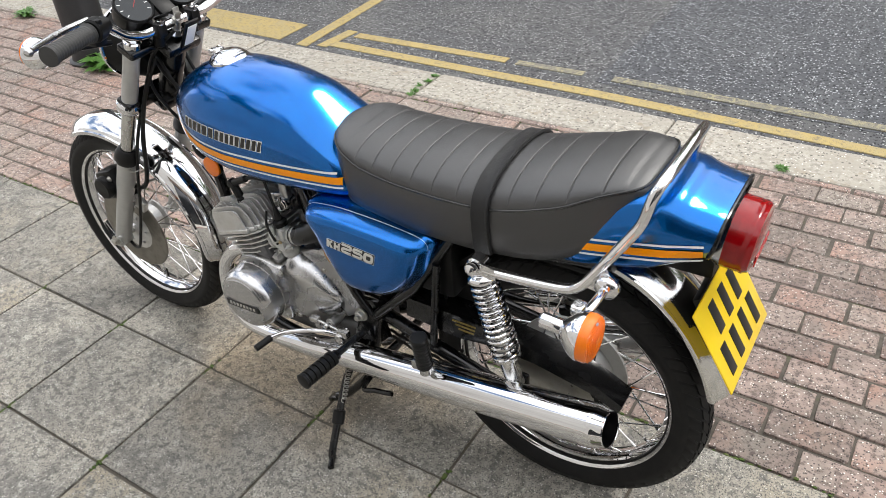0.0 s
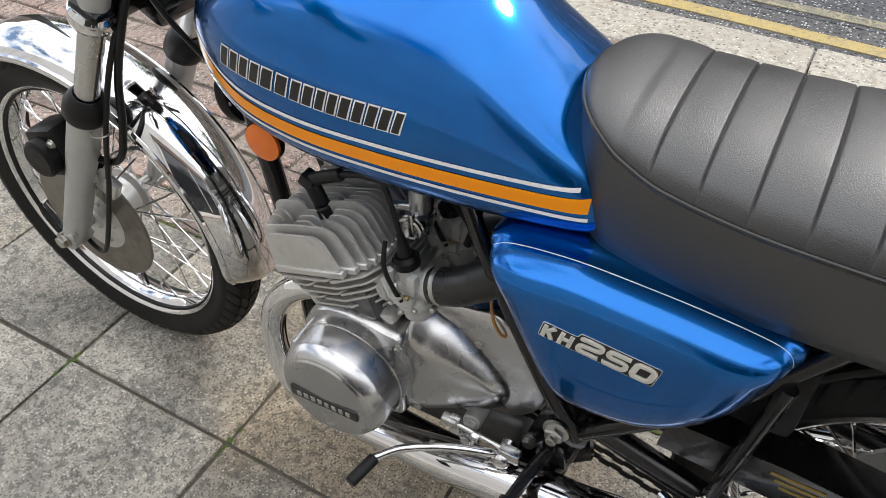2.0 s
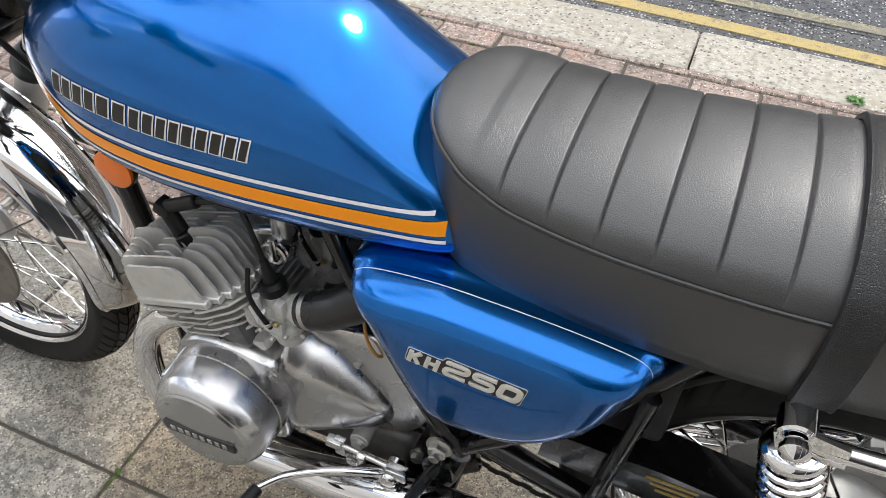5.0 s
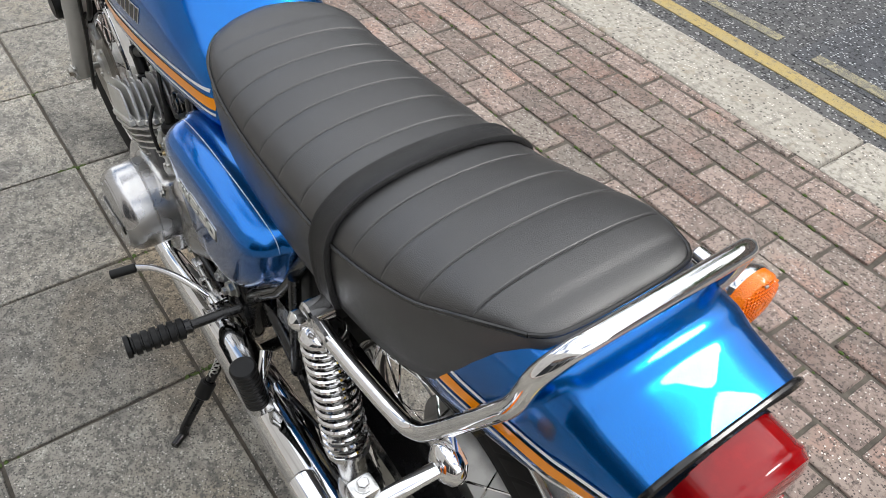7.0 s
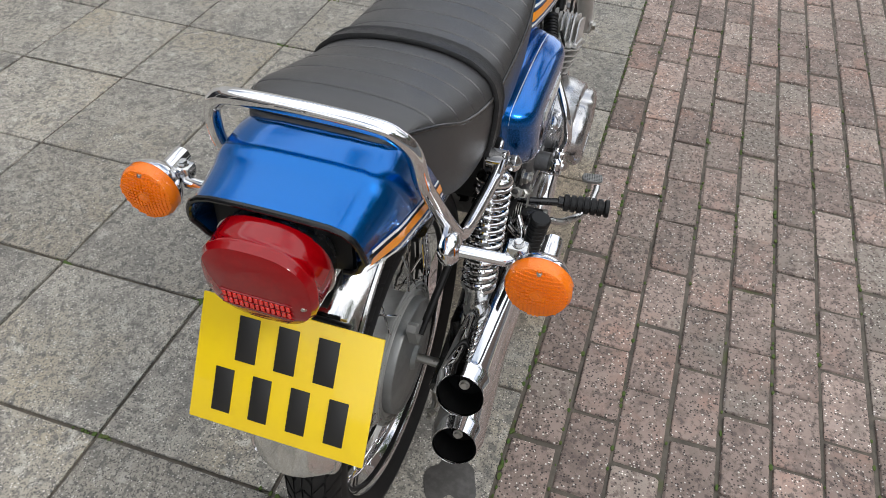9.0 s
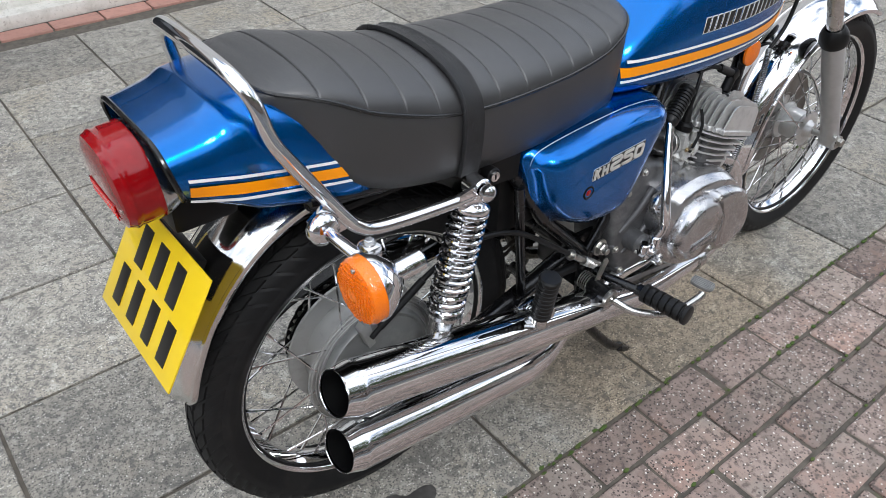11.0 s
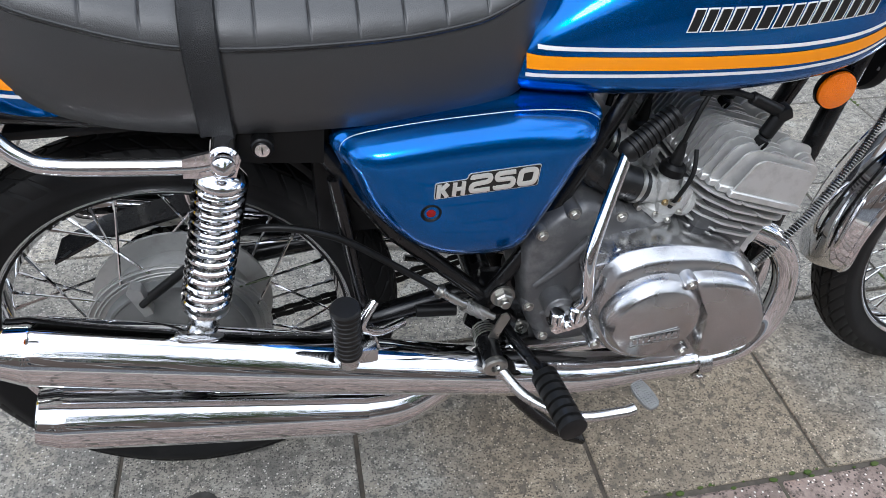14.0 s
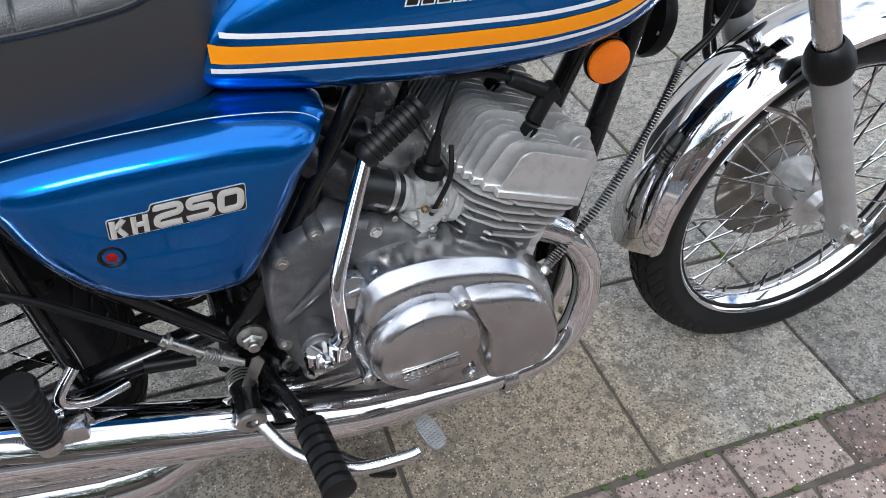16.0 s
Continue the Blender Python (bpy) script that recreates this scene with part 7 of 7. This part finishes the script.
ptsp = [(-30, -2.105), (0.86, -2.108)] + edge + [(-30, -6.9)]
a = [bm.verts.new((x, y, ROAD_Z - 0.004)) for x, y in ptsp]
b = [bm.verts.new((x, y, ROAD_Z + 0.002)) for x, y in ptsp]
ring_faces(bm, [a, b], True, False, True)
tagged(part("road_patch", bm, PATCH), "newer bluish asphalt patch in the road", "road", kind="structure")

# moss and small weeds in the joints
rw = random.Random(5)


def tuft(name, c, n, size, label, kind=""):
    """A small plant of thin curved leaves."""
    bm = bmesh.new()
    for _ in range(n):
        a, ln = rw.uniform(0, 6.28), size * rw.uniform(0.5, 1.0)
        o = Vector((c[0] + rw.gauss(0, size * 0.25), c[1] + rw.gauss(0, size * 0.12), c[2]))
        d = Vector((math.cos(a), math.sin(a), 0))
        w = Vector((-d.y, d.x, 0)) * ln * rw.uniform(0.10, 0.22)
        up = rw.uniform(0.25, 0.9)
        q = [o - w * 0.3, o + w * 0.3, o + d * ln * 0.5 + w + Vector((0, 0, ln * up * 0.6)), o + d * ln * 0.5 - w + Vector((0, 0, ln * up * 0.6)), o + d * ln + Vector((0, 0, ln * up * 0.5))]
        v = [bm.verts.new(p) for p in q]
        bm.faces.new((v[0], v[1], v[2], v[3]))
        bm.faces.new((v[3], v[2], v[4]))
    return tagged(part(name, bm, LEAF), label, "weed", "weeds in the paving", kind)


tuft("weed", (3.32, -1.07, 0.0), 60, 0.15, "leafy green weed at the foot of a dark post")
tuft("weed", (4.6, -1.42, 0.0), 40, 0.10, "leafy green weed beside the kerb")
for x, y in ((1.60, -1.50), (1.61, -1.56), (1.595, -1.62), (1.60, -1.69), (1.59, -1.46), (-0.08, -1.50), (-0.09, -1.49)):
    tuft("grass_tuft", (x, y, -0.004), 40, 0.026, "short green grass in a kerb joint")
bm = bmesh.new()
for _ in range(900):
    t = rw.random()
    if t < 0.30:
        x, y = rw.uniform(-1.5, 3.2), EDGE + rw.gauss(0, 0.004)
    elif t < 0.75:
        r = rw.randrange(0, 13)
        x, y = rw.gauss(rw.choice((0.2, 0.75, 1.1, 1.5, 2.1)), 0.16), EDGE - BW * (r + 1) + rw.gauss(0, 0.002)
    else:
        x, y = SX + PITCH * rw.choice((-2, -1, 0, 1, 2, 3)) + rw.gauss(0, 0.003), SY + PITCH_Y * rw.choice((0, 1, 2)) + rw.gauss(0, 0.02)
    s = rw.uniform(0.002, 0.0055)
    bmesh.ops.create_icosphere(bm, subdivisions=1, radius=s, matrix=Matrix.Translation((x, y, -0.003)) @ Matrix.Diagonal((1.6, 1.0, 0.8, 1)))
moss = part("moss", bm, MOSS)
tagged(moss, "bright green moss cushions in the paving joints", "moss", kind="stuff")
post = part("street_post", lathe([(0.0001, 0.0), (0.135, 0.0), (0.135, 0.012), (0.118, 0.02), (0.112, 0.06), (0.108, 1.6), (0.085, 1.68), (0.075, 3.2), (0.0001, 3.2)], (3.50, -1.12, 0.0), (0, 0, 1), 36), POST)
tagged(post, "dark painted iron street post on the pavement", "post")
stain = bmesh.new()
pts = [(0.06 * (1 + 0.22 * math.sin(3 * a + 1) + 0.12 * math.sin(5 * a)) * math.cos(a), 0.05 * (1 + 0.22 * math.sin(3 * a + 1) + 0.12 * math.sin(5 * a)) * math.sin(a)) for a in (2 * math.pi * i / 40 for i in range(40))]
va = [stain.verts.new((0.03 + x, 0.02 + y, 0.0012)) for x, y in pts]
vb = [stain.verts.new((0.03 + x * 0.93, 0.02 + y * 0.93, 0.0022)) for x, y in pts]
ring_faces(stain, [va, vb], True, False, True)
OIL = material("damp_stain", (0.055, 0.052, 0.048), 0.5, var=((60, (0.09, 0.085, 0.08), 0.45, 0.7),))
tagged(part("trim_oil_stain", stain, OIL), "dark damp stain on a slab", "stain", kind="structure")

# shop threshold beyond the slabs
STONE = material("pale_threshold_stone", (0.62, 0.60, 0.55), 0.6, var=((14, (0.48, 0.46, 0.41), 0.45, 0.7), (80, (0.40, 0.38, 0.34), 0.55, 0.7)))
TILE = material("pink_red_brick", (0.36, 0.19, 0.15), 0.8, pick=0.15, var=((30, (0.27, 0.15, 0.12), 0.45, 0.7),))
DARKGLASS = material("dark_shop_glass", (0.02, 0.022, 0.025), 0.08, coat=0.5)
sill = part("shop_threshold", merge(box((1.0, 2.925, 0.03), (16, 0.09, 0.06), 0.008), box((1.0, 2.985, 0.045), (16, 0.03, 0.09), 0.006), box((1.0, 3.02, 0.055), (16, 0.04, 0.11), 0.006)), STONE)
tagged(sill, "pale worn stone shop threshold with ridges", "threshold", kind="structure")
red_mesh = [slab_mesh("brick", 0.205, 0.098, 0.05, 0.004, TILE, 80 + k) for k in range(3)]
for i in range(-30, 44):
    lay("brick", red_mesh[i % 3], pavement, 0.12 + 0.213 * i, 2.825, 0.004, tilt=0.2, rnd=rnd)
shop = part("window_shop", box((-3.4, 3.05, 1.25), (7.2, 0.02, 2.3), 0.004), DARKGLASS)
tagged(shop, "dark glazed shop front", "shop window", kind="structure")

# plain buildings and trees that close the street, seen only as reflections
b1 = part("wall_shop", box((1.0, 3.25, 1.8), (40, 0.3, 3.6), 0.0), WALL)
tagged(b1, "plain pale building wall beside the pavement", "wall", kind="structure")
for i in range(5):
    part("glazing_bar", box((-7.0 + 1.8 * i, 3.03, 1.30), (0.09, 0.05, 2.2), 0.006), STONE, shop, "pale upright between panes")
part("fascia", box((-3.4, 3.03, 2.36), (7.3, 0.10, 0.42), 0.01), FACADE, shop, "brick-red fascia board")
b2 = part("wall_opposite", box((1.0, -12.5, 3.3), (60, 0.4, 6.8), 0.0), FACADE)
tagged(b2, "red brick building front across the road", "wall", kind="structure")
for i in range(-7, 9):
    for z in (1.6, 4.7):
        w = part("window", box((1.0 + 2.3 * i, -12.29, z), (1.15, 0.06, 1.75), 0.01), STONE, b2, "pale framed sash window")
        for dz in (-0.41, 0.41):
            part("pane", box((1.0 + 2.3 * i, -12.255, z + dz), (0.95, 0.02, 0.74), 0.002), DARKGLASS, w)
BARK = material("tree_bark", (0.10, 0.078, 0.055), 0.9, var=((20, (0.06, 0.048, 0.035), 0.4, 0.7),), bump=((40, 0.6, 0.01, "noise"),))
FOLIAGE = material("tree_foliage", (0.05, 0.095, 0.02), 0.6, var=((2, (0.075, 0.12, 0.03), 0.45, 0.7),))


def street_tree(c, h, seed):
    """A tapered trunk with limbs and a ragged crown of many small leaves."""
    rt = random.Random(seed)
    bm = tube([(c[0], c[1], ROAD_Z), (c[0] + 0.05, c[1], h * 0.25), (c[0] - 0.05, c[1] + 0.05, h * 0.55), (c[0], c[1], h * 0.9)], [0.19, 0.15, 0.10, 0.03], 12)
    tips = []
    for k in range(26):
        z0 = h * rt.uniform(0.36, 0.8)
        a, ln = rt.uniform(0, 6.28), rt.uniform(0.9, 2.3)
        p = Vector((c[0], c[1], z0))
        q = p + Vector((math.cos(a) * ln, math.sin(a) * ln, rt.uniform(0.4, 1.5)))
        tube([p, p.lerp(q, 0.5) + Vector((0, 0, 0.12)), q], [0.05, 0.035, 0.012], 6, bm=bm)
        tips += [p.lerp(q, 0.6), q, q + Vector((rt.gauss(0, 0.5), rt.gauss(0, 0.5), rt.gauss(0, 0.4)))]
    tree = tagged(part("tree", bm, BARK), "broad-leaved street tree across the road", "tree", "street trees")
    vs, fs = [], []
    for t in tips:
        for _ in range(70):
            p = t + Vector((rt.gauss(0, 0.34), rt.gauss(0, 0.34), rt.gauss(0, 0.28)))
            u = Vector((rt.gauss(0, 1), rt.gauss(0, 1), rt.gauss(0, 0.6))).normalized() * 0.075
            w = u.cross(Vector((rt.gauss(0, 1), rt.gauss(0, 1), rt.gauss(0, 1)))).normalized() * 0.045
            k = len(vs)
            vs += [p - u, p + w, p + u, p - w]
            fs.append((k, k + 1, k + 2, k + 3))
    me = bpy.data.meshes.new("crown")
    me.from_pydata(vs, [], fs)
    me.materials.append(FOLIAGE)
    crown = new("crown", me)
    crown.parent = tree
    tagged(crown, "ragged green crown of small leaves", kind="stuff")
    return tree


street_tree((2.4, -7.4), 7.6, 11)
street_tree((-6.2, -7.8), 7.0, 12)
street_tree((9.5, -7.6), 7.2, 13)
